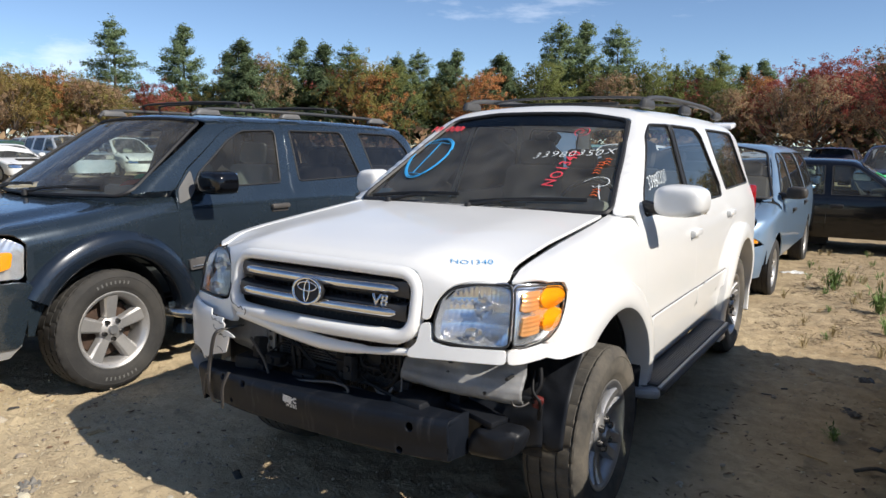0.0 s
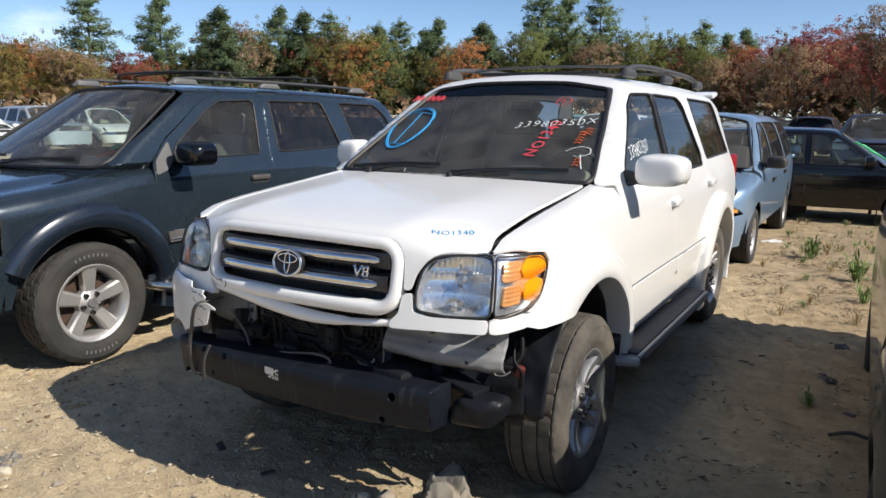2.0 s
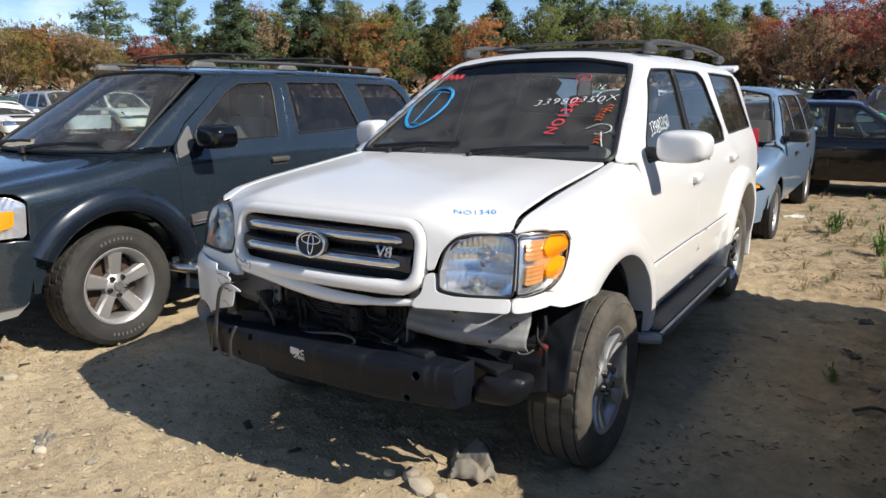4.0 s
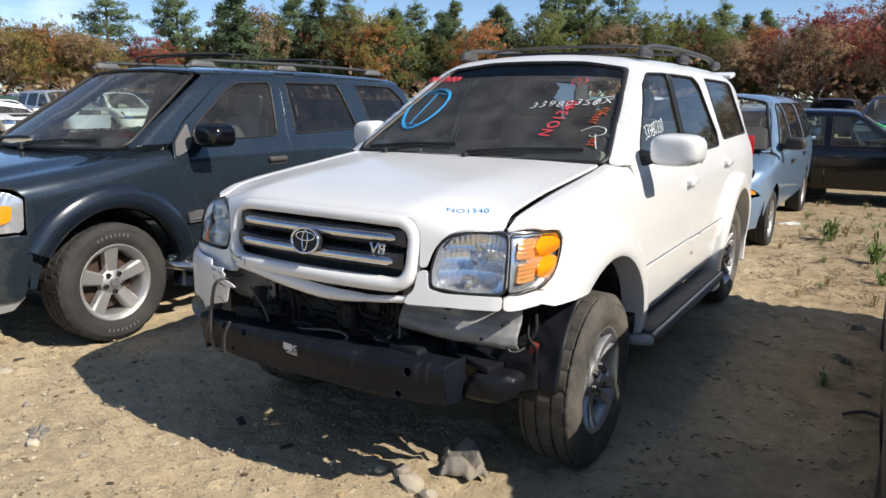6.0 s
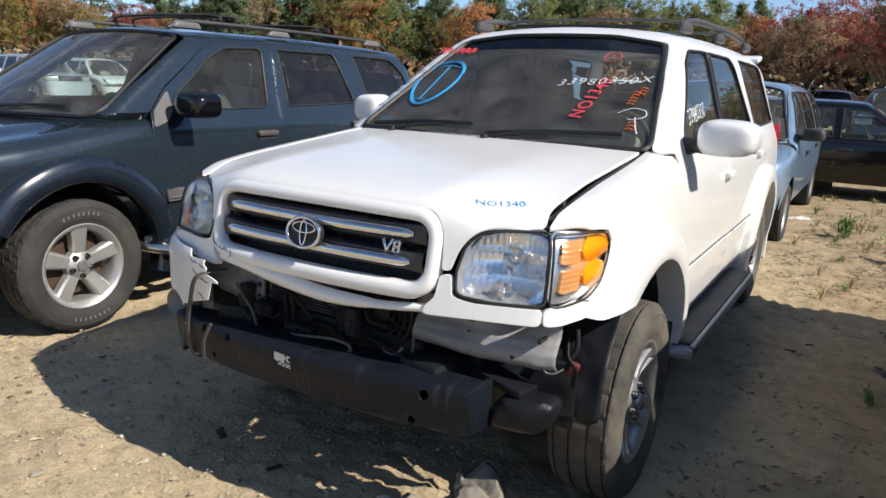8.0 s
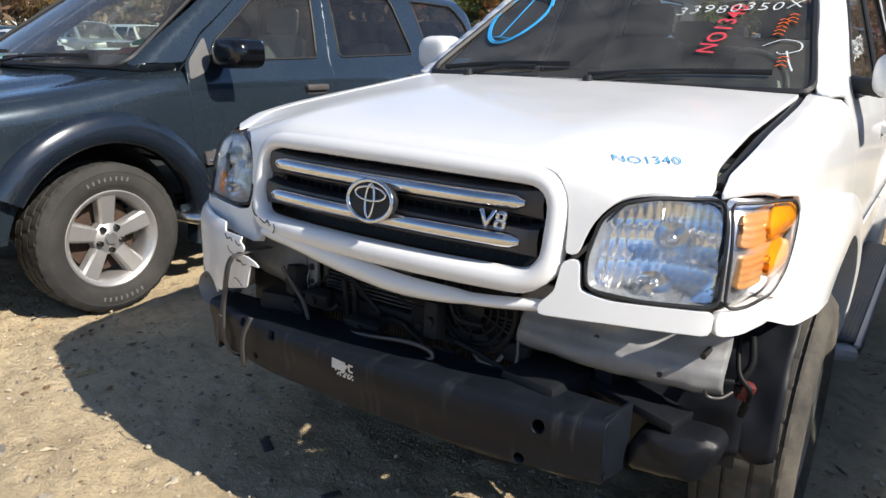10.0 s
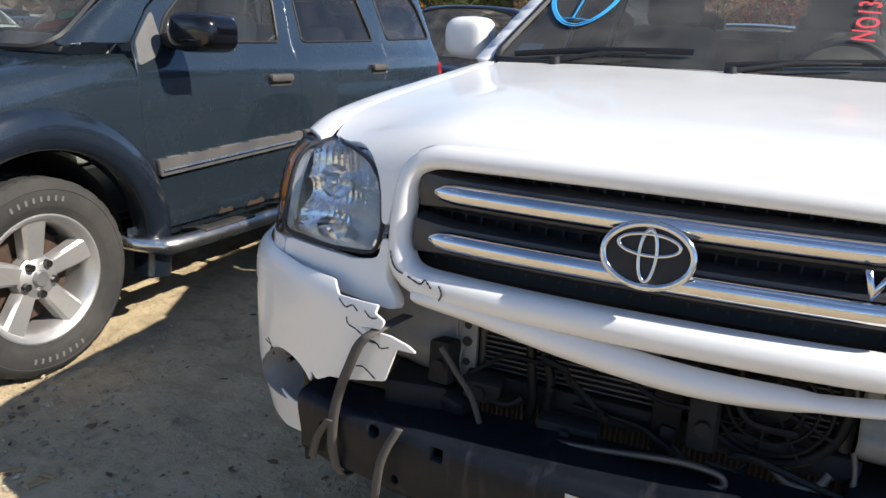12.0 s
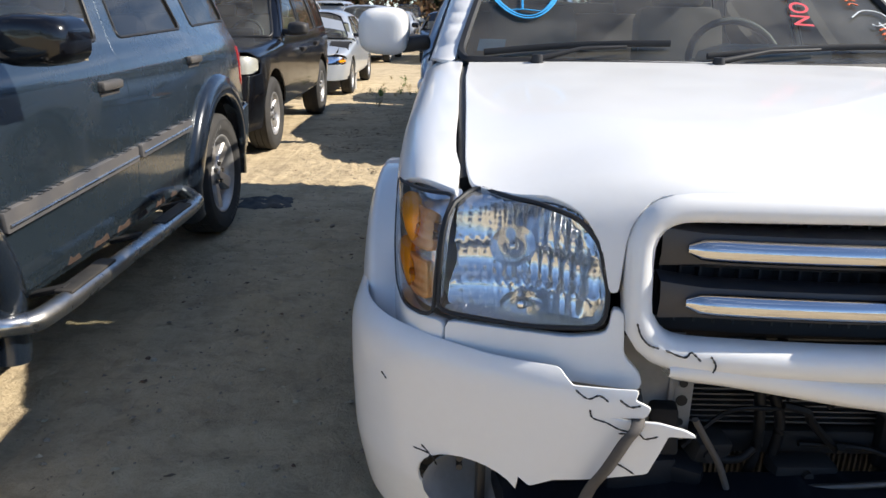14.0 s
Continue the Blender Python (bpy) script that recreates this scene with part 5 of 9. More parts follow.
    pts = spline([(s_ * 0.58, 0.98, 1.79), (s_ * 0.595, 1.10, 1.835), (s_ * 0.60, 1.4, 1.845), (s_ * 0.60, 2.4, 1.845), (s_ * 0.585, 3.2, 1.83), (s_ * 0.57, 3.42, 1.79)], 6)
    rail = tube("roof_rail", pts, 0.018, RAIL_GREY, slate_suv, seg=10, squash=0.8)
    for y in (1.12, 2.0, 3.2):
        bm = bmesh.new()
        box_into(bm, (s_ * 0.595, y, 1.818), (0.06, 0.26, 0.055), bevel=0.022, taper=0.3)
        under(part("rail_foot", bm, SAIL_GREY, None), rail)
for y in (1.42, 1.58, 2.45, 2.6):
    bar = tube("roof_crossbar", spline([(-0.60, y, 1.862), (-0.57, y, 1.90), (-0.3, y, 1.912), (0, y, 1.915), (0.3, y, 1.912), (0.57, y, 1.90), (0.60, y, 1.862)], 5), 0.014, BLACK_PLASTIC, slate_suv, squash=0.7)
wiper(slate_suv, -0.06, 0.30, -0.08, 0.56, DUR)
wiper(slate_suv, -0.58, -0.30, -0.70, -0.14, DUR)
g_ = skin("grille", lambda q: dn(q - (0, 0.03, 0)), Wrap(-0.1, 0.7, 0.6), [(-0.48, -0.88, 0.83), (-0.48, -0.88, 1.01), (0.48, -0.88, 1.01), (0.48, -0.88, 0.83)], GRILLE_BLACK, slate_suv, h=0.06, rim=0)
under(tube("grille_bar", [(x, -0.925 + 0.10 * (abs(x) / 0.55) ** 2.2, 0.92) for x in np.linspace(-0.46, 0.46, 12)], 0.02, CHROME, None, seg=8), g_)


def dur_at(x, z, k):
    return Vector((x, 0.08 + 0.14 * (x / 0.75) ** 2 + (z - 1.22) * 1.6, z)) + Vector((0, -0.53, 0.85)) * k


bm = bmesh.new()
bm.faces.new([bm.verts.new(dur_at(0.70 + 0.032 * math.cos(t), 1.365 + 0.017 * math.sin(t), -0.012)) for t in np.linspace(0, 2 * math.pi, 18, endpoint=False)])
under(part("sticker", bm, STICKER_GREEN, None, "green oval sticker", smooth=False), dur_screen)
bm = bmesh.new()
bm.faces.new([bm.verts.new(dur_at(x, z, -0.012)) for x, z in ((0.645, 1.300), (0.735, 1.312), (0.742, 1.345), (0.652, 1.335))])
under(part("sticker", bm, STICKER_RED, None, "red sticker", smooth=False), dur_screen)


# ---- front end of the white SUV ----
NOSE = SUV.nose
FRONT = Wrap(-0.2, 0.95, 0.6)


def ribbed(depth, amp, per):
    return lambda q: NOSE(q - np.stack([0 * q[:, 0], depth + amp * np.sin(q[:, 0] * per), 0 * q[:, 0]], 1))


def bowl_into(bm, c, r, depth, seg=24, scale=(1, 1)):
    """A reflector bowl that opens to the front."""
    rows = []
    for j in range(6):
        t = j / 5
        rows.append([bm.verts.new((c[0] + r * t * math.cos(a) * scale[0], c[1] + depth * (1 - t * t), c[2] + r * t * math.sin(a) * scale[1])) for a in np.linspace(0, 2 * math.pi, seg, endpoint=False)] if j else [bm.verts.new((c[0], c[1] + depth, c[2]))])
    for i in range(seg):
        bm.faces.new((rows[0][0], rows[1][i], rows[1][(i + 1) % seg]))
    for a, b in zip(rows[1:], rows[2:]):
        for i in range(seg):
            bm.faces.new((a[i], b[i], b[(i + 1) % seg], a[(i + 1) % seg]))


def inset(k, amp=0.0, per=0.0):
    """The nose drawn in towards the middle of the corner lamp."""
    return lambda q: NOSE(q + np.stack([k * 0.8 + amp * np.sin(q[:, 2] * per), -k * 0.65 + 0 * q[:, 0], 0 * q[:, 0]], 1))


def dished(q):
    """A deep reflector cut into upright facets, staggered in two tiers."""
    x, z = np.abs(q[:, 0]), q[:, 2]
    d = 0.026 + 0.050 * np.clip(1 - ((x - 0.67) / 0.135) ** 2 - ((z - 0.995) / 0.125) ** 2, 0, 1)
    tier = np.floor((z - 0.885) / 0.072)
    c = (x + 0.007 * tier) / 0.0175
    f = 2 * (c - np.round(c))
    r = 2 * ((z - 0.885) / 0.072 - tier) - 1
    d = d + 0.0042 * (1 - f * f) + 0.0065 * (1 - r * r)
    return NOSE(q - np.stack([0 * d, d, 0 * d], 1))


# the far lamp pair has been pushed inwards
HEADLAMP_BENT = [(x - 0.030 + 0.022 * float(sstep(x, 0.60, 0.79)), y - 0.012, z + 0.014 + 0.012 * (z < 0.95)) for x, y, z in HEADLAMP]
CORNER_BENT = [(x - 0.010 * float(1 - sstep(x, 0.80, 0.87)), y - 0.020 * float(1 - sstep(x, 0.80, 0.87)), z + 0.008 + 0.008 * (z < 0.95)) for x, y, z in CORNER]
for mir in (False, True):
    s = -1 if mir else 1
    HL, CL = (HEADLAMP, CORNER) if not mir else (HEADLAMP_BENT, CORNER_BENT)
    box = skin("headlight", dished, LAMP_TURN, HL, FACET, suv, "clear headlight with a faceted chrome reflector", mirror=mir, h=0.0062, rim=0, radius=0.02)
    sides = on_skin(NOSE, LAMP_TURN, HL, -0.004, 0.02, 0.03)
    bm = bmesh.new()
    a = [bm.verts.new((s * p[0], p[1], p[2])) for p in sides]
    b = [bm.verts.new((s * (p[0] * 0.94 + (0.67 - 0.03 * mir) * 0.06), p[1] + 0.050, p[2] * 0.94 + 0.99 * 0.06)) for p in sides]
    for i in range(len(a)):
        bm.faces.new((a[i], a[(i + 1) % len(a)], b[(i + 1) % len(a)], b[i]))
    under(part("lamp_wall", bm, LAMP_WALL, None), box)
    bm = bmesh.new()
    bowl_into(bm, (s * (0.700 - 0.03 * mir), -0.722 - 0.012 * mir, 1.015 + 0.02 * mir), 0.040, 0.030, scale=(1.0, 0.95))
    under(part("reflector_bowl", bm, FACET, None), box)
    bm = bmesh.new()
    bowl_into(bm, (s * (0.685 - 0.03 * mir), -0.762 - 0.012 * mir, 0.925 + 0.02 * mir), 0.030, 0.024, scale=(1.25, 0.8))
    under(part("reflector_bowl", bm, FACET, None), box)
    for z, y, bx in ((1.015, -0.725, 0.70), (0.925, -0.765, 0.685)):
        bm = bmesh.new()
        bx, z, y = (bx - 0.03, z + 0.02, y - 0.012) if mir else (bx, z, y)
        cyl_into(bm, (s * bx, y + 0.05, z), (s * bx, y + 0.004, z), 0.010, 14, 0.008)
        bmesh.ops.create_uvsphere(bm, u_segments=14, v_segments=8, radius=0.011, matrix=Matrix.Translation((s * bx, y + 0.002, z)))
        under(part("bulb", bm, FACET, None), box)
    lens = skin("lens", NOSE, LAMP_TURN, HL, LAMP_GLASS, None, mirror=mir, h=0.035, off=-0.002, rim=0.0, radius=0.02)
    lens.visible_shadow = False
    under(lens, box)
    p = on_skin(NOSE, LAMP_TURN, HL, -0.004, 0.02)
    under(tube("gasket", flip_x(p) if mir else p, 0.0045, TRIM_BLACK, None, closed=True, seg=6), box)
    box = skin("turn_signal", inset(0.034), LAMP_TURN, CL, LAMP_WALL, suv, "corner lamp with two amber bulbs behind a clear lens", mirror=mir, h=0.018, rim=0, radius=0.02)
    for zc, grow in ((1.041, 1.0), (0.953, 0.92)):
        dome = lambda q, zc=zc: NOSE(q + np.stack([0.022 - 0.016 * np.clip(1 - ((q[:, 2] - zc) / 0.04) ** 2, 0, 1), -0.012 + 0 * q[:, 0], 0 * q[:, 0]], 1))
        ring = [((0.840 if mir else 0.864) + 0.026 * math.cos(t), (-0.555 if mir else -0.485) + 0.076 * math.cos(t) * grow, zc + 0.043 * math.sin(t)) for t in np.linspace(0, 2 * math.pi, 20, endpoint=False)]
        under(skin("amber_reflector", dome, LAMP_TURN, ring, AMBER, None, "amber half-round reflector", mirror=mir, h=0.010, rim=0.02), box)
        sh = 0.016 if mir else 0.0
        ring = [(0.798 - sh, -0.62 - sh, zc + 0.034), (0.832 - sh, -0.553 - sh, zc + 0.034), (0.832 - sh, -0.563 - sh, zc - 0.034), (0.798 - sh, -0.635 - sh, zc - 0.034)]
        under(skin("orange_flutes", inset(0.022, 0.0014, 420.0), LAMP_TURN, ring, PALE_AMBER, None, mirror=mir, h=0.009, rim=0.02, radius=0.012), box)
    lens = skin("lens", NOSE, LAMP_TURN, CL, LAMP_GLASS, None, mirror=mir, h=0.03, off=-0.002, rim=0.0, radius=0.02)
    lens.visible_shadow = False
    under(lens, box)
    p = on_skin(NOSE, LAMP_TURN, CL, -0.004, 0.02)
    under(tube("gasket", flip_x(p) if mir else p, 0.0038, TRIM_BLACK, None, closed=True, seg=6), box)
    # filler below the lamps
    skin("filler_panel", NOSE, LAMP_TURN, [(0.50 - 0.008 * mir, -0.83, 0.95), (0.535 - 0.026 * mir, -0.83, 0.957), (0.543 - 0.028 * mir, -0.83, 0.89 + 0.024 * mir), (0.60 - 0.03 * mir, -0.80, 0.877 + 0.024 * mir), (0.787 - 0.03 * mir, -0.71, 0.879 + 0.022 * mir), (0.787 - 0.03 * mir, -0.72, 0.832), (0.60, -0.80, 0.832), (0.46, -0.84, 0.828), (0.46, -0.84, 0.85), (0.49, -0.83, 0.88)], WHITE, suv, mirror=mir, h=0.03, radius=0.012, rim=0.03)
    skin("filler_panel", NOSE, LAMP_TURN, [(0.793 - 0.03 * mir, -0.71, 0.879 + 0.020 * mir), (0.86, -0.58, 0.882 + 0.014 * mir), (0.885, -0.52, 0.872 + 0.01 * mir), (0.893, -0.50, 0.838), (0.88, -0.58, 0.826), (0.85, -0.64, 0.830), (0.793 - 0.03 * mir, -0.71, 0.832)], WHITE, suv, mirror=mir, h=0.03, radius=0.012, rim=0.03)

# grille
sur_path = on_skin(NOSE, FRONT, [(-0.466, -0.83, 0.897), (-0.464, -0.82, 1.125), (0.464, -0.82, 1.125), (0.466, -0.83, 0.897)], 0.0, 0.075, 0.025)
verts, faces = [], []
prof = [(0.026, -0.04), (0.026, 0.003), (0.020, 0.013), (0.008, 0.019), (-0.006, 0.019), (-0.014, 0.012), (-0.018, -0.002), (-0.018, -0.022)]
cx, cz = 0.0, 1.01
for i, p in enumerate(sur_path):
    a, b = sur_path[i - 1], sur_path[(i + 1) % len(sur_path)]
    t = (b - a) / np.linalg.norm(b - a)
    n = np.array((0.0, -1.0, 0.12))
    o = np.cross(t, n)
    o /= np.linalg.norm(o)
    if o @ (p - np.array((cx, p[1], cz))) < 0:
        o = -o
    low = 1.0 + 0.22 * (p[2] < 0.95)
    for u, w in prof:
        verts.append(p + o * u * low + np.array((0, -1, 0)) * w)
m = len(prof)
for i in range(len(sur_path)):
    for j in range(m - 1):
        k = (i + 1) % len(sur_path)
        faces.append((i * m + j, i * m + j + 1, k * m + j + 1, k * m + j))
me = smooth_mesh("grille_surround", verts, faces)
bm = bmesh.new()
bm.from_mesh(me)
bmesh.ops.recalc_face_normals(bm, faces=bm.faces[:])
bm.to_mesh(me)
bm.free()
me.shade_smooth()
surround = obj("grille_surround", me, WHITE, suv, "white grille surround, cracked at its lower corner")


def front_y(x, z):
    return -0.865 + 0.052 * (abs(x) / 0.55) ** 2.4 + 0.22 * (z - 0.95)


bm = bmesh.new()
n = 24
prev = None
for k in range(n + 1):
    x = -0.45 + 0.9 * k / n
    col = [bm.verts.new((x, front_y(x, z) + 0.085, z)) for z in (0.90, 1.12)]
    if prev:
        bm.faces.new((prev[0], col[0], col[1], prev[1]))
    prev = col
grille = part("grille", bm, GRILLE_BLACK, suv, "black grille with two chrome bars")
for z, hgt in ((1.062, 0.036), (0.977, 0.036)):
    # dark blade that carries the chrome bar
    bm = bmesh.new()
    prev = None
    for k in range(n + 1):
        x = -0.437 + 0.874 * k / n
        t = abs(x) / 0.437
        hh = hgt * (1 + 0.25 * max(0, t - 0.85) / 0.15)
        y = front_y(x, z)
        sec = [(0.07, -hh * 0.3), (0.035, -hh * 0.9), (0.005, -hh * 0.72), (-0.002, 0), (0.005, hh * 0.7), (0.04, hh * 0.9), (0.075, hh * 0.5)]
        col = [bm.verts.new((x, y + dy, z + dz)) for dy, dz in sec]
        if prev:
            for j in range(len(sec) - 1):
                bm.faces.new((prev[j], prev[j + 1], col[j + 1], col[j]))
        prev = col
    bmesh.ops.recalc_face_normals(bm, faces=bm.faces[:])
    under(part("grille_blade", bm, GRILLE_GREY, None), grille)
    xs = np.linspace(-0.398, 0.398, 40)
    pts = [(x, front_y(x, z) - 0.004, z + 0.001) for x in xs]
    rad = [0.018 * min(1, (1 - (abs(x) / 0.4) ** 26)) ** 0.5 + 0.001 for x in xs]
    under(tube("chrome_bar", pts, rad, CHROME, None, seg=16, squash=1.0), grille)
for k in range(27):
    x = -0.42 + 0.84 * k / 26
    bm = bmesh.new()
    box_into(bm, (x, front_y(x, 1.0) + 0.075, 1.01), (0.004, 0.02, 0.19))
    under(part("grille_rib", bm, GRILLE_GREY, None, smooth=False), grille)
for z in (0.935, 1.02, 1.095):
    pts = [(x, front_y(x, z) + 0.065, z) for x in np.linspace(-0.43, 0.43, 20)]
    under(tube("grille_slat", pts, 0.006, GRILLE_GREY, None, seg=6), grille)
# oval badge with plain ovals
oval = lambda cx, cz, a, b, y, n=36: [(cx + a * math.cos(t), y - 0.18 * (cz + b * math.sin(t) - 1.01) * -1, cz + b * math.sin(t)) for t in np.linspace(0, 2 * math.pi, n, endpoint=False)]
bm = bmesh.new()
cyl_into(bm, (0, -0.86, 1.022), (0, -0.884, 1.022), 0.070, 40)
for v in bm.verts:
    v.co.z = 1.022 + (v.co.z - 1.022) * 0.70
    v.co.y += 0.2 * (v.co.z - 1.022)
badge = part("badge", bm, TRIM_BLACK, suv, "chrome oval badge")
for a, b, r in ((0.070, 0.0495, 0.0062), (0.0135, 0.041, 0.0036), (0.048, 0.0170, 0.0036)):
    cz = 1.022 + (0.017 if a == 0.048 else 0)
    under(tube("badge_ring", oval(0, cz, a, b, -0.8885), r, CHROME, None, closed=True, seg=8, up=(0, 1, 0)), badge)

# lower strip that sags below the grille
low = spline([(-0.42, -0.865, 0.868), (-0.30, -0.875, 0.862), (-0.10, -0.885, 0.836), (0.10, -0.885, 0.818), (0.30, -0.865, 0.822), (0.47, -0.838, 0.838)], 8)
verts, faces = [], []
sec = [(0.02, 0.026), (0.002, 0.022), (-0.007, 0.008), (-0.006, -0.008), (0.002, -0.02), (0.03, -0.026)]
for k, p in enumerate(low):
    t = k / (len(low) - 1)
    g = 0.55 + 0.55 * math.sin(math.pi * min(1, t * 1.3)) ** 0.5
    for dy, dz in sec:
        verts.append((p[0], p[1] + dy, p[2] + dz * g))
m = len(sec)
for i in range(len(low) - 1):
    for j in range(m - 1):
        faces.append((i * m + j, (i + 1) * m + j, (i + 1) * m + j + 1, i * m + j + 1))
me = smooth_mesh("lower_grille_strip", verts, faces)
obj("lower_grille_strip", me, WHITE, suv, "white plastic strip sagging below the grille")

# bumper beam, bent and bare
BEAM = lambda q: smin(smin(q[:, 1] - (-0.945 + 0.030 * (np.abs(q[:, 0]) / 0.45) ** 2.2 + 0.02 * np.clip(np.abs(q[:, 0]) - 0.5, 0, 1) * 10 * np.clip(np.abs(q[:, 0]) - 0.5, 0, 1) + 0.10 * np.clip(0.50 - q[:, 2], 0, 1) + 0.006 * np.sin((q[:, 2] - 0.455) * 37)),
                           0.626 - 0.03 * np.clip(-q[:, 0], 0, 1) - q[:, 2], 0.02), q[:, 2] - 0.464 - 0.004 * np.clip(q[:, 0], 0, 1), 0.014)
BW = Wrap(-0.78, 0.54, 0.15)


def hole(x, z, r, n=14, sq=False):
    if sq:
        o = [(x - r, z - r), (x - r, z + r), (x + r, z + r), (x + r, z - r)]
    else:
        o = [(x + r * math.cos(t), z + r * math.sin(t)) for t in np.linspace(0, 2 * math.pi, n, endpoint=False)]
    return BW.flat(np.array([(a, -0.93 + 0.03 * (abs(a) / 0.45) ** 2.2, b) for a, b in o]))


cuts = [hole(-0.468, 0.587, 0.016), hole(0.509, 0.579, 0.017), hole(0.463, 0.490, 0.015), hole(-0.324, 0.587, 0.014, sq=True), hole(-0.42, 0.50, 0.011), hole(-0.60, 0.55, 0.012)]
beam = skin("bumper_beam", BEAM, BW, [(-0.675, -0.78, 0.66), (0.652, -0.78, 0.66), (0.645, -0.80, 0.40), (-0.675, -0.80, 0.40)], BEAM_BLACK, suv, "scuffed black steel bumper beam, bare and slightly bent", cuts=cuts, h=0.02, rim=0.02)
bm = bmesh.new()
box_into(bm, (0, -0.80, 0.54), (1.30, 0.03, 0.14), bevel=0.01)
box_into(bm, (0.648, -0.80, 0.545), (0.012, 0.11, 0.165), (0, 0, -12), 0.003)
box_into(bm, (-0.676, -0.80, 0.52), (0.012, 0.11, 0.17), (0, 0, 12), 0.003)
for s in (-1, 1):
    box_into(bm, (s * 0.46, -0.70, 0.54), (0.10, 0.22, 0.13), bevel=0.01)
under(part("beam_back", bm, BEAM_BLACK, None), beam)
# torn remains of a label
bm = bmesh.new()
rng = random.Random(5)
for i in range(14):
    for j in range(8):
        if (j < 5 and i < 9) or rng.random() < 0.45:
            x, z = -0.075 + i * 0.0052, 0.598 - j * 0.0055 - i * 0.0003
            y = float(meet(BEAM, np.array([[x, -0.8, z]]), np.array([[0, -1.0, 0]]))[0, 1]) - 0.0012
            q = [bm.verts.new((x + a * 0.0053, y, z + b * 0.0056)) for a, b in ((0, 0), (1, 0), (1, 1), (0, 1))]
            bm.faces.new(q)
under(part("torn_label", bm, PAPER, None, "torn white paper label", smooth=False), beam)

# what is left of the bumper cover, at the passenger's corner
COVER = lambda q: smin(smin(smin(q[:, 1] - (-0.94 + 0.052 * (np.abs(q[:, 0]) / 0.55) ** 2.9 + 0.25 * np.clip(0.58 - q[:, 2], 0, 1)), curve(q[:, 2], [0.3, 0.45, 0.6, 0.75, 0.9], [0.925, 0.955, 0.978, 0.983, 0.978]) - np.abs(q[:, 0]), 0.16),
                            0.888 - q[:, 2], 0.085), q[:, 2] - 0.40, 0.03)
CT = Turn(0.40, -0.30, 0.55)
fog = rounded(CT.flat(np.array([(0.737 + 0.082 * math.cos(t), -0.81 + 0.06 * math.cos(t), 0.600 + 0.062 * math.sin(t)) for t in np.linspace(0, 2 * math.pi, 26, endpoint=False)])), 0, 0.02)
cover_line = [(0.975, -0.36, 0.862), (0.955, -0.50, 0.872), (0.89, -0.60, 0.874), (0.80, -0.68, 0.874), (0.68, -0.77, 0.866), (0.585, -0.82, 0.866), (0.565, -0.84, 0.842), (0.50, -0.88, 0.846), (0.475, -0.90, 0.848), (0.48, -0.90, 0.832), (0.455, -0.90, 0.822), (0.462, -0.90, 0.806), (0.505, -0.90, 0.800), (0.525, -0.90, 0.796),
              (0.49, -0.90, 0.794), (0.44, -0.91, 0.796), (0.40, -0.92, 0.788), (0.382, -0.92, 0.779), (0.425, -0.92, 0.777), (0.436, -0.92, 0.745), (0.452, -0.92, 0.703), (0.49, -0.91, 0.692), (0.545, -0.90, 0.676), (0.60, -0.88, 0.662), (0.635, -0.86, 0.64), (0.655, -0.85, 0.655), (0.66, -0.85, 0.60), (0.69, -0.84, 0.555), (0.67, -0.84, 0.52), (0.70, -0.83, 0.47), (0.80, -0.78, 0.44), (0.92, -0.62, 0.455), (0.955, -0.36, 0.50)]
cover = skin("bumper_cover", COVER, CT, cover_line, WHITE, suv, "torn corner of a white bumper cover, held by a strap", mirror=True, cuts=[fog], h=0.025, radius=0.004, rim=0.006)
# cracks and chips where the paint has gone
CRACKS = [[(0.56, -0.84, 0.838), (0.545, -0.86, 0.826), (0.53, -0.87, 0.834), (0.515, -0.87, 0.826)], [(0.50, -0.88, 0.832), (0.485, -0.89, 0.822), (0.47, -0.9, 0.826)],
          [(0.545, -0.88, 0.808), (0.54, -0.88, 0.794), (0.52, -0.89, 0.789), (0.50, -0.9, 0.780), (0.47, -0.9, 0.776)], [(0.44, -0.91, 0.775), (0.46, -0.91, 0.768), (0.47, -0.91, 0.775), (0.50, -0.9, 0.772)], [(0.47, -0.91, 0.70), (0.50, -0.9, 0.716), (0.52, -0.9, 0.712)],
          [(0.815, -0.76, 0.66), (0.80, -0.77, 0.645), (0.812, -0.77, 0.63)], [(0.83, -0.75, 0.648), (0.80, -0.77, 0.646), (0.79, -0.78, 0.628)], [(0.87, -0.68, 0.775), (0.86, -0.69, 0.765)]]
for c in CRACKS:
    q = CT.flat(np.array(spline(c, 5)))
    o, dd = CT.rays(q)
    p = meet(COVER, o, dd)
    rad = [0.0007 + 0.0014 * abs(math.sin(k * 1.9)) for k in range(len(p))]
    under(tube("crack", flip_x(p), rad, TRIM_BLACK, None, seg=5), cover)
for y0 in (0,):
    pts = on_skin(COVER, CT, [(0.949, -0.50, 0.80), (0.951, -0.49, 0.65), (0.945, -0.50, 0.47), (0.946, -0.505, 0.47), (0.952, -0.495, 0.65), (0.950, -0.505, 0.80)], 0.0, 0, 0.03)
    under(tube("cover_seam", flip_x(pts[: len(pts) // 2]), 0.003, TRIM_BLACK, None, seg=5), cover)
bm = bmesh.new()
bowl_into(bm, (-0.737, -0.80, 0.60), 0.085, 0.10, scale=(1.0, 0.78))
under(part("fog_lamp_recess", bm, GREY_PRIMER, None), cover)
bm = bmesh.new()
box_into(bm, (-0.715, -0.775, 0.60), (0.016, 0.02, 0.12), (0, 0, 12), 0.003)
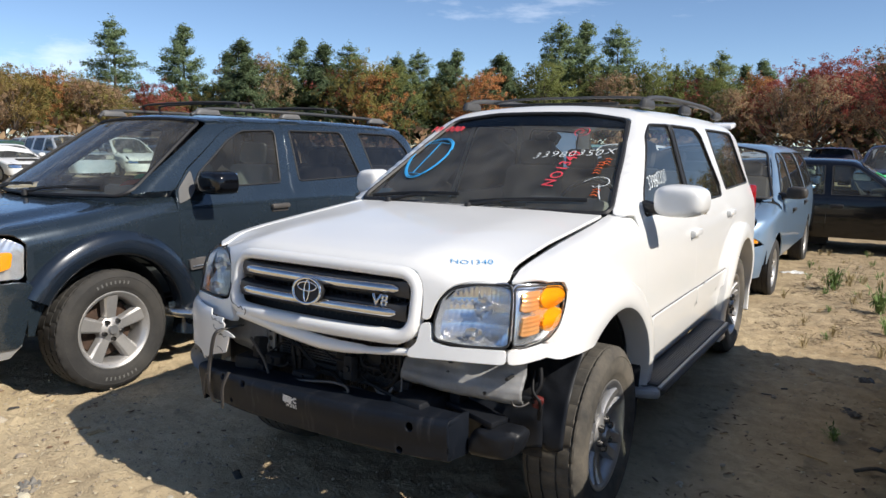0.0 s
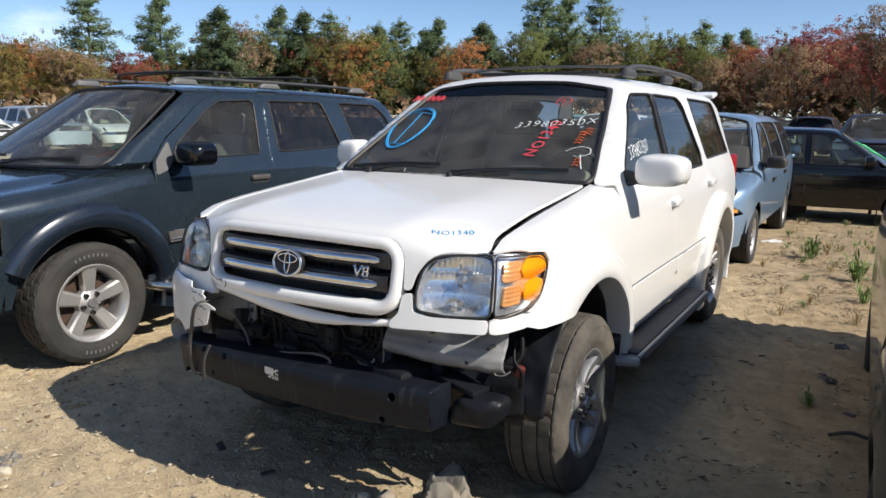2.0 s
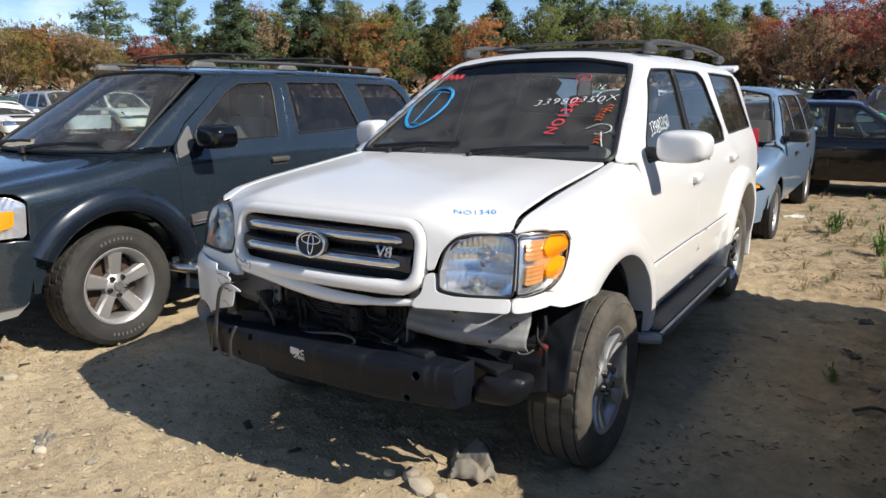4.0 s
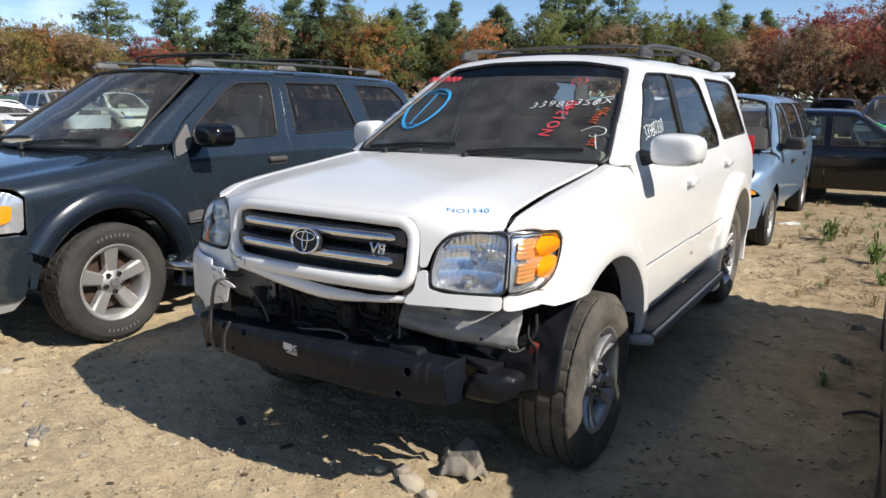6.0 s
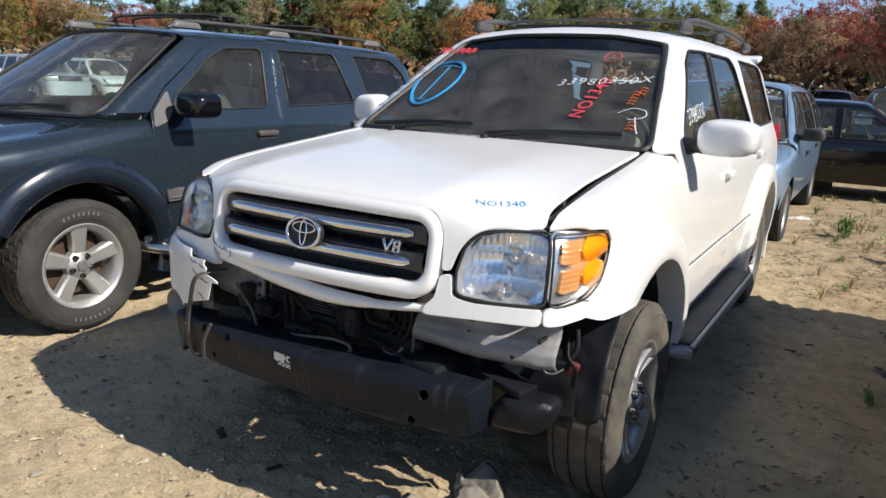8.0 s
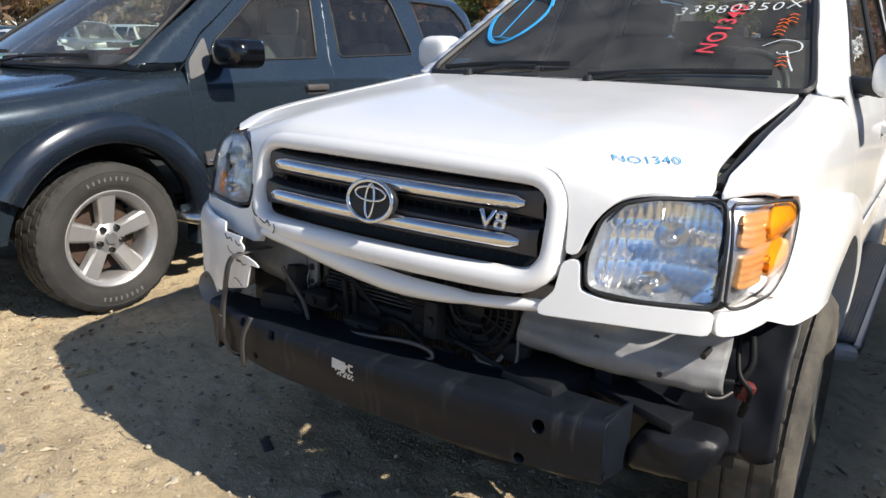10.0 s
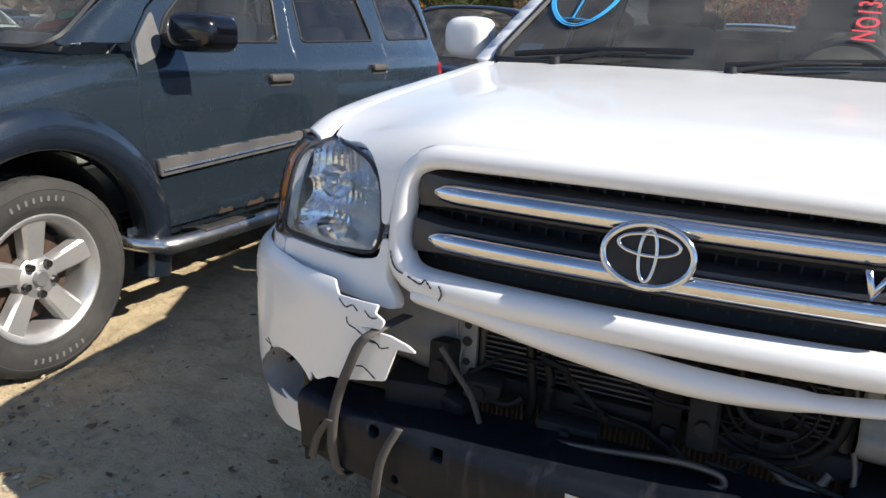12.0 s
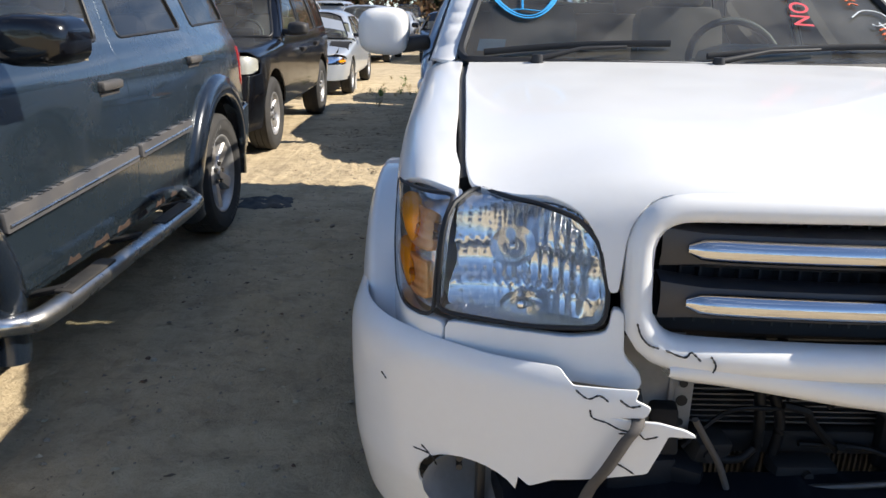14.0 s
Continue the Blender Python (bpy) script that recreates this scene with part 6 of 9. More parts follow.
for dz in (-0.006, 0.012):
    cyl_into(bm, (-0.755, -0.792, 0.632 + dz), (-0.755, -0.77, 0.632 + dz), 0.006, 8)
under(part("fog_lamp_bracket", bm, BLACK_PLASTIC, None), cover)
# strap round the cover and the beam
strap = spline([(-0.455, -0.800, 0.800), (-0.474, -0.905, 0.797), (-0.495, -0.920, 0.775), (-0.52, -0.916, 0.72), (-0.543, -0.905, 0.67), (-0.56, -0.905, 0.60), (-0.565, -0.90, 0.52), (-0.56, -0.875, 0.45), (-0.55, -0.82, 0.44)], 6)
verts, faces = [], []
for p in strap:
    for dx in (-0.011, 0.011):
        verts.append((p[0] + dx, p[1] - 0.006, p[2]))
for i in range(len(strap) - 1):
    faces.append((2 * i, 2 * i + 1, 2 * i + 3, 2 * i + 2))
o = obj("strap", smooth_mesh("strap", verts, faces), STRAP, suv, "dark cloth strap tied round the bumper")
o.modifiers.new("thickness", "SOLIDIFY").thickness = 0.0025
for k, pts in enumerate(([(-0.57, -0.91, 0.59), (-0.61, -0.89, 0.53), (-0.63, -0.88, 0.47)], [(-0.40, -0.935, 0.63), (-0.43, -0.945, 0.56), (-0.45, -0.93, 0.46)])):
    v, f = [], []
    sp_ = spline(pts, 6)
    for p in sp_:
        v += [(p[0] - 0.009, p[1] - 0.004, p[2]), (p[0] + 0.009, p[1] - 0.004, p[2])]
    f = [(2 * i, 2 * i + 1, 2 * i + 3, 2 * i + 2) for i in range(len(sp_) - 1)]
    o = obj("strap", smooth_mesh("strap", v, f), STRAP, suv)
    o.modifiers.new("thickness", "SOLIDIFY").thickness = 0.002

# radiator support, condenser, radiator and fan behind the missing bumper
def sheet(name, nx, nz, place, material, parent, label="", thick=0.004):
    verts = [place(i / nx, j / nz) for j in range(nz + 1) for i in range(nx + 1)]
    faces = [(j * (nx + 1) + i, j * (nx + 1) + i + 1, (j + 1) * (nx + 1) + i + 1, (j + 1) * (nx + 1) + i) for j in range(nz) for i in range(nx)]
    o = obj(name, smooth_mesh(name, verts, faces), material, parent, label)
    o.modifiers.new("thickness", "SOLIDIFY").thickness = thick
    return o


def dents(x, z, a, k=9.0):
    return a * noise.noise((x * k, z * k, 4.2)) + 0.5 * a * noise.noise((x * k * 2.3, z * k * 2.3, 1.2))


def right_panel(u, v):
    x = 0.36 + 0.47 * u
    z = 0.665 + 0.185 * v - 0.015 * (1 - v) * u + 0.02 * (1 - v) * (1 - u)
    y = -0.735 + 0.10 * u * u + dents(x, z, 0.012)
    y += 0.018 * sstep(v, 0.40, 0.55) - 0.018 * sstep(v, 0.0, 0.12) * (1 - sstep(v, 0.25, 0.4)) + 0.05 * math.exp(-((u - 0.72) ** 2 + (v - 0.75) ** 2) * 60)
    return (x, y, z)


def left_panel(u, v):
    x = -0.355 - 0.36 * u
    z = 0.66 + 0.22 * v + 0.02 * u
    y = -0.735 + 0.07 * u * u + dents(x, z, 0.010) - 0.02 * math.exp(-((v - 0.2) ** 2) * 60)
    return (x, y, z)


support = sheet("radiator_support", 40, 22, right_panel, GREY_PRIMER, suv, "dented grey radiator support panel")
sheet("radiator_support", 30, 20, left_panel, GREY_PRIMER, suv, "dented grey radiator support panel")
# black plugs give the darkness of holes; the panel itself is not pierced
for x, z, r in ((0.40, 0.800, 0.011), (0.55, 0.745, 0.008), (0.56, 0.80, 0.017), (0.70, 0.69, 0.007), (0.79, 0.76, 0.007)):
    bm = bmesh.new()
    cyl_into(bm, (x, -0.733 + 0.10 * ((x - 0.36) / 0.47) ** 2, z), (x, -0.70, z), r, 14)
    under(part("support_hole", bm, TRIM_BLACK, None), support)
bm = bmesh.new()
bmesh.ops.create_uvsphere(bm, u_segments=16, v_segments=8, radius=0.03, matrix=Matrix.Translation((0.645, -0.745, 0.825)) @ Matrix.Diagonal((1, 0.2, 0.45, 1)))
part("reflective_tab", bm, WHITE, suv)
bm = bmesh.new()
box_into(bm, (0.0, -0.715, 0.652), (0.76, 0.03, 0.05), bevel=0.006)
box_into(bm, (0.0, -0.70, 0.885), (1.35, 0.08, 0.03), bevel=0.006)
part("crossmember", bm, CHASSIS, suv)
# bracket by the condenser
bm = bmesh.new()
box_into(bm, (-0.345, -0.735, 0.745), (0.035, 0.016, 0.17), (0, 0, 0), 0.004)
box_into(bm, (-0.372, -0.74, 0.745), (0.006, 0.014, 0.15), bevel=0.002)
part("bracket", bm, GREY_PRIMER, suv)
# black discs for the dark inside the bracket's holes
for z in (0.805, 0.78, 0.745, 0.70):
    bm = bmesh.new()
    cyl_into(bm, (-0.348, -0.745, z), (-0.348, -0.738, z), 0.008 if z != 0.745 else 0.011, 10)
    part("bracket_hole", bm, TRIM_BLACK, suv)
bm = bmesh.new()
box_into(bm, (0.01, -0.69, 0.765), (0.68, 0.012, 0.20))
cond = part("condenser", bm, FIN_DARK, suv, "air-conditioning condenser with fine fins")
for k in range(17):
    bm = bmesh.new()
    box_into(bm, (0.01, -0.703, 0.672 + k * 0.0115), (0.67, 0.014, 0.0032))
    under(part("fin", bm, FIN_LIGHT, None, smooth=False), cond)
for x in (-0.33, 0.35):
    bm = bmesh.new()
    cyl_into(bm, (x, -0.70, 0.66), (x, -0.70, 0.87), 0.013, 12)
    under(part("header_tube", bm, STEEL, None), cond)
bm = bmesh.new()
box_into(bm, (0.0, -0.665, 0.54), (0.74, 0.012, 0.22))
rad = part("radiator", bm, FIN_DARK, suv, "radiator with upright fins")
for k in range(66):
    bm = bmesh.new()
    box_into(bm, (-0.36 + k * 0.011, -0.675, 0.55), (0.0035, 0.012, 0.19))
    under(part("fin", bm, FIN_GREY, None, smooth=False), rad)
# fan in a shroud
fc = (0.225, -0.735, 0.752)
ring = lambda r, y: [(fc[0] + r * math.cos(t), y, fc[2] + r * math.sin(t)) for t in np.linspace(0, 2 * math.pi, 40, endpoint=False)]
fan = tube("cooling_fan", ring(0.118, -0.73), 0.010, HOSE, suv, "black electric cooling fan with a wire guard", closed=True, up=(0, 1, 0))
for r in (0.03, 0.052, 0.074, 0.096):
    under(tube("guard_ring", ring(r, -0.742), 0.0032, HOSE, None, closed=True, seg=6, up=(0, 1, 0)), fan)
for k in range(10):
    a = 2 * math.pi * k / 10 + 0.2
    under(tube("guard_spoke", [(fc[0] + 0.02 * math.cos(a), -0.742, fc[2] + 0.02 * math.sin(a)), (fc[0] + 0.118 * math.cos(a), -0.736, fc[2] + 0.118 * math.sin(a))], 0.004, HOSE, None, seg=6), fan)
for k in range(7):
    bm = bmesh.new()
    a = 360 * k / 7
    box_into(bm, (fc[0] + 0.066 * math.cos(radians(a)), -0.718, fc[2] + 0.066 * math.sin(radians(a))), (0.088, 0.006, 0.042), (24 * math.cos(radians(a)), -a, 0), 0.002)
    under(part("blade", bm, HOSE, None), fan)
bm = bmesh.new()
cyl_into(bm, (fc[0], -0.70, fc[2]), (fc[0], -0.745, fc[2]), 0.034, 20)
under(part("motor", bm, HOSE, None), fan)
# latch post and its brace
bm = bmesh.new()
box_into(bm, (0.055, -0.735, 0.73), (0.055, 0.03, 0.24), (0, 0, 0), 0.008)
box_into(bm, (0.055, -0.745, 0.60), (0.03, 0.025, 0.14), (0, 6, 0), 0.006)
cyl_into(bm, (0.05, -0.745, 0.79), (0.05, -0.765, 0.79), 0.018, 14)
part("latch_post", bm, HOSE, suv)
PIPES = [
    ([(-0.22, -0.74, 0.87), (-0.215, -0.75, 0.80), (-0.205, -0.755, 0.72), (-0.20, -0.75, 0.64), (-0.215, -0.75, 0.58)], 0.010, HOSE),
    ([(-0.18, -0.74, 0.87), (-0.185, -0.75, 0.78), (-0.165, -0.755, 0.70), (-0.17, -0.75, 0.60), (-0.14, -0.76, 0.55)], 0.010, HOSE),
    ([(-0.12, -0.745, 0.66), (0.0, -0.75, 0.655), (0.05, -0.77, 0.645), (0.16, -0.79, 0.60), (0.22, -0.78, 0.56)], 0.006, HOSE),
    ([(-0.30, -0.80, 0.605), (-0.19, -0.81, 0.607), (-0.05, -0.83, 0.63), (0.08, -0.84, 0.652), (0.15, -0.84, 0.650), (0.168, -0.84, 0.636), (0.155, -0.84, 0.622), (0.05, -0.83, 0.608)], 0.0065, STEEL),
    ([(-0.32, -0.77, 0.665), (-0.28, -0.775, 0.645), (-0.24, -0.775, 0.645), (-0.215, -0.77, 0.665)], 0.008, HOSE),
    ([(0.24, -0.76, 0.645), (0.27, -0.77, 0.625), (0.31, -0.77, 0.63), (0.33, -0.76, 0.655)], 0.008, STEEL),
    ([(0.36, -0.745, 0.70), (0.367, -0.76, 0.65), (0.355, -0.77, 0.615), (0.33, -0.77, 0.61)], 0.005, STEEL),
    ([(-0.36, -0.85, 0.77), (-0.33, -0.84, 0.72), (-0.30, -0.83, 0.67), (-0.28, -0.83, 0.62)], 0.006, STRAP),
    ([(0.80, -0.64, 0.735), (0.795, -0.66, 0.70), (0.798, -0.66, 0.655), (0.825, -0.645, 0.648), (0.845, -0.62, 0.66)], 0.0045, STEEL),
    ([(0.86, -0.56, 0.78), (0.87, -0.58, 0.72), (0.85, -0.60, 0.67), (0.87, -0.58, 0.63), (0.86, -0.56, 0.58)], 0.009, HOSE),
    ([(0.83, -0.55, 0.76), (0.85, -0.60, 0.70), (0.88, -0.60, 0.66), (0.86, -0.57, 0.60)], 0.006, HOSE),
]
for pts, r, m_ in PIPES:
    tube("hose" if m_ is HOSE else "pipe", spline(pts, 8), r, m_, suv)
rng_w = random.Random(31)
for k in range(14):
    x, z = rng_w.uniform(-0.42, 0.30), rng_w.uniform(0.56, 0.84)
    pts = [(x, -0.755 - rng_w.uniform(0, 0.03), z)]
    for j in range(4):
        x, z = x + rng_w.uniform(-0.02, 0.11), min(0.86, max(0.52, z + rng_w.uniform(-0.07, 0.05)))
        pts.append((x, -0.755 - rng_w.uniform(0, 0.035), z))
    tube("wiring", spline(pts, 6), rng_w.uniform(0.0035, 0.008), HOSE, suv, seg=6)
for x, y, z, w, d, hh, a in ((-0.30, -0.765, 0.665, 0.075, 0.05, 0.05, 12), (-0.385, -0.77, 0.705, 0.05, 0.05, 0.09, -8), (-0.245, -0.76, 0.83, 0.06, 0.04, 0.05, 4), (0.12, -0.765, 0.70, 0.05, 0.04, 0.10, -6), (-0.12, -0.765, 0.625, 0.12, 0.05, 0.03, 3)):
    bm = bmesh.new()
    box_into(bm, (x, y, z), (w, d, hh), (a, a * 0.6, a * 1.4), 0.008)
    cyl_into(bm, (x, y - d * 0.5, z), (x, y - d * 0.5 - 0.012, z), min(w, hh) * 0.28, 10)
    part("engine_bracket", bm, CHASSIS, suv)
bm = bmesh.new()
box_into(bm, (0.865, -0.585, 0.655), (0.035, 0.03, 0.045), (10, 20, 30), 0.008)
part("wiring_plug", bm, RED_PLUG, suv, "dark red wiring plug")
bm = bmesh.new()
box_into(bm, (-0.44, -0.74, 0.60), (0.14, 0.16, 0.13), (0, 0, 10), 0.02)
box_into(bm, (-0.36, -0.78, 0.63), (0.10, 0.06, 0.05), (10, 8, -15), 0.015)
part("horn_bracket", bm, LINER, suv)
bm = bmesh.new()
box_into(bm, (0.44, -0.74, 0.60), (0.16, 0.18, 0.10), (0, 0, -8), 0.02)
part("horn_bracket", bm, LINER, suv)
# inner liner and washer tank on the driver's side
def liner_place(u, v):
    a = radians(118 + (40 + 12 * sstep(u, 0.2, 0.95) + 4 * math.sin(u * 9)) * (1 - v))
    r = 0.50 + dents(u * 0.8, v * 0.8, 0.014, 5) + 0.02 * (1 - v) * u
    return (0.52 + 0.405 * u + 0.015 * (1 - v), r * math.cos(a), 0.385 + r * math.sin(a))


sheet("wheel_liner", 24, 26, liner_place, LINER, suv, "torn black plastic wheel liner")
sheet("splash_panel", 20, 14, lambda u, v: (0.40 + 0.46 * u, -0.625 + 0.10 * u * u + dents(u * 0.6, v * 0.3, 0.02, 6), 0.445 + (0.235 - 0.03 * u) * v + 0.02 * math.sin(u * 7) * (1 - v)), LINER, suv, "torn black plastic splash panel")
bm = bmesh.new()
bmesh.ops.create_uvsphere(bm, u_segments=28, v_segments=18, radius=1.0)
for v in bm.verts:
    q = v.co.copy()
    e = Vector([math.copysign(abs(c) ** 0.6, c) for c in q])
    v.co = Vector((0.755, -0.685, 0.515)) + Vector((e.x * 0.095 + 0.02 * e.z, e.y * 0.07 + 0.25 * e.x * 0.09, e.z * 0.062)) + Vector((0, 1, 0)) * 0.012 * noise.noise(q * 2.3)
part("washer_tank", bm, LINER, suv)
bm = bmesh.new()
box_into(bm, (0.62, -0.66, 0.60), (0.30, 0.10, 0.03), (0, 6, -12), 0.01)
box_into(bm, (0.56, -0.64, 0.64), (0.05, 0.08, 0.10), (0, 0, 0), 0.01)
part("beam_bracket", bm, LINER, suv)
for mir in (True,):
    sheet("wheel_liner", 14, 20, lambda u, v: (-0.55 - 0.36 * u, -0.60 + 0.12 * u, 0.42 + 0.40 * v), LINER, suv)


# ---- writing on the white SUV ----
def text_mesh(name, body, size, spacing=1.0, shear=0.0, weight=0.0):
    """A flat mesh of a line of writing in the built-in font."""
    c = bpy.data.curves.new(name, "FONT")
    c.body, c.size, c.space_character, c.shear, c.offset = body, size, spacing, shear, weight
    c.align_x, c.align_y = "CENTER", "CENTER"
    c.resolution_u = 3
    tmp = new(name, c)
    bpy.context.view_layer.update()
    me = bpy.data.meshes.new_from_object(tmp.evaluated_get(bpy.context.evaluated_depsgraph_get()))
    bpy.data.objects.remove(tmp)
    return me


def on_screen(x, z, k=0.004):
    return Vector((x, ws_y(x, z), z)) + Vector((0, -0.52, 0.855)) * k


def write(body, x, z, size, angle, ink, spacing=1.0, shear=0.0, wobble=0.0, weight=0.0, place=None):
    """Marker writing laid on the windshield: x across, z up the slope."""
    me = text_mesh("marker_writing", body, size, spacing, shear, weight)
    ca, sa = math.cos(radians(angle)), math.sin(radians(angle))
    for v in me.vertices:
        a, b = v.co.x, v.co.y + wobble * math.sin(v.co.x * 38)
        u, w = a * ca - b * sa, a * sa + b * ca
        v.co = place(u, w) if place else on_screen(x + u, z + w * 0.516)
    o = obj("marker_writing", me, ink, None)
    return under(o, suv_screen if place is None else suv)


def stroke(pts, r, ink, parent=None):
    """A marker stroke on the windshield, flat as paint."""
    p = [on_screen(x, z, 0.003) for x, z in spline([(a, b, 0) for a, b in pts], 6) and [(q[0], q[1]) for q in spline([(a, b, 0) for a, b in pts], 6)]]
    return under(tube("marker_stroke", p, r, ink, None, seg=5, squash=0.5), parent or suv_screen)


INK_BLUE = mat("blue_marker", (0.03, 0.30, 0.62), 0.6, vary=0.2)
INK_RED = mat("red_marker", (0.62, 0.05, 0.07), 0.6, vary=0.2)
INK_ORANGE = mat("orange_marker", (0.65, 0.12, 0.03), 0.6, vary=0.2)
INK_WHITE = mat("white_marker", (0.62, 0.66, 0.66), 0.6, vary=0.2)
for grow_, turn_ in ((1.0, 0.4), (0.94, 2.2)):
    stroke([(-0.535 + 0.130 * grow_ * math.cos(t) + 0.012 * math.sin(2 * t), 1.515 + 0.122 * grow_ * math.sin(t) * (0.96 + 0.04 * math.cos(t))) for t in np.linspace(turn_, turn_ + 6.1, 15)], 0.0055, INK_BLUE)
stroke([(-0.60, 1.598), (-0.53, 1.606), (-0.46, 1.598)], 0.0045, INK_BLUE)
stroke([(-0.535, 1.60), (-0.54, 1.50), (-0.545, 1.425)], 0.0045, INK_BLUE)
stroke([(-0.605, 1.420), (-0.55, 1.425), (-0.485, 1.420)], 0.0045, INK_BLUE)
write("33980350X", 0.39, 1.553, 0.085, 7, INK_WHITE, 1.15, 0.2, 0.006, -0.001)
write("NO1340", 0.385, 1.475, 0.092, 84, INK_RED, 1.1, 0.0, 0.004, 0.001)
stroke([(0.36 + 0.042 * math.cos(t), 1.676 + 0.024 * math.sin(t)) for t in np.linspace(0, 6.2, 14)], 0.003, INK_RED)
write("2", 0.36, 1.676, 0.055, 0, INK_RED)
for x0, z0, n_ in ((0.575, 1.455, 5), (0.60, 1.50, 3), (0.63, 1.35, 3)):
    for k in range(n_):
        z = z0 + k * 0.013
        stroke([(x0 - 0.015, z), (x0, z + 0.006), (x0 + 0.02, z)], 0.0045, INK_ORANGE)
stroke([(0.545, 1.415), (0.60, 1.438), (0.66, 1.43), (0.67, 1.405), (0.62, 1.39), (0.60, 1.395)], 0.0035, INK_WHITE)
stroke([(0.63, 1.40), (0.655, 1.36), (0.675, 1.335)], 0.0035, INK_WHITE)
for k in range(6):
    x = -0.70 + k * 0.042
    stroke([(x, 1.675), (x + 0.012, 1.712), (x + 0.024, 1.682), (x + 0.03, 1.708)], 0.0035, INK_RED)
# inspection sticker inside the glass
bm = bmesh.new()
q = [bm.verts.new(on_screen(x, z, -0.012)) for x, z in ((-0.70, 1.310), (-0.615, 1.310), (-0.605, 1.345), (-0.69, 1.345))]
bm.faces.new(q)
under(part("sticker", bm, STICKER_BLUE, None, "pale blue inspection sticker", smooth=False), suv_screen)


def hood_place(u, w):
    c, s = math.cos(radians(42)), math.sin(radians(42))
    p = snap(NOSE, Down(), [(0.592 + u * c - w * s, -0.625 + u * s + w * c, 0)])[0]
    return Vector((p[0], p[1] - 0.001, p[2] + 0.003))


write("NO1340", 0, 0, 0.045, 0, INK_BLUE, 1.05, 0.15, 0.003, -0.0004, hood_place)


def side_place(u, w):
    y, z = 1.03 + u, 1.42 + w + 0.10 * u
    return Vector((float(SUV.half(np.array([y]), np.array([z]))[0]) + 0.002, y, z))


write("33980350", 0, 0, 0.10, 0, INK_WHITE, 0.95, 0.1, 0.004, -0.001, side_place)
# chrome engine mark on the grille
me = text_mesh("grille_mark", "V8", 0.062, 1.0, 0.15, 0.0012)
me.materials.append(CHROME)
for v in me.vertices:
    v.co = Vector((0.331 + v.co.x, front_y(0.331, 1.018) - 0.012 + 0.1 * v.co.x, 1.019 + v.co.y))
o = under(new("grille_mark", me), suv)
tagged(o, "chrome V8 lettering")
o.modifiers.new("thickness", "SOLIDIFY").thickness = -0.010
# dark sun band along the top of the windshield
loop = [(0, ws_y(0, 1.80), 1.80), (0.30, ws_y(0.3, 1.795), 1.795), (0.575, ws_y(0.575, 1.755), 1.755), (0.60, ws_y(0.60, 1.70), 1.70), (0.3, ws_y(0.3, 1.715), 1.715), (0, ws_y(0, 1.72), 1.72)]
under(skin("sun_band", SUV.cab, SUV_LINES["screen_proj"], [*loop, *[(-x, y, z) for x, y, z in reversed(loop) if x > 0]], BAND_GLASS, None, h=0.06, off=-0.0045, rim=0), suv_screen)
for c in ([(-0.475, 0.945), (-0.468, 0.925), (-0.455, 0.912), (-0.44, 0.908)], [(-0.43, 0.906), (-0.40, 0.897), (-0.39, 0.906), (-0.375, 0.893)], [(-0.36, 0.902), (-0.352, 0.888), (-0.356, 0.876)]):
    p = [(x, front_y(x, z) - 0.0215, z) for x, z, _ in spline([(a_, b_, 0) for a_, b_ in c], 5)]
    under(tube("crack", p, [0.0006 + 0.0016 * abs(math.sin(k * 1.7)) for k in range(len(p))], TRIM_BLACK, None, seg=5), surround)


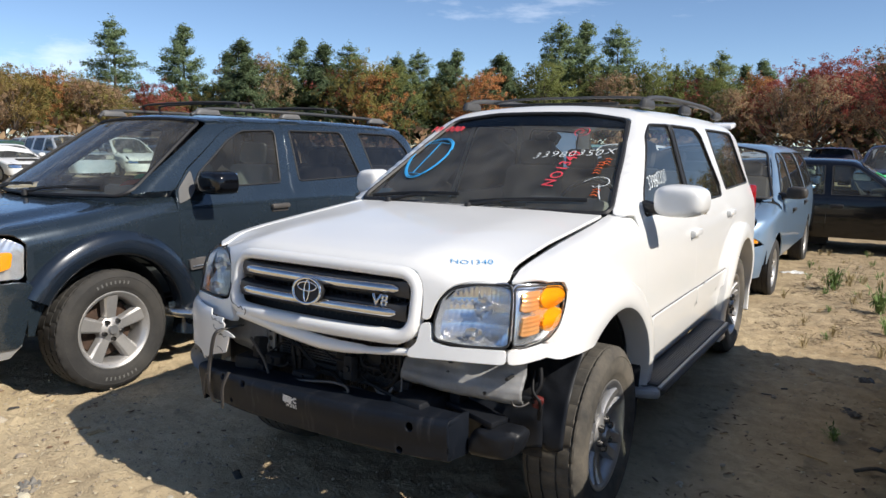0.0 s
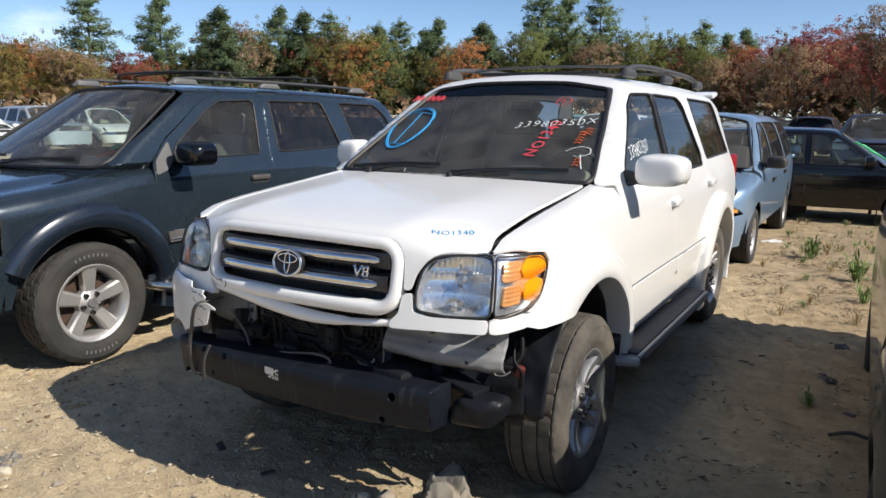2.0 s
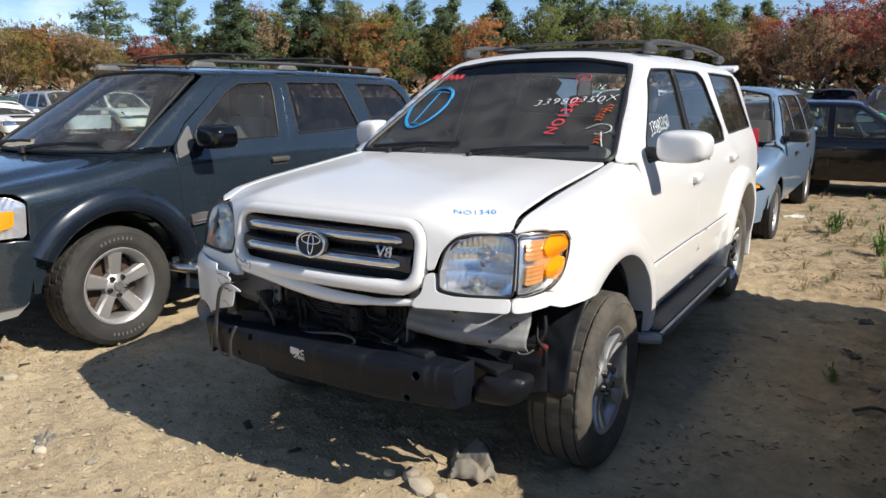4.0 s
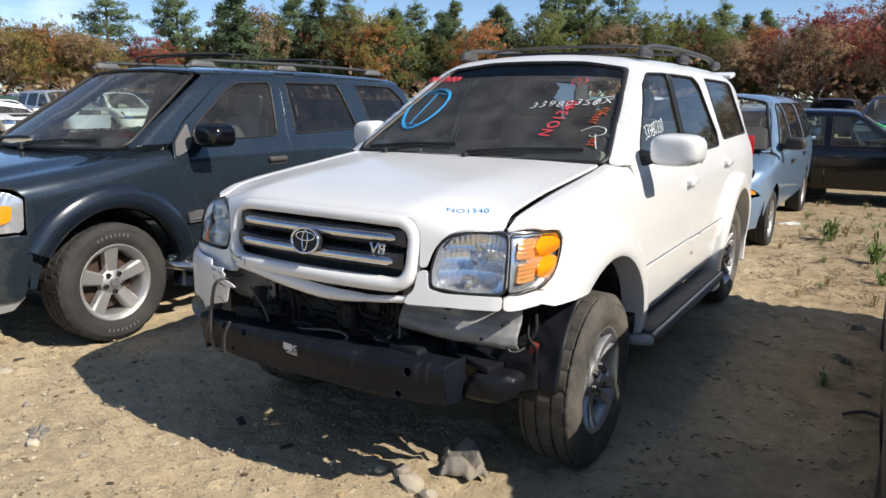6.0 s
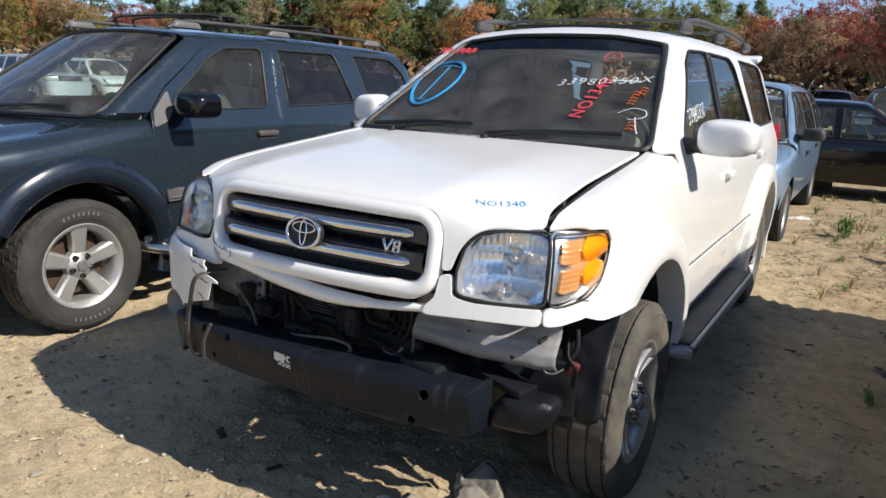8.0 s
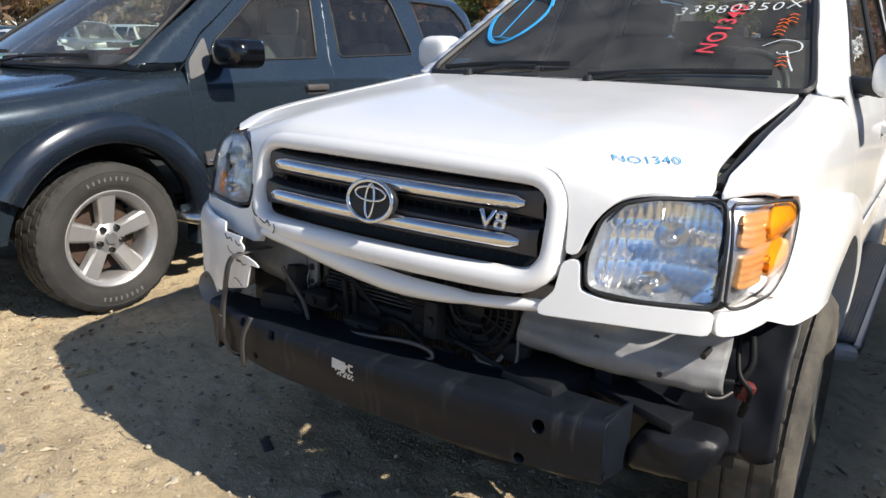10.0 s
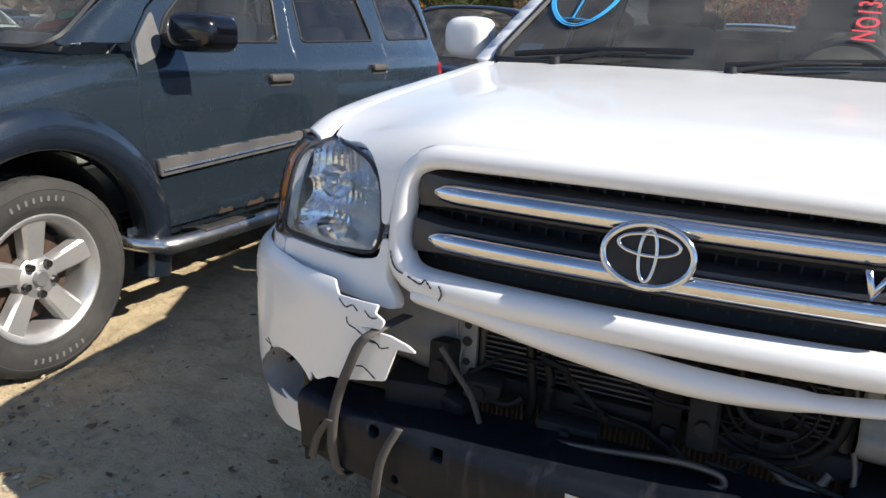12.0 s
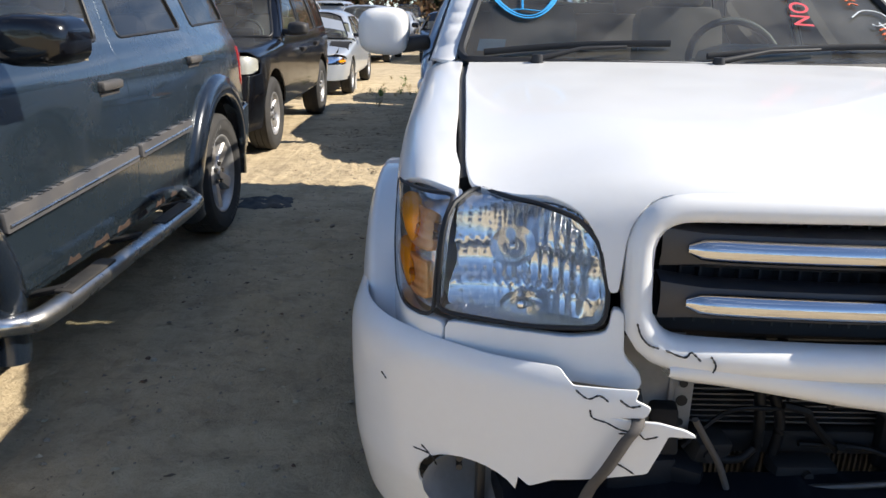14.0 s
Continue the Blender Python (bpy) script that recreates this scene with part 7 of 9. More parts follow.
# ---- other vehicles ----
def auto_lines(S, wb, arch_r, cowl, belt, roof, a_top, b, c, d, nose, tail, rocker=0.42, gap=0.72, wheel_z=0.33, slant=0.0):
    """Panel lines for a plain four-door car: b and c are the door pillars, d the back of the side glass, all as y."""
    b0, b1 = belt
    e = arch_r + 0.06
    cy, cz = cowl
    hood_y = nose + 0.10
    gl = snap(S.nose, Down(0.6), [(gap, y, 0) for y in np.linspace(cy + 0.10, hood_y + 0.12, 4)])
    go = snap(S.nose, Down(0.6), [(gap + 0.006, y, 0) for y in np.linspace(cy + 0.10, hood_y + 0.12, 4)])
    hx = float(S.half(np.array([nose + 0.35]), np.array([0.7]))[0])
    zl = go[-1][2]
    df = cy + 0.22
    tr = roof - 0.10
    w = lambda z, y=1.5: float(S.half(np.array([y]), np.array([z]))[0])
    L = dict(wb=wb, arch_z=wheel_z, arch_r=arch_r, rocker=rocker)
    L["fender"] = [*reversed(go), (gap + 0.02, cy + 0.16, b0 + 0.03), (w(b0), df - 0.03, b0 + 0.02), (w(0.9), df, 0.9), (w(0.6), df, 0.6), (w(rocker), df, rocker), (hx, nose + 0.36, rocker), (hx, nose + 0.30, 0.62), (hx, nose + 0.42, zl - 0.10), (hx - 0.02, nose + 0.30, zl - 0.03)]
    L["door_front"] = [(df + 0.006, rocker), (df + 0.006, 0.9), (df - 0.02, b0 + 0.02), (df + 0.06, b0 + 0.09), (a_top, tr - 0.03), (a_top + 0.16, tr + 0.03), (b + 0.02, tr + 0.035), (b, b0), (b, rocker)]
    L["win_front"] = [(df + 0.09, b0 + 0.03), (df + 0.16, b0 + 0.10), (a_top + 0.04, tr - 0.06), (a_top + 0.17, tr - 0.01), (b - 0.04, tr - 0.005), (b - 0.05, b0 + 0.03)]
    lo = wb - arch_r - 0.03
    L["door_rear"] = [(b + 0.006, rocker), (b + 0.006, b0), (b + 0.026, tr + 0.035), (c - 0.05, tr + 0.03), (c + 0.05, b1 + 0.12), (c + 0.05, b1), (lo + 0.05, 0.85), (lo, rocker)]
    L["win_rear"] = [(b + 0.055, b0 + 0.03), (b + 0.07, tr - 0.005), (c - 0.10, tr - 0.01), (c - 0.02, b1 + 0.10), (c - 0.03, b1 + 0.04)]
    L["quarter"] = [(lo + 0.006, rocker), (lo + 0.056, 0.85), (c + 0.056, b1), (c + 0.056, b1 + 0.12), (c - 0.044, tr + 0.03), (d + slant, tr + 0.02), (d + 0.10, b1 + 0.12), (tail - 0.10, b1 - 0.02), (tail - 0.12, 0.70), (tail - 0.2, rocker)]
    if d - c > 0.35:
        L["win_quarter"] = [(c + 0.13, b1 + 0.04), (c + 0.05, tr - 0.01), (d - 0.02 + slant, tr - 0.015), (d + 0.04, b1 + 0.06)]
    sc = S.p["screen"]
    at = lambda x, z: sc[0] + sc[3] * (x / 0.75) ** 2 + (z - sc[1]) * sc[2]
    xs, xb = w(tr) - 0.085, w(b0 + 0.05) - 0.085
    rz = tr + 0.035
    L["roof"] = [(0, at(0, roof - 0.03), roof - 0.03), (0.3, at(0.3, roof - 0.035), roof - 0.035), (xs, at(xs, tr), tr), ((xs + xb) / 2, at((xs + xb) / 2, (tr + b0) / 2 + 0.02), (tr + b0) / 2 + 0.02), (xb, at(xb, b0 + 0.05), b0 + 0.05), (xb + 0.05, cy + 0.14, b0 + 0.03), (w(b0) - 0.01, df - 0.024, b0 + 0.026), (w(b0 + 0.09), df + 0.054, b0 + 0.096), (w(tr - 0.02), a_top - 0.006, tr - 0.02),
                 (w(tr + 0.035), a_top + 0.156, tr + 0.038), (w(tr + 0.035), b, tr + 0.041), (w(tr + 0.03), d + slant, tr + 0.03), (0.45, d + slant + 0.12, roof - 0.05), (0, d + slant + 0.15, roof - 0.04)]
    L["screen"] = [(0, at(0, roof - 0.04), roof - 0.04), (0.3, at(0.3, roof - 0.045), roof - 0.045), (xs - 0.012, at(xs, tr - 0.01), tr - 0.01), ((xs + xb) / 2 - 0.012, at((xs + xb) / 2, (tr + b0) / 2 + 0.02), (tr + b0) / 2 + 0.02), (xb - 0.012, at(xb, b0 + 0.06), b0 + 0.06), (xb - 0.03, at(xb, cz + 0.01), cz + 0.01), (0.35, at(0.35, cz + 0.01), cz + 0.01), (0, at(0, cz + 0.01), cz + 0.01)]
    L["hood"] = [(0, cy + 0.02, cz), (0.35, cy + 0.03, cz), *gl, (gap - 0.10, hood_y + 0.04, zl - 0.02), (0.35, hood_y - 0.01, zl - 0.02), (0, hood_y - 0.03, zl - 0.02)]
    L["hood_proj"] = Wrap(cy - 0.3, 0.45, 0.8)
    L["screen_proj"] = Wrap(cy + 1.9, b0 - 0.35, 1.2)
    L["tail"] = [(0, tail, 0.45), (w(0.6) - 0.1, tail - 0.06, 0.45), (w(0.9) - 0.06, tail - 0.1, b1), (w(tr) - 0.05, d + 0.1 + slant, tr + 0.01), (0.3, d + 0.15 + slant, roof - 0.05), (0, d + 0.16 + slant, roof - 0.045)]
    L["tail_proj"] = Wrap(wb * 0.5, 0.1, 1.0)
    L["win_round"] = 0.03
    L["handle_front"], L["handle_rear"] = (b - 0.14, b0 - 0.14), (c - 0.16, b1 - 0.14)
    L["lamp"] = (nose, zl, hx)
    return L


def plain_car(name, label, S, L, paint, m, glass_back=None, style="seven", h=0.07, detail=True, group="", lamp_z=(0.64, 0.80), wheels=True, tyre=(0.33, 0.215, 0.205), mirror_paint=None, mirrors=True, amber=True, lamp=None):
    """A car seen from further off: the body panels, glass, lamps, bumpers, wheels, mirrors, seats."""
    car = thing(name, label, "car", m, group)
    build_body(car, S, L, paint, SIDE_GLASS, glass_back or SIDE_GLASS, SCREEN_GLASS, h=h, handle=BLACK_PLASTIC if detail else None, seams=detail)
    nose, zl, hx = L["lamp"]
    turn = Turn(0.25, nose + 0.75, 0.6)
    lo, hi = lamp_z
    fx = hx - 0.06
    inner = 0.46
    lampline = [(inner, nose + 0.06, lo), (inner, nose + 0.06, hi), (fx, nose + 0.20, hi), (fx + 0.04, nose + 0.34, hi - 0.03), (fx + 0.04, nose + 0.34, lo + 0.03), (fx, nose + 0.20, lo)]
    for mir in (False, True):
        box = skin("headlight", lambda q: S.nose(q - (0, 0.05, 0)), turn, lampline, lamp or REFLECTOR, car, mirror=mir, h=0.05, rim=0)
        o = skin("lens", S.nose, turn, lampline, LAMP_GLASS, None, mirror=mir, h=0.05, rim=0.02, radius=0.02)
        o.visible_shadow = False
        under(o, box)
        if not amber:
            continue
        o = skin("turn_signal", lambda q: S.nose(q - (0, 0.02, 0)), turn, [(fx - 0.05, nose + 0.2, lo + 0.02), (fx - 0.05, nose + 0.2, hi - 0.05), (fx + 0.03, nose + 0.33, hi - 0.05), (fx + 0.03, nose + 0.33, lo + 0.03)], AMBER, None, mirror=mir, h=0.04, rim=0.01)
        under(o, box)
    wr = Wrap(nose + 0.75, 0.55, 0.6)
    loop = lambda half: [*half, *[(-x, y, z) for x, y, z in reversed(half) if abs(x) > 1e-6]]
    skin("bumper", lambda q: S.nose(q) + 0.02, turn, [(0, nose, 0.30), (0, nose, lo - 0.015), (inner, nose + 0.06, lo - 0.015), (fx, nose + 0.20, lo - 0.015), (hx + 0.02, nose + 0.36, lo - 0.0), (hx + 0.02, nose + 0.40, 0.30)], paint, car, h=h)
    skin("bumper", lambda q: S.nose(q) + 0.02, turn, [(0, nose, 0.30), (0, nose, lo - 0.015), (inner, nose + 0.06, lo - 0.015), (fx, nose + 0.20, lo - 0.015), (hx + 0.02, nose + 0.36, lo - 0.0), (hx + 0.02, nose + 0.40, 0.30)], paint, car, mirror=True, h=h)
    g = skin("grille", lambda q: S.nose(q - (0, 0.03, 0)), wr, loop([(0, nose, lo), (inner - 0.02, nose + 0.05, lo), (inner - 0.02, nose + 0.05, zl - 0.035), (0, nose, zl - 0.035)]), GRILLE_BLACK, car, h=0.06, rim=0)
    zb = (lo + zl) / 2 - 0.01
    under(tube("grille_bar", [(q[0], q[1] - 0.004, q[2]) for q in snap(S.nose, wr, [(x, nose, zb) for x in np.linspace(-inner + 0.03, inner - 0.03, 12)])], 0.012, CHROME, None, seg=8), g)
    r, wd, rr = tyre
    hw = float(S.half(np.array([0.0]), np.array([0.6]))[0]) - wd / 2 - 0.01
    if wheels:
        for x, y, sp in ((hw, 0.0, 10), (-hw, 0.0, 35), (hw, L["wb"], 60), (-hw, L["wb"], 80)):
            wheel(car, x, y, r, r, wd, rr, style, spin=sp, tread=False)
    chassis(car, nose + 0.3, L["wb"] + 0.7, L["wb"], hw + wd / 2, zf=0.42)
    if detail:
        b0 = L["door_front"][2][1]
        cabin(car, S.p["screen"][0] + 0.05, L["wb"] + 0.4, hw - 0.02, DASH, CLOTH_GREY, belt=b0, rows=2)
        for s in (1, -1) if mirrors else ():
            mirror_part("door_mirror", car, s * (hw + wd / 2 + 0.13), L["win_front"][0][0] + 0.06, b0 + 0.09, s, mirror_paint or paint, (0.22, 0.13, 0.14))
    return car


VAN = Shape(
    side=([0.25, 0.45, 0.7, 0.9, 1.05, 1.15, 1.4, 1.65, 1.8], [0.90, 0.945, 0.965, 0.965, 0.945, 0.915, 0.83, 0.72, 0.63]),
    taper=([-1.0, -0.8, -0.5, -0.2, 0.3, 2.6, 3.4, 4.2], [0.22, 0.13, 0.05, 0.01, 0, 0, 0.02, 0.07]),
    roof=([0.5, 1.1, 1.6, 2.6, 4.2], [1.66, 1.71, 1.73, 1.73, 1.68]), crown=0.05, edge=0.16,
    screen=(-0.05, 1.08, 1.55, 0.16), rear=(4.05, 1.0, 0.22, 0.10),
    hood=([-1.0, -0.85, -0.6, -0.2, 0.1, 0.4], [0.78, 0.86, 0.95, 1.04, 1.08, 1.10]), bulge=(0.5, 0.75, ([-0.9, 0.3], [0.02, 0.0])), hood_crown=0.05,
    front=(-0.98, 0.13, 2.2, 0.25), shoulder=0.12, nose_round=0.16)
VAN_L = auto_lines(VAN, 3.03, 0.40, (-0.06, 1.08), (1.05, 1.08), 1.72, 0.82, 1.25, 2.45, 3.72, -0.98, 4.0, gap=0.74)
minivan = plain_car("minivan", "pale blue minivan with a dirty windshield, parked on sand", VAN, VAN_L, PALE_BLUE, pose(-0.13, 5.80, -0.05), DARK_GLASS, "seven", mirror_paint=BLACK_PLASTIC)

TRAIL = Shape(
    side=([0.30, 0.45, 0.65, 0.9, 1.02, 1.12, 1.20, 1.45, 1.70, 1.85], [0.87, 0.91, 0.93, 0.93, 0.925, 0.905, 0.875, 0.80, 0.71, 0.64]),
    taper=([-0.95, -0.75, -0.5, -0.2, 0.3, 2.6, 3.3, 3.9], [0.14, 0.07, 0.02, 0.005, 0, 0, 0.02, 0.07]),
    roof=([0.8, 1.2, 1.8, 2.6, 3.9], [1.73, 1.765, 1.78, 1.775, 1.72]), crown=0.05, edge=0.14,
    screen=(0.30, 1.13, 1.45, 0.12), rear=(3.75, 1.05, 0.30, 0.10),
    hood=([-0.95, -0.8, -0.6, -0.2, 0.2, 0.6], [0.98, 1.05, 1.085, 1.11, 1.13, 1.15]), bulge=(0.5, 0.72, ([-0.9, 0.4], [0.035, 0.0])), hood_crown=0.03,
    front=(-0.90, 0.05, 2.4, 0.12), shoulder=0.10, nose_round=0.09)
TRAIL_L = auto_lines(TRAIL, 2.87, 0.46, (0.29, 1.12), (1.10, 1.13), 1.77, 1.10, 1.62, 2.55, 3.42, -0.90, 3.72, rocker=0.45, wheel_z=0.375)
trail = plain_car("sport_utility_vehicle", "black SUV with hazed headlights, parked nose out", TRAIL, TRAIL_L, BLACK_PAINT, pose(-3.50, 5.66, 0), DARK_GLASS, "broad", lamp_z=(0.83, 0.99), tyre=(0.375, 0.245, 0.21), mirror_paint=BLACK_PLASTIC, amber=False, lamp=HAZED)

SEDAN = Shape(
    side=([0.22, 0.40, 0.6, 0.78, 0.88, 0.96, 1.15, 1.32, 1.42], [0.82, 0.86, 0.875, 0.87, 0.85, 0.80, 0.70, 0.60, 0.53]),
    taper=([-1.0, -0.8, -0.5, -0.2, 0.3, 2.4, 3.1, 3.8], [0.18, 0.10, 0.03, 0.005, 0, 0, 0.03, 0.11]),
    roof=([0.9, 1.2, 1.6, 2.2, 2.6, 3.0, 3.6], [1.34, 1.39, 1.41, 1.39, 1.33, 1.12, 1.0]), crown=0.05, edge=0.12,
    screen=(0.35, 0.93, 1.75, 0.14), rear=(3.60, 0.8, 0.3, 0.12),
    hood=([-1.0, -0.85, -0.6, -0.2, 0.2, 0.6], [0.62, 0.70, 0.77, 0.84, 0.89, 0.93]), bulge=(0.5, 0.7, ([-0.9, 0.3], [0.015, 0.0])), hood_crown=0.04,
    front=(-0.92, 0.10, 2.2, 0.15), shoulder=0.09, nose_round=0.12)
SEDAN_L = auto_lines(SEDAN, 2.65, 0.355, (0.34, 0.92), (0.90, 0.93), 1.40, 1.12, 1.48, 2.30, 2.55, -0.92, 3.56, rocker=0.33, gap=0.66, wheel_z=0.31)
sedan = plain_car("sedan", "silver sedan standing behind a black SUV", SEDAN, SEDAN_L, SILVER_PAINT, pose(-3.35, 11.1, 0), SIDE_GLASS, "seven", lamp_z=(0.56, 0.67), tyre=(0.31, 0.2, 0.19))

HATCH = Shape(
    side=([0.25, 0.42, 0.65, 0.85, 0.96, 1.06, 1.3, 1.50, 1.62], [0.84, 0.875, 0.89, 0.885, 0.865, 0.825, 0.74, 0.655, 0.58]),
    taper=([-0.95, -0.75, -0.5, -0.2, 0.3, 2.3, 3.0, 3.6], [0.17, 0.09, 0.03, 0.005, 0, 0, 0.03, 0.09]),
    roof=([0.8, 1.1, 1.6, 2.4, 3.6], [1.50, 1.545, 1.56, 1.55, 1.48]), crown=0.05, edge=0.13,
    screen=(0.25, 1.0, 1.5, 0.13), rear=(3.40, 0.95, 0.35, 0.10),
    hood=([-0.95, -0.8, -0.55, -0.2, 0.2, 0.5], [0.72, 0.80, 0.88, 0.94, 0.98, 1.01]), bulge=(0.5, 0.7, ([-0.9, 0.3], [0.02, 0.0])), hood_crown=0.04,
    front=(-0.86, 0.09, 2.2, 0.15), shoulder=0.09, nose_round=0.12)
HATCH_L = auto_lines(HATCH, 2.6, 0.39, (0.24, 0.99), (0.97, 1.0), 1.555, 1.0, 1.45, 2.25, 3.0, -0.86, 3.36, rocker=0.38, gap=0.68, wheel_z=0.34)
black_hatch = plain_car("station_wagon", "black wagon with green writing on its windshield", HATCH, HATCH_L, BLACK_PAINT, pose(2.38, 10.7, -0.09, 0, 0, 93), SIDE_GLASS, "seven", tyre=(0.34, 0.21, 0.205), lamp_z=(0.60, 0.74))
# green marker strokes on the black wagon's windshield
for pts in ([(-0.45, 0.35), (-0.1, 0.22), (0.1, 0.14)], [(-0.40, 0.22), (-0.15, 0.14), (0.05, 0.06)], [(-0.1, 0.30), (-0.02, 0.12)], [(0.02, 0.28), (0.10, 0.10)], [(0.02, 0.28), (0.2, 0.22), (0.14, 0.10)]):
    sc = HATCH.p["screen"]
    p = [(x, sc[0] + sc[3] * (x / 0.75) ** 2 + z * sc[2] - 0.006, sc[1] + z) for x, z, _ in spline([(a_, b_, 0) for a_, b_ in pts], 5)]
    tube("marker_stroke", p, 0.011, INK_GREEN, black_hatch, seg=5)

PAINTS = dict(white=WHITE, silver=SILVER_PAINT, black=BLACK_PAINT, blue=PALE_BLUE,
              teal=mat("teal_paint", (0.10, 0.24, 0.22), 0.35, metal=0.2, coat=0.7, vary=0.08, dirt=DUST, dirt_amount=0.2),
              maroon=mat("maroon_paint", (0.10, 0.018, 0.02), 0.35, coat=0.7, vary=0.08, dirt=DUST, dirt_amount=0.2),
              tan=mat("tan_paint", (0.33, 0.27, 0.19), 0.4, metal=0.2, coat=0.6, vary=0.08, dirt=DUST, dirt_amount=0.2),
              navy=mat("navy_paint", (0.02, 0.03, 0.07), 0.3, coat=0.8, vary=0.08, dirt=DUST, dirt_amount=0.15),
              green=mat("dark_green_paint", (0.02, 0.06, 0.04), 0.35, coat=0.7, vary=0.08, dirt=DUST, dirt_amount=0.2))


def repaint(src, base, color, m, label, name):
    """Another car of the same build in another colour."""
    o = copy_thing(src, m)
    o.name = name
    drop = ("lug_nut", "hub_cap", "brake_disc", "window_seal", "windshield_seal", "wheel_well", "seat_cushion", "headrest", "steering_boss", "door_handle", "mirror_arm", "mirror_glass", "grille_bar", "marker_stroke", "cabin_floor", "turn_signal")
    for k in list(o.children_recursive):
        if k.name.split(".")[0] in drop:
            bpy.data.objects.remove(k)
    for k in o.children_recursive:
        for slot in k.material_slots:
            if slot.material is base:
                slot.link = "OBJECT"
                slot.material = PAINTS[color]
    tagged(o, label, "car", "rows of scrapped cars")
    return o


KINDS = dict(sedan=(sedan, SILVER_PAINT), van=(minivan, PALE_BLUE), suv=(trail, BLACK_PAINT), wagon=(black_hatch, BLACK_PAINT))
NAMES = dict(sedan="sedan", van="minivan", suv="sport_utility_vehicle", wagon="station_wagon")
rng_c = random.Random(21)


def park(kind, color, x, y, turn):
    src, base = KINDS[kind]
    lift = 0.0
    words = dict(sedan="sedan", van="minivan", suv="SUV", wagon="wagon")[kind]
    repaint(src, base, color, pose(x, y, lift, 0, 0, turn), f"{color} scrapped {words} in a row across the yard", NAMES[kind])


# rows to the west, seen past and through the slate-blue SUV
for i, (kind, color) in enumerate((("wagon", "teal"), ("sedan", "white"), ("suv", "silver"), ("van", "white"), ("sedan", "navy"), ("wagon", "silver"), ("suv", "black"), ("sedan", "maroon"), ("van", "tan"))):
    park(kind, color, -25.5 - i * 0.25, 9.0 + i * 2.55, 84 + rng_c.uniform(-5, 5))
for i, (kind, color) in enumerate((("suv", "white"), ("sedan", "black"), ("wagon", "green"), ("sedan", "silver"), ("van", "navy"), ("suv", "black"), ("wagon", "white"), ("sedan", "tan"), ("suv", "blue"), ("sedan", "black"))):
    park(kind, color, -36.5 - i * 0.3, 10.0 + i * 2.7, 270 + rng_c.uniform(-5, 5))
for i, (kind, color) in enumerate((("sedan", "navy"), ("suv", "black"), ("sedan", "white"), ("wagon", "black"), ("van", "silver"), ("suv", "green"), ("sedan", "teal"), ("wagon", "navy"))):
    park(kind, color, -48.0 - i * 0.3, 14.0 + i * 2.9, 88 + rng_c.uniform(-5, 5))
# rows to the north
for i, (kind, color) in enumerate((("van", "white"), ("wagon", "silver"), ("sedan", "black"), ("suv", "navy"), ("sedan", "silver"), ("wagon", "black"), ("sedan", "white"), ("suv", "black"))):
    park(kind, color, -5.9 + i * 2.55, 19.2 + 0.12 * i, rng_c.uniform(-4, 4))
for i in range(15):
    park(rng_c.choice(("sedan", "wagon", "suv", "sedan", "van")), rng_c.choice(("silver", "white", "black", "navy", "maroon", "tan", "teal", "silver")), -22 + i * 2.7, 33 + rng_c.uniform(-0.4, 0.4), 180 + rng_c.uniform(-4, 4))
for i in range(16):
    park(rng_c.choice(("sedan", "wagon", "suv", "sedan", "van")), rng_c.choice(("silver", "white", "black", "navy", "maroon", "tan", "silver", "blue")), -26 + i * 2.8, 46 + rng_c.uniform(-0.4, 0.4), rng_c.uniform(-4, 4))
near_van = repaint(minivan, PALE_BLUE, "black", pose(2.96, -0.72, 0, 0, 0, 0.5), "black minivan with no mirrors, beside a white SUV", "minivan")
del near_van["group"]
for k in list(near_van.children_recursive):
    if k.name.split(".")[0] == "door_mirror":
        bpy.data.objects.remove(k)


# ---- trees ----
def leaf_mat(name, color, spread=0.5):
    m = mat(name, color, 0.7, vary=0.25, scale=0.8, fine=3.0, random_tint=spread, island=True, spec=0.25)
    n, l = m.node_tree.nodes, m.node_tree.links
    b = n["Principled BSDF"]
    tr, mx = n.new("ShaderNodeBsdfTranslucent"), n.new("ShaderNodeMixShader")
    mx.inputs["Fac"].default_value = 0.45
    l.new(b.inputs["Base Color"].links[0].from_socket, tr.inputs["Color"])
    l.new(b.outputs[0], mx.inputs[1])
    l.new(tr.outputs[0], mx.inputs[2])
    l.new(mx.outputs[0], n["Material Output"].inputs["Surface"])
    return m


PINE = leaf_mat("pine_needles", (0.20, 0.265, 0.140))
SPRUCE = leaf_mat("spruce_needles", (0.140, 0.190, 0.100))
LEAF = {k: leaf_mat(k + "_leaves", c, 0.6) for k, c in dict(
    green=(0.185, 0.21, 0.070), olive=(0.27, 0.235, 0.075), yellow=(0.31, 0.235, 0.085), orange=(0.48, 0.22, 0.09), red=(0.42, 0.125, 0.10), brown=(0.38, 0.26, 0.16)).items()}
BARK = mat("bark", (0.11, 0.09, 0.075), 0.9, vary=0.35, bump=0.01, fine=12)


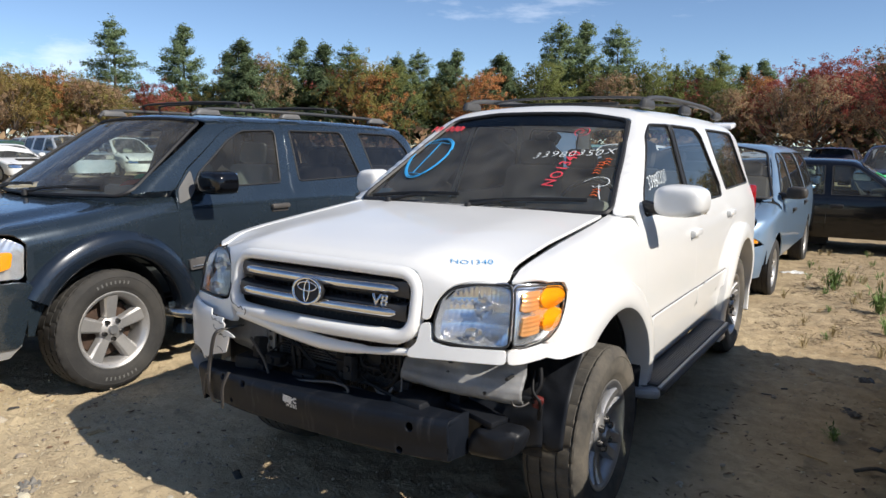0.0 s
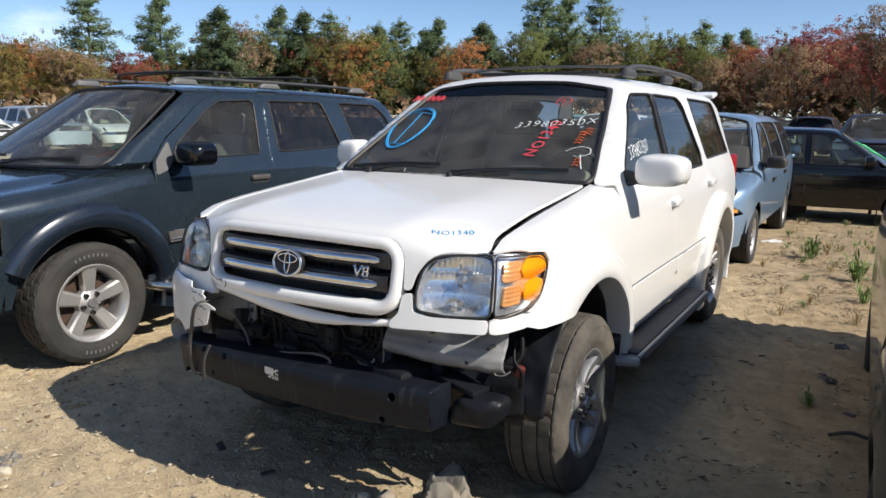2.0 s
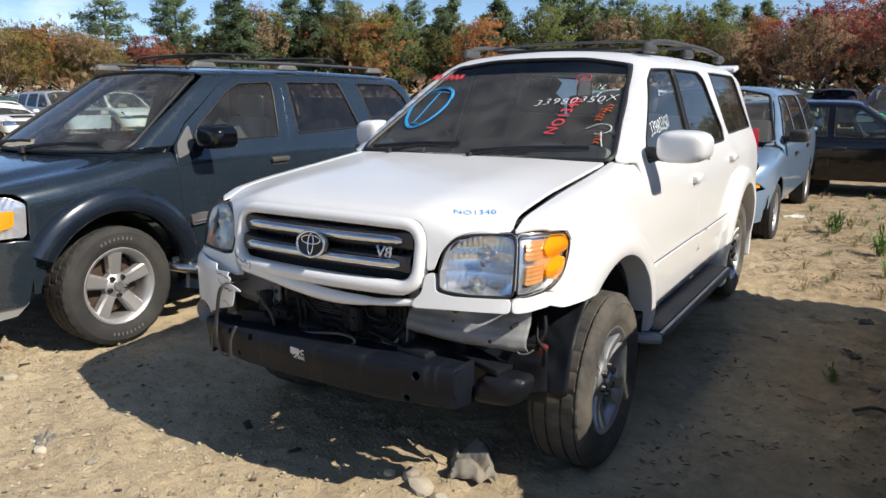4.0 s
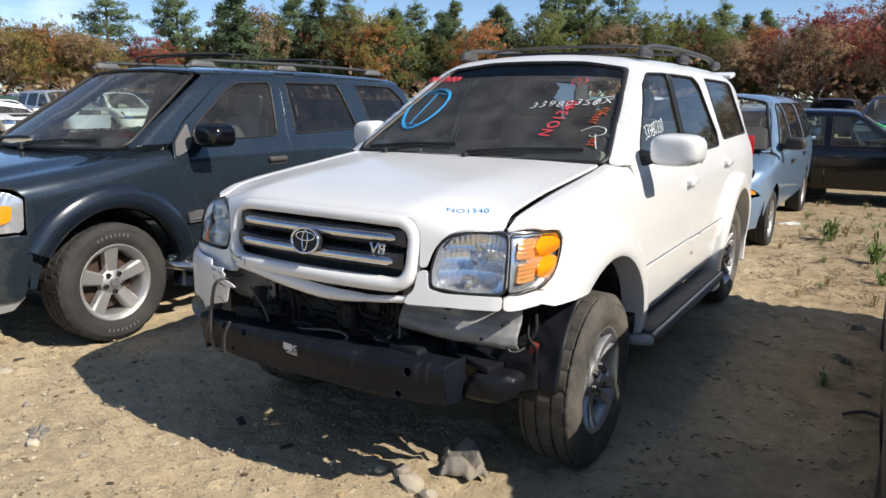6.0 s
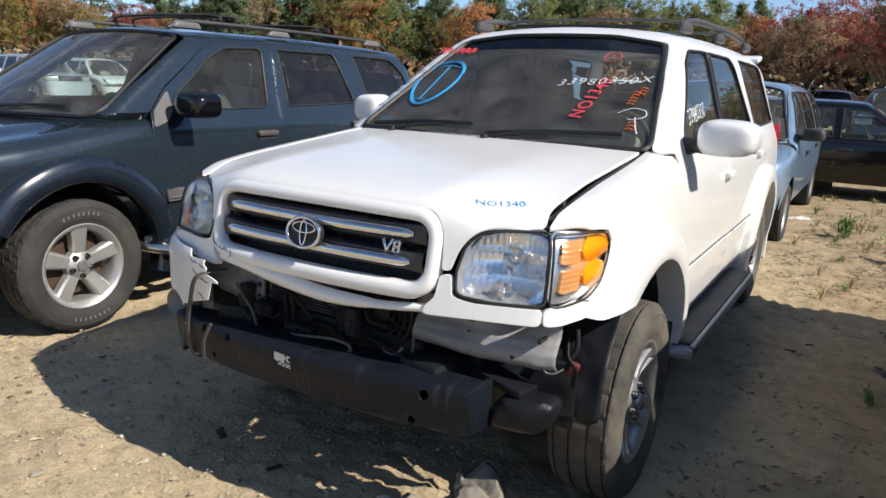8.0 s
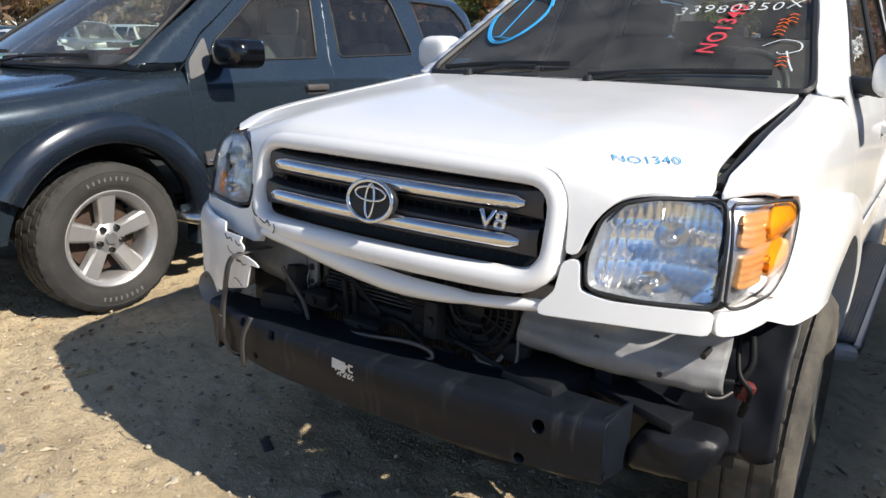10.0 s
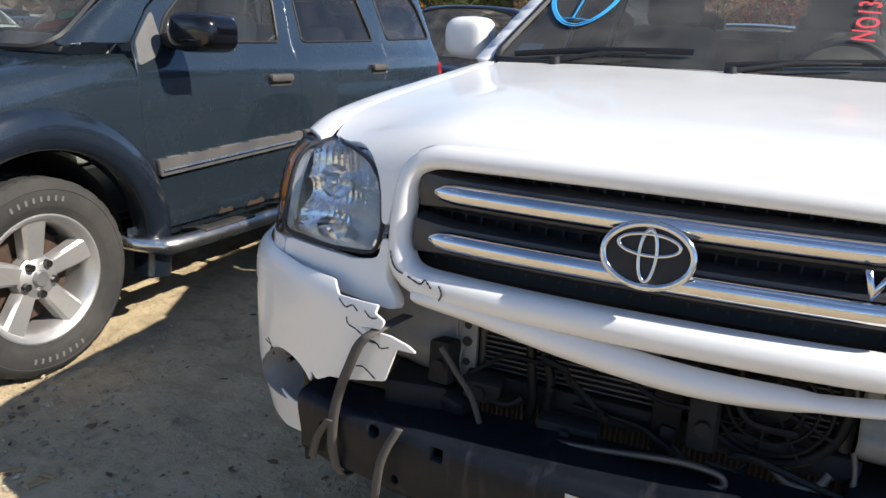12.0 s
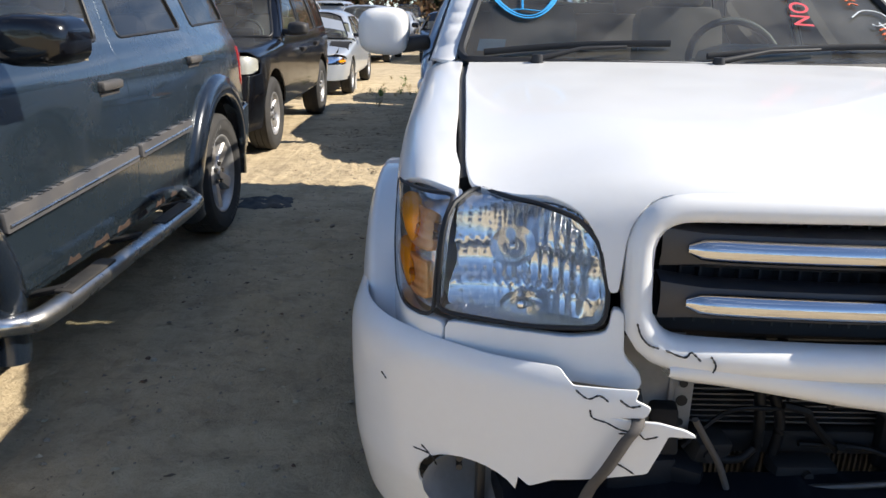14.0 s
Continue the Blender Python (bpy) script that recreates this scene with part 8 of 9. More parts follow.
def clumps(name, places, size, material, parent, rng, flat=0.5, per=3, spread=None):
    """Many small leaf sprays round the given places."""
    n = len(places) * per
    c = np.repeat(np.array(places, float), per, 0) + rng.normal(0, 1, (n, 3)) * (spread or size * 0.8)
    u = rng.normal(0, 1, (n, 3)) * (1, 1, flat)
    u /= np.linalg.norm(u, axis=1, keepdims=True)
    w = np.cross(u, rng.normal(0, 1, (n, 3)))
    w /= np.linalg.norm(w, axis=1, keepdims=True)
    s = size * rng.uniform(0.5, 1.25, (n, 1))
    p = np.stack([c - u * s, c + w * s * 0.45 - u * s * 0.1, c + u * s, c - w * s * 0.45 + u * s * 0.15], 1).reshape(-1, 3)
    me = bpy.data.meshes.new(name)
    # shading normals bent outwards and up, to brighten the crowns' sunlit side
    mid = np.array((0, 0, c[:, 2].mean())) if parent is not None else None
    o = (c - mid) * (1, 1, 0.45) if parent is not None else rng.normal(0, 1, (n, 3))
    o = o / np.maximum(np.linalg.norm(o, axis=1, keepdims=True), 1e-6) + (0, 0, 0.45) + rng.normal(0, 0.42, (n, 3))
    o /= np.linalg.norm(o, axis=1, keepdims=True)
    back = (np.cross(p[1::4] - p[0::4], p[2::4] - p[1::4]) * o).sum(1) < 0
    me.from_pydata(p.tolist(), [], [(4 * i + 3, 4 * i + 2, 4 * i + 1, 4 * i) if back[i] else (4 * i, 4 * i + 1, 4 * i + 2, 4 * i + 3) for i in range(n)])
    me.materials.append(material)
    me.shade_smooth()
    me.normals_split_custom_set_from_vertices(np.repeat(o, 4, 0).tolist())
    return under(new(name, me), parent)


def trunk_part(parent, h, r, limbs):
    v, f = tube_data([(0, 0, -0.3), (r * 0.3, 0, h * 0.3), (-r * 0.3, r * 0.2, h * 0.65), (0, 0, h * 0.97)], [r, r * 0.8, r * 0.5, r * 0.1], seg=8)
    for a, b, rr in limbs:
        v2, f2 = tube_data([a, (np.array(a) + np.array(b)) / 2 + np.array((0, 0, 0.1)), b], [rr, rr * 0.7, rr * 0.3], seg=5)
        k = len(v)
        v = v + v2
        f = f + [tuple(i + k for i in q) for q in f2]
    me = smooth_mesh("trunk", v, f)
    return obj("trunk", me, BARK, parent)


def pine(seed, h, label, material=None, droop=0.1, dense=1.0, lean=0.0):
    """A tall pine: tiers of branches with gaps between, longer below."""
    rng = np.random.default_rng(seed)
    e = thing("pine_tree", label, "tree")
    places, limbs = [], []
    z = h * 0.16
    while z < h * 0.985:
        t = z / h
        reach = h * 0.39 * (1 - t) ** 0.68 * (0.7 + 0.45 * rng.random()) + 0.15
        for k in range(rng.integers(5, 9)):
            a = rng.uniform(0, 2 * math.pi)
            rl = reach * rng.uniform(0.6, 1.15)
            tip = np.array((math.cos(a) * rl, math.sin(a) * rl, z + rl * (0.30 - droop) * rng.uniform(0.4, 1.2)))
            limbs.append(((0, 0, z), tuple(tip), 0.012 * h * (1 - t) * 0.35 + 0.01))
            for s in np.linspace(0.25, 1.0, int(4 + rl * 2.6 * dense)):
                places.append(np.array((0, 0, z)) * (1 - s) + tip * s + rng.normal(0, 0.10, 3))
        z += h * rng.uniform(0.034, 0.060)
    places += [(0, 0, h * q) for q in np.linspace(0.9, 1.0, 8)]
    trunk_part(e, h, 0.016 * h, limbs[::3])
    clumps("crown", places, 0.16, material or PINE, e, rng, 0.40, 17, 0.2)
    return e


def broadleaf(seed, h, label, material, spread=0.42, bare=0.0):
    """A broad tree: forked limbs, crown of many leaf clumps with an uneven outline."""
    rng = np.random.default_rng(seed)
    e = thing("broadleaf_tree", label, "tree")
    places, limbs = [], []
    for k in range(26):
        a, t = rng.uniform(0, 2 * math.pi), rng.uniform(0.25, 0.9)
        rl = h * spread * (1 - 0.75 * abs(t - 0.5) ** 1.3) * rng.uniform(0.45, 1.05) * (1.15 - t * 0.6)
        tip = np.array((math.cos(a) * rl, math.sin(a) * rl, h * t + rl * 0.35))
        tip[2] = min(tip[2], h * rng.uniform(0.9, 1.0))
        limbs.append(((0, 0, h * t * 0.6), tuple(tip), 0.009 * h * (1 - t * 0.5)))
        if rng.random() < bare:
            continue
        for j in range(16):
            places.append(tip + rng.normal(0, 1, 3) * h * 0.085 * (1, 1, 0.75))
    places += [np.array((0, 0, h * 0.93)) + rng.normal(0, 1, 3) * h * 0.05 for _ in range(14)]
    trunk_part(e, h, 0.014 * h, limbs)
    clumps("crown", places, 0.125, material, e, rng, 0.8, 24, 0.17)
    return e


TREES = {
    "pine": pine(11, 17, "tall green white pine with open tiers of branches"),
    "pine2": pine(12, 16, "tall green white pine with a ragged top", dense=1.15),
    "spruce": pine(13, 13, "dark green spruce in the tree line", SPRUCE, droop=0.35, dense=1.3),
    "green": broadleaf(21, 11, "green broadleaf tree in the tree line", LEAF["green"]),
    "olive": broadleaf(22, 11.5, "olive-green tree turning yellow", LEAF["olive"]),
    "yellow": broadleaf(23, 10, "yellow autumn tree in the tree line", LEAF["yellow"]),
    "orange": broadleaf(24, 10.5, "orange-brown autumn tree in the tree line", LEAF["orange"], bare=0.15),
    "red": broadleaf(25, 11, "dark red autumn maple in the tree line", LEAF["red"]),
    "brown": broadleaf(26, 10.5, "brown half-bare tree in the tree line", LEAF["brown"], bare=0.3),
}
EYE0 = Vector((1.93, -2.95, 0))


def plant(kind, bearing, dist, scale=1.0, turn=0.0, first={}):
    """A tree at a bearing in degrees to the left of north and a distance from the yard's corner."""
    a = radians(bearing)
    m = Matrix.Translation(EYE0 + Vector((-math.sin(a) * dist, math.cos(a) * dist, 0))) @ pose(0, 0, 0, 0, 0, turn)
    src = TREES[kind]
    if kind not in first:
        first[kind] = True
        o = src
        o.matrix_world = m
    else:
        o = copy_thing(src, m)
    o.scale = (scale, scale, scale)
    tagged(o, group="tree line")
    return o


# single trees that stand out, bearing to the left of north
for kind, b, d_, s in (("pine", 56.4, 108, 1.04), ("pine2", 51.7, 104, 1.04), ("pine", 23.6, 104, 1.10), ("pine2", 21.6, 107, 1.18), ("pine", 19.2, 100, 1.02), ("pine2", 31.4, 102, 0.90), ("pine", 34.4, 104, 0.86), ("spruce", 36.0, 98, 1.0), ("spruce", 47.6, 96, 1.10), ("pine2", 43.3, 101, 0.95), ("pine", 39.6, 101, 0.88), ("spruce", 41.6, 99, 1.12), ("spruce", 28.0, 99, 1.05), ("pine", 11.8, 102, 0.82), ("pine2", 9.0, 103, 0.80), ("green", 17.2, 97, 1.10), ("green", 36.8, 96, 1.05),
                       ("red", 53.4, 100, 0.80), ("red", 3.6, 92, 1.06), ("red", 6.0, 94, 0.98), ("orange", 37.5, 95, 0.98), ("orange", 29.5, 94, 1.0), ("red", 13.5, 100, 0.95), ("pine2", 10.2, 105, 0.78), ("red", -0.5, 84, 1.06), ("brown", 0.8, 82, 1.12), ("brown", -3, 80, 1.2), ("brown", 46.2, 98, 1.18), ("red", 41.0, 102, 1.08)):
    plant(kind, b, d_, s, b * 37)
rng_t = random.Random(8)
for i in range(18):
    plant(rng_t.choice(("olive", "brown", "yellow", "olive", "orange")), 56.5 + i * 0.85, rng_t.uniform(96, 106), rng_t.uniform(0.78, 0.92) * (0.9 if i < 4 else 1.0), rng_t.uniform(0, 360))
for i in range(150):
    b = 72 - i * 0.72
    if b > 57:
        kind = rng_t.choice(("yellow", "olive", "green", "olive", "brown", "green"))
        d_, s = rng_t.uniform(90, 108), rng_t.uniform(0.78, 1.0) * (0.88 if b < 62 else 0.98)
    elif b > 12:
        kind = rng_t.choice(("green", "olive", "spruce", "pine", "green", "green", "spruce", "olive", "pine2", "green", "brown"))
        d_, s = rng_t.uniform(94, 116), rng_t.uniform(0.86, 1.12)
        if kind in ("pine", "pine2"):
            s *= 0.72
        if 49 < b < 58:
            s *= 0.72
    else:
        kind = rng_t.choice(("red", "brown", "olive", "brown", "red", "green", "orange", "spruce"))
        d_, s = rng_t.uniform(86, 104), rng_t.uniform(0.75, 1.0)
    plant(kind, b + rng_t.uniform(-0.4, 0.4), d_, s, rng_t.uniform(0, 360))
# sparse trees out of view all round, added for reflections
for i in range(56):
    b = -40 - i * 4.4
    plant(rng_t.choice(("green", "olive", "spruce", "brown", "pine", "yellow")), b, rng_t.uniform(70, 100), rng_t.uniform(0.8, 1.0), rng_t.uniform(0, 360))
# brush at the foot of the trees
rng_b = np.random.default_rng(4)
pl = []
for i in range(2600):
    a, d_ = radians(rng_b.uniform(-38, 72)), rng_b.uniform(84, 100)
    pl.append((EYE0.x - math.sin(a) * d_, EYE0.y + math.cos(a) * d_, abs(rng_b.normal(0, 1.6))))
o = clumps("undergrowth", pl, 0.6, LEAF["brown"], None, rng_b, 0.9, 3)
tagged(o, "brown and olive brush along the edge of the woods", "undergrowth", kind="stuff")


# ---- ground ----
def soil():
    m = bpy.data.materials.new("sandy_soil")
    m.use_nodes = True
    n, l = m.node_tree.nodes, m.node_tree.links
    b = n["Principled BSDF"]
    b.inputs["Roughness"].default_value = 0.95
    b.inputs["Specular IOR Level"].default_value = 0.2
    tc = n.new("ShaderNodeTexCoord")

    def noise_tex(scale, detail, rough=0.6):
        t = n.new("ShaderNodeTexNoise")
        t.inputs["Scale"].default_value, t.inputs["Detail"].default_value, t.inputs["Roughness"].default_value = scale, detail, rough
        l.new(tc.outputs["Object"], t.inputs["Vector"])
        return t.outputs["Fac"]

    def ramp(src, a, b_, c0, c1):
        r = n.new("ShaderNodeValToRGB")
        r.color_ramp.elements[0].position, r.color_ramp.elements[1].position = a, b_
        r.color_ramp.elements[0].color, r.color_ramp.elements[1].color = (*c0, 1), (*c1, 1)
        l.new(src, r.inputs["Fac"])
        return r.outputs["Color"]

    def mix(fac, a, b_, mode="MIX"):
        x = n.new("ShaderNodeMix")
        x.data_type, x.blend_type = "RGBA", mode
        for key, v in (("Factor", fac), ("A", a), ("B", b_)):
            if isinstance(v, (int, float)):
                x.inputs[key].default_value = v
            elif isinstance(v, tuple):
                x.inputs[key].default_value = (*v, 1)
            else:
                l.new(v, x.inputs[key])
        return x.outputs["Result"]
    broad = noise_tex(0.55, 6)
    mid = noise_tex(4.5, 8, 0.65)
    fine = noise_tex(48, 6, 0.7)
    base = ramp(mid, 0.32, 0.68, (0.42, 0.335, 0.210), (0.64, 0.520, 0.335))
    base = mix(ramp(broad, 0.40, 0.66, (0, 0, 0), (0.6, 0.6, 0.6)), base, (0.41, 0.315, 0.195))
    base = mix(ramp(fine, 0.35, 0.72, (0.0, 0.0, 0.0), (0.55, 0.55, 0.55)), base, (0.58, 0.47, 0.31))
    mp, tr = n.new("ShaderNodeMapping"), n.new("ShaderNodeTexNoise")
    mp.inputs["Scale"].default_value, mp.inputs["Rotation"].default_value = (5.0, 11.0, 1.0), (0, 0, 0.5)
    l.new(tc.outputs["Object"], mp.inputs["Vector"])
    l.new(mp.outputs["Vector"], tr.inputs["Vector"])
    tr.inputs["Scale"].default_value, tr.inputs["Detail"].default_value, tr.inputs["Roughness"].default_value = 1.0, 9, 0.72
    base = mix(ramp(tr.outputs["Fac"], 0.50, 0.66, (0, 0, 0), (0.5, 0.5, 0.5)), base, (0.25, 0.195, 0.13))
    # browner earth away from the lane, also laid over shaded ground to darken it
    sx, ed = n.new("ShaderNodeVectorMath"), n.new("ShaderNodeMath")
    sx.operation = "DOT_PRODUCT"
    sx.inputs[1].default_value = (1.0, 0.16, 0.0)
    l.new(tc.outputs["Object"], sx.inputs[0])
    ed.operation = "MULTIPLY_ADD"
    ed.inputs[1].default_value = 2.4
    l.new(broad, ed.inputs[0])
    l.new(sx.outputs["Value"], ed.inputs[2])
    brown_and_shade = n.new("ShaderNodeMapRange")
    brown_and_shade.inputs["From Min"].default_value, brown_and_shade.inputs["From Max"].default_value = 2.1, 3.4
    brown_and_shade.inputs["To Max"].default_value = 0.66
    l.new(ed.outputs[0], brown_and_shade.inputs["Value"])
    base = mix(brown_and_shade.outputs["Result"], base, ramp(mid, 0.35, 0.65, (0.17, 0.115, 0.064), (0.36, 0.265, 0.155)))
    patch = noise_tex(2.2, 9, 0.75)
    base = mix(ramp(patch, 0.50, 0.68, (0, 0, 0), (0.55, 0.55, 0.55)), base, (0.27, 0.205, 0.13))
    vo = n.new("ShaderNodeTexVoronoi")
    vo.inputs["Scale"].default_value = 95
    l.new(tc.outputs["Object"], vo.inputs["Vector"])
    grit = ramp(vo.outputs["Distance"], 0.10, 0.22, (0.32, 0.32, 0.32), (0, 0, 0))
    base = mix(mix(1.0, grit, ramp(noise_tex(9, 3), 0.5, 0.65, (0, 0, 0), (1, 1, 1)), "MULTIPLY"), base, (0.33, 0.31, 0.28))
    l.new(base, b.inputs["Base Color"])
    bp = n.new("ShaderNodeBump")
    bp.inputs["Strength"].default_value, bp.inputs["Distance"].default_value = 1.0, 0.03
    hsum = n.new("ShaderNodeMath")
    hsum.operation = "MULTIPLY_ADD"
    hsum.inputs[1].default_value = 0.35
    l.new(fine, hsum.inputs[0])
    l.new(mid, hsum.inputs[2])
    l.new(hsum.outputs[0], bp.inputs["Height"])
    l.new(bp.outputs["Normal"], b.inputs["Normal"])
    return m


def ground_height(x, y):
    """Ruts and trampled lumps near the cars, flat far away."""
    near = math.exp(-((x + 0.5) ** 2 + (y - 2) ** 2) / 160)
    if near < 0.004:
        return 0.0
    h = 0.020 * noise.noise((x * 1.1, y * 1.1, 0)) + 0.013 * noise.noise((x * 2.9, y * 2.9, 3)) + 0.010 * noise.noise((x * 7.1, y * 7.1, 7))
    lump = noise.noise((x * 15, y * 15, 1)) + 0.5 * noise.noise((x * 31, y * 31, 2))
    h += 0.012 * lump + 0.022 * max(0.0, lump - 0.15)
    if x > 0.9 and y < 12:
        h += 0.016 * noise.noise((x * 4.3, y * 4.3, 11)) + 0.010 * abs(noise.noise((x * 9, y * 9, 12)))
    h -= 0.022 * math.exp(-((x - 0.85) ** 2 + (y + 0.05) ** 2) / 0.06)
    lane = abs(x + 1.62)
    if lane < 0.75 and y > -0.4:
        h += 0.024 * math.sin(y * 26 + 3 * noise.noise((x * 3, y * 1.2, 5))) * (1 - lane / 0.75) * (0.4 + noise.noise((x * 2, y * 2, 9)))
    return near * h


def make_ground():
    xs = np.concatenate([[-900, -300, -120, -60, -30, -16, -9], np.arange(-6, -4.0, 0.1), np.arange(-4.0, 2.6, 0.035), np.arange(2.6, 5.1, 0.1), [6, 8, 11, 16, 30, 60, 120, 300, 900]])
    ys = np.concatenate([[-900, -300, -120, -60, -25, -10, -6, -4.5], np.arange(-3.6, -1.5, 0.1), np.arange(-1.5, 4.6, 0.035), np.arange(4.6, 12, 0.08), np.arange(12, 17, 0.25), [18, 20, 25, 32, 45, 60, 90, 140, 300, 900]])
    verts = [(x, y, ground_height(x, y)) for y in ys for x in xs]
    w = len(xs)
    faces = [(j * w + i, j * w + i + 1, (j + 1) * w + i + 1, (j + 1) * w + i) for j in range(len(ys) - 1) for i in range(w - 1)]
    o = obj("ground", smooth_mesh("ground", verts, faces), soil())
    return tagged(o, "bare sandy dirt with ruts, gravel and debris", "ground", kind="structure")


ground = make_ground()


# ---- things lying on the ground ----
STONE = mat("gravel_stone", (0.40, 0.35, 0.27), 0.9, vary=0.3, scale=20, random_tint=0.7, bump=0.003)
STONE_ISL = mat("gravel_chips", (0.36, 0.30, 0.215), 0.95, vary=0.3, random_tint=0.8, island=True)
WOOD_CHIP = mat("wood_chip", (0.34, 0.23, 0.12), 0.85, vary=0.3, random_tint=0.5)
DEAD_LEAF = mat("dead_leaf", (0.16, 0.10, 0.055), 0.85, vary=0.4, random_tint=0.9, island=True)
DARK_CRUMB = mat("dark_earth_crumbs", (0.13, 0.095, 0.065), 0.9, vary=0.4, random_tint=0.8, island=True)
LITTER = mat("brown_litter", (0.20, 0.145, 0.085), 0.9, vary=0.4, random_tint=0.9, island=True)
WEED = mat("weed_green", (0.13, 0.20, 0.05), 0.7, vary=0.3, random_tint=0.5, island=True)
DRY_GRASS = mat("dry_grass", (0.34, 0.27, 0.14), 0.8, vary=0.3, random_tint=0.5, island=True)
GREY_SCRAP = mat("dusty_grey_plastic", (0.19, 0.18, 0.16), 0.75, vary=0.3, scale=18, dirt=DUST, dirt_amount=0.6, bump=0.002)
DARK_SCRAP = mat("dark_scrap", (0.03, 0.03, 0.032), 0.6, vary=0.3, dirt=DUST, dirt_amount=0.3)
CLOTH_SCRAP = mat("dark_grey_cloth", (0.055, 0.06, 0.062), 0.9, vary=0.3, bump=0.002, fine=120, dirt=DUST, dirt_amount=0.3)


def stone_mesh(seed):
    rng = random.Random(seed)
    bm = bmesh.new()
    bmesh.ops.create_icosphere(bm, subdivisions=2, radius=1.0)
    for v in bm.verts:
        k = 1 + 0.35 * noise.noise(v.co * 1.3 + Vector((seed * 3.1, 0, 0))) + 0.12 * noise.noise(v.co * 4)
        v.co = Vector((v.co.x * k, v.co.y * k * 0.8, v.co.z * k * 0.55))
    me = bpy.data.meshes.new("stone")
    bm.to_mesh(me)
    bm.free()
    me.shade_smooth()
    me.set_sharp_from_angle(angle=radians(28))
    me.materials.append(STONE)
    return me


STONES = [stone_mesh(k) for k in range(5)]
rng_g = random.Random(77)


def lay_stone(x, y, r, me=None):
    o = new("stone", me or rng_g.choice(STONES))
    o.location = (x, y, ground_height(x, y) + r * 0.18)
    o.scale = (r, r, r)
    o.rotation_euler = (rng_g.uniform(-0.3, 0.3), rng_g.uniform(-0.3, 0.3), rng_g.uniform(0, 6.3))
    return tagged(o, "small pale stone lying on the sand", "stone", "stones on the ground")


for x, y, r in ((0.31, -0.66, 0.05), (0.40, -0.72, 0.06), (0.22, -0.70, 0.03), (0.50, -0.74, 0.04), (-2.28, -0.98, 0.05), (-1.95, -1.25, 0.055), (-1.72, -1.15, 0.03), (-0.95, -1.32, 0.028), (-2.6, -1.0, 0.035), (-1.25, -1.38, 0.03), (-0.72, -1.02, 0.022)):
    lay_stone(x, y, r)
for k in range(150):
    x, y = rng_g.uniform(-3.0, 0.3), rng_g.uniform(-1.9, -0.3)
    lay_stone(x, y, 0.006 + 0.016 * rng_g.random() ** 3)
for k in range(80):
    x, y = rng_g.uniform(1.0, 2.4), rng_g.uniform(0.2, 9.0)
    lay_stone(x, y, 0.008 + 0.02 * rng_g.random() ** 3)
for k in range(60):
    x, y = rng_g.uniform(-2.2, -1.0), rng_g.uniform(-0.3, 9.0)
    lay_stone(x, y, 0.007 + 0.016 * rng_g.random() ** 3)


def scatter(name, n, area, size, material, label, flat=0.3, seed=1, clump=-9.0, slender=1.0):
    """Countless chips lying on the ground, as one mesh."""
    rng = np.random.default_rng(seed)
    verts, faces = [], []
    for k in range(n):
        x0, x1, y0, y1 = area[k % len(area)]
        x, y = rng.uniform(x0, x1), rng.uniform(y0, y1)
        if noise.noise((x * 1.4, y * 1.4, 4.0)) + 0.5 * noise.noise((x * 4, y * 4, 8.0)) < clump:
            continue
        z = ground_height(x, y)
        r = size * (0.35 + rng.random() ** 2 * 1.4)
        a = rng.uniform(0, 6.3)
        m = 5
        b = len(verts)
        for i in range(m):
            t = a + 2 * math.pi * i / m
            rr = r * rng.uniform(0.6, 1.2) * (1.0 if i % 2 else 0.7)
            p, q = rr * math.cos(t - a) * slender, rr * math.sin(t - a) / slender
            verts.append((x + p * math.cos(a) - q * math.sin(a), y + p * math.sin(a) + q * math.cos(a), z + 0.001 + r * flat * rng.uniform(0, 0.6)))
        verts.append((x, y, z + r * flat + 0.002))
        faces += [(b + i, b + (i + 1) % m, b + m) for i in range(m)]
    me = bpy.data.meshes.new(name)
    me.from_pydata(verts, [], faces)
    me.materials.append(material)
    return tagged(new(name, me), label, name.replace("_", " "), kind="stuff")


AREAS = [(-3.2, 0.6, -2.0, -0.2), (-3.2, 0.4, -1.7, -0.5), (-2.3, -0.9, -0.5, 6.0), (0.9, 2.6, -0.3, 9.5)]
scatter("gravel", 6000, AREAS, 0.0065, STONE_ISL, "fine gravel and crumbs of dry soil", 0.7, 1)
scatter("gravel_lumps", 2000, AREAS, 0.013, STONE_ISL, "lumps of dry soil and gravel", 0.55, 5)
scatter("dark_crumbs", 700, [AREAS[2], AREAS[3], (1.1, 2.5, -0.6, 3.6)], 0.011, DARK_CRUMB, "dark crumbs of bark and earth on the sand", 0.25, 8, 0.05, 1.6)
scatter("leaf_litter", 15000, [(0.9, 3.4, 3.2, 11.0), (0.9, 2.6, 4.5, 8.5), (1.0, 3.0, -0.6, 8.0), (-2.4, -1.0, 5.5, 12.0)], 0.014, LITTER, "brown leaf litter and dry stalks on the sand", 0.3, 11, 0.05, 2.0)
scatter("dead_leaves", 300, AREAS, 0.015, DEAD_LEAF, "dead brown leaves scattered on the sand", 0.25, 2)
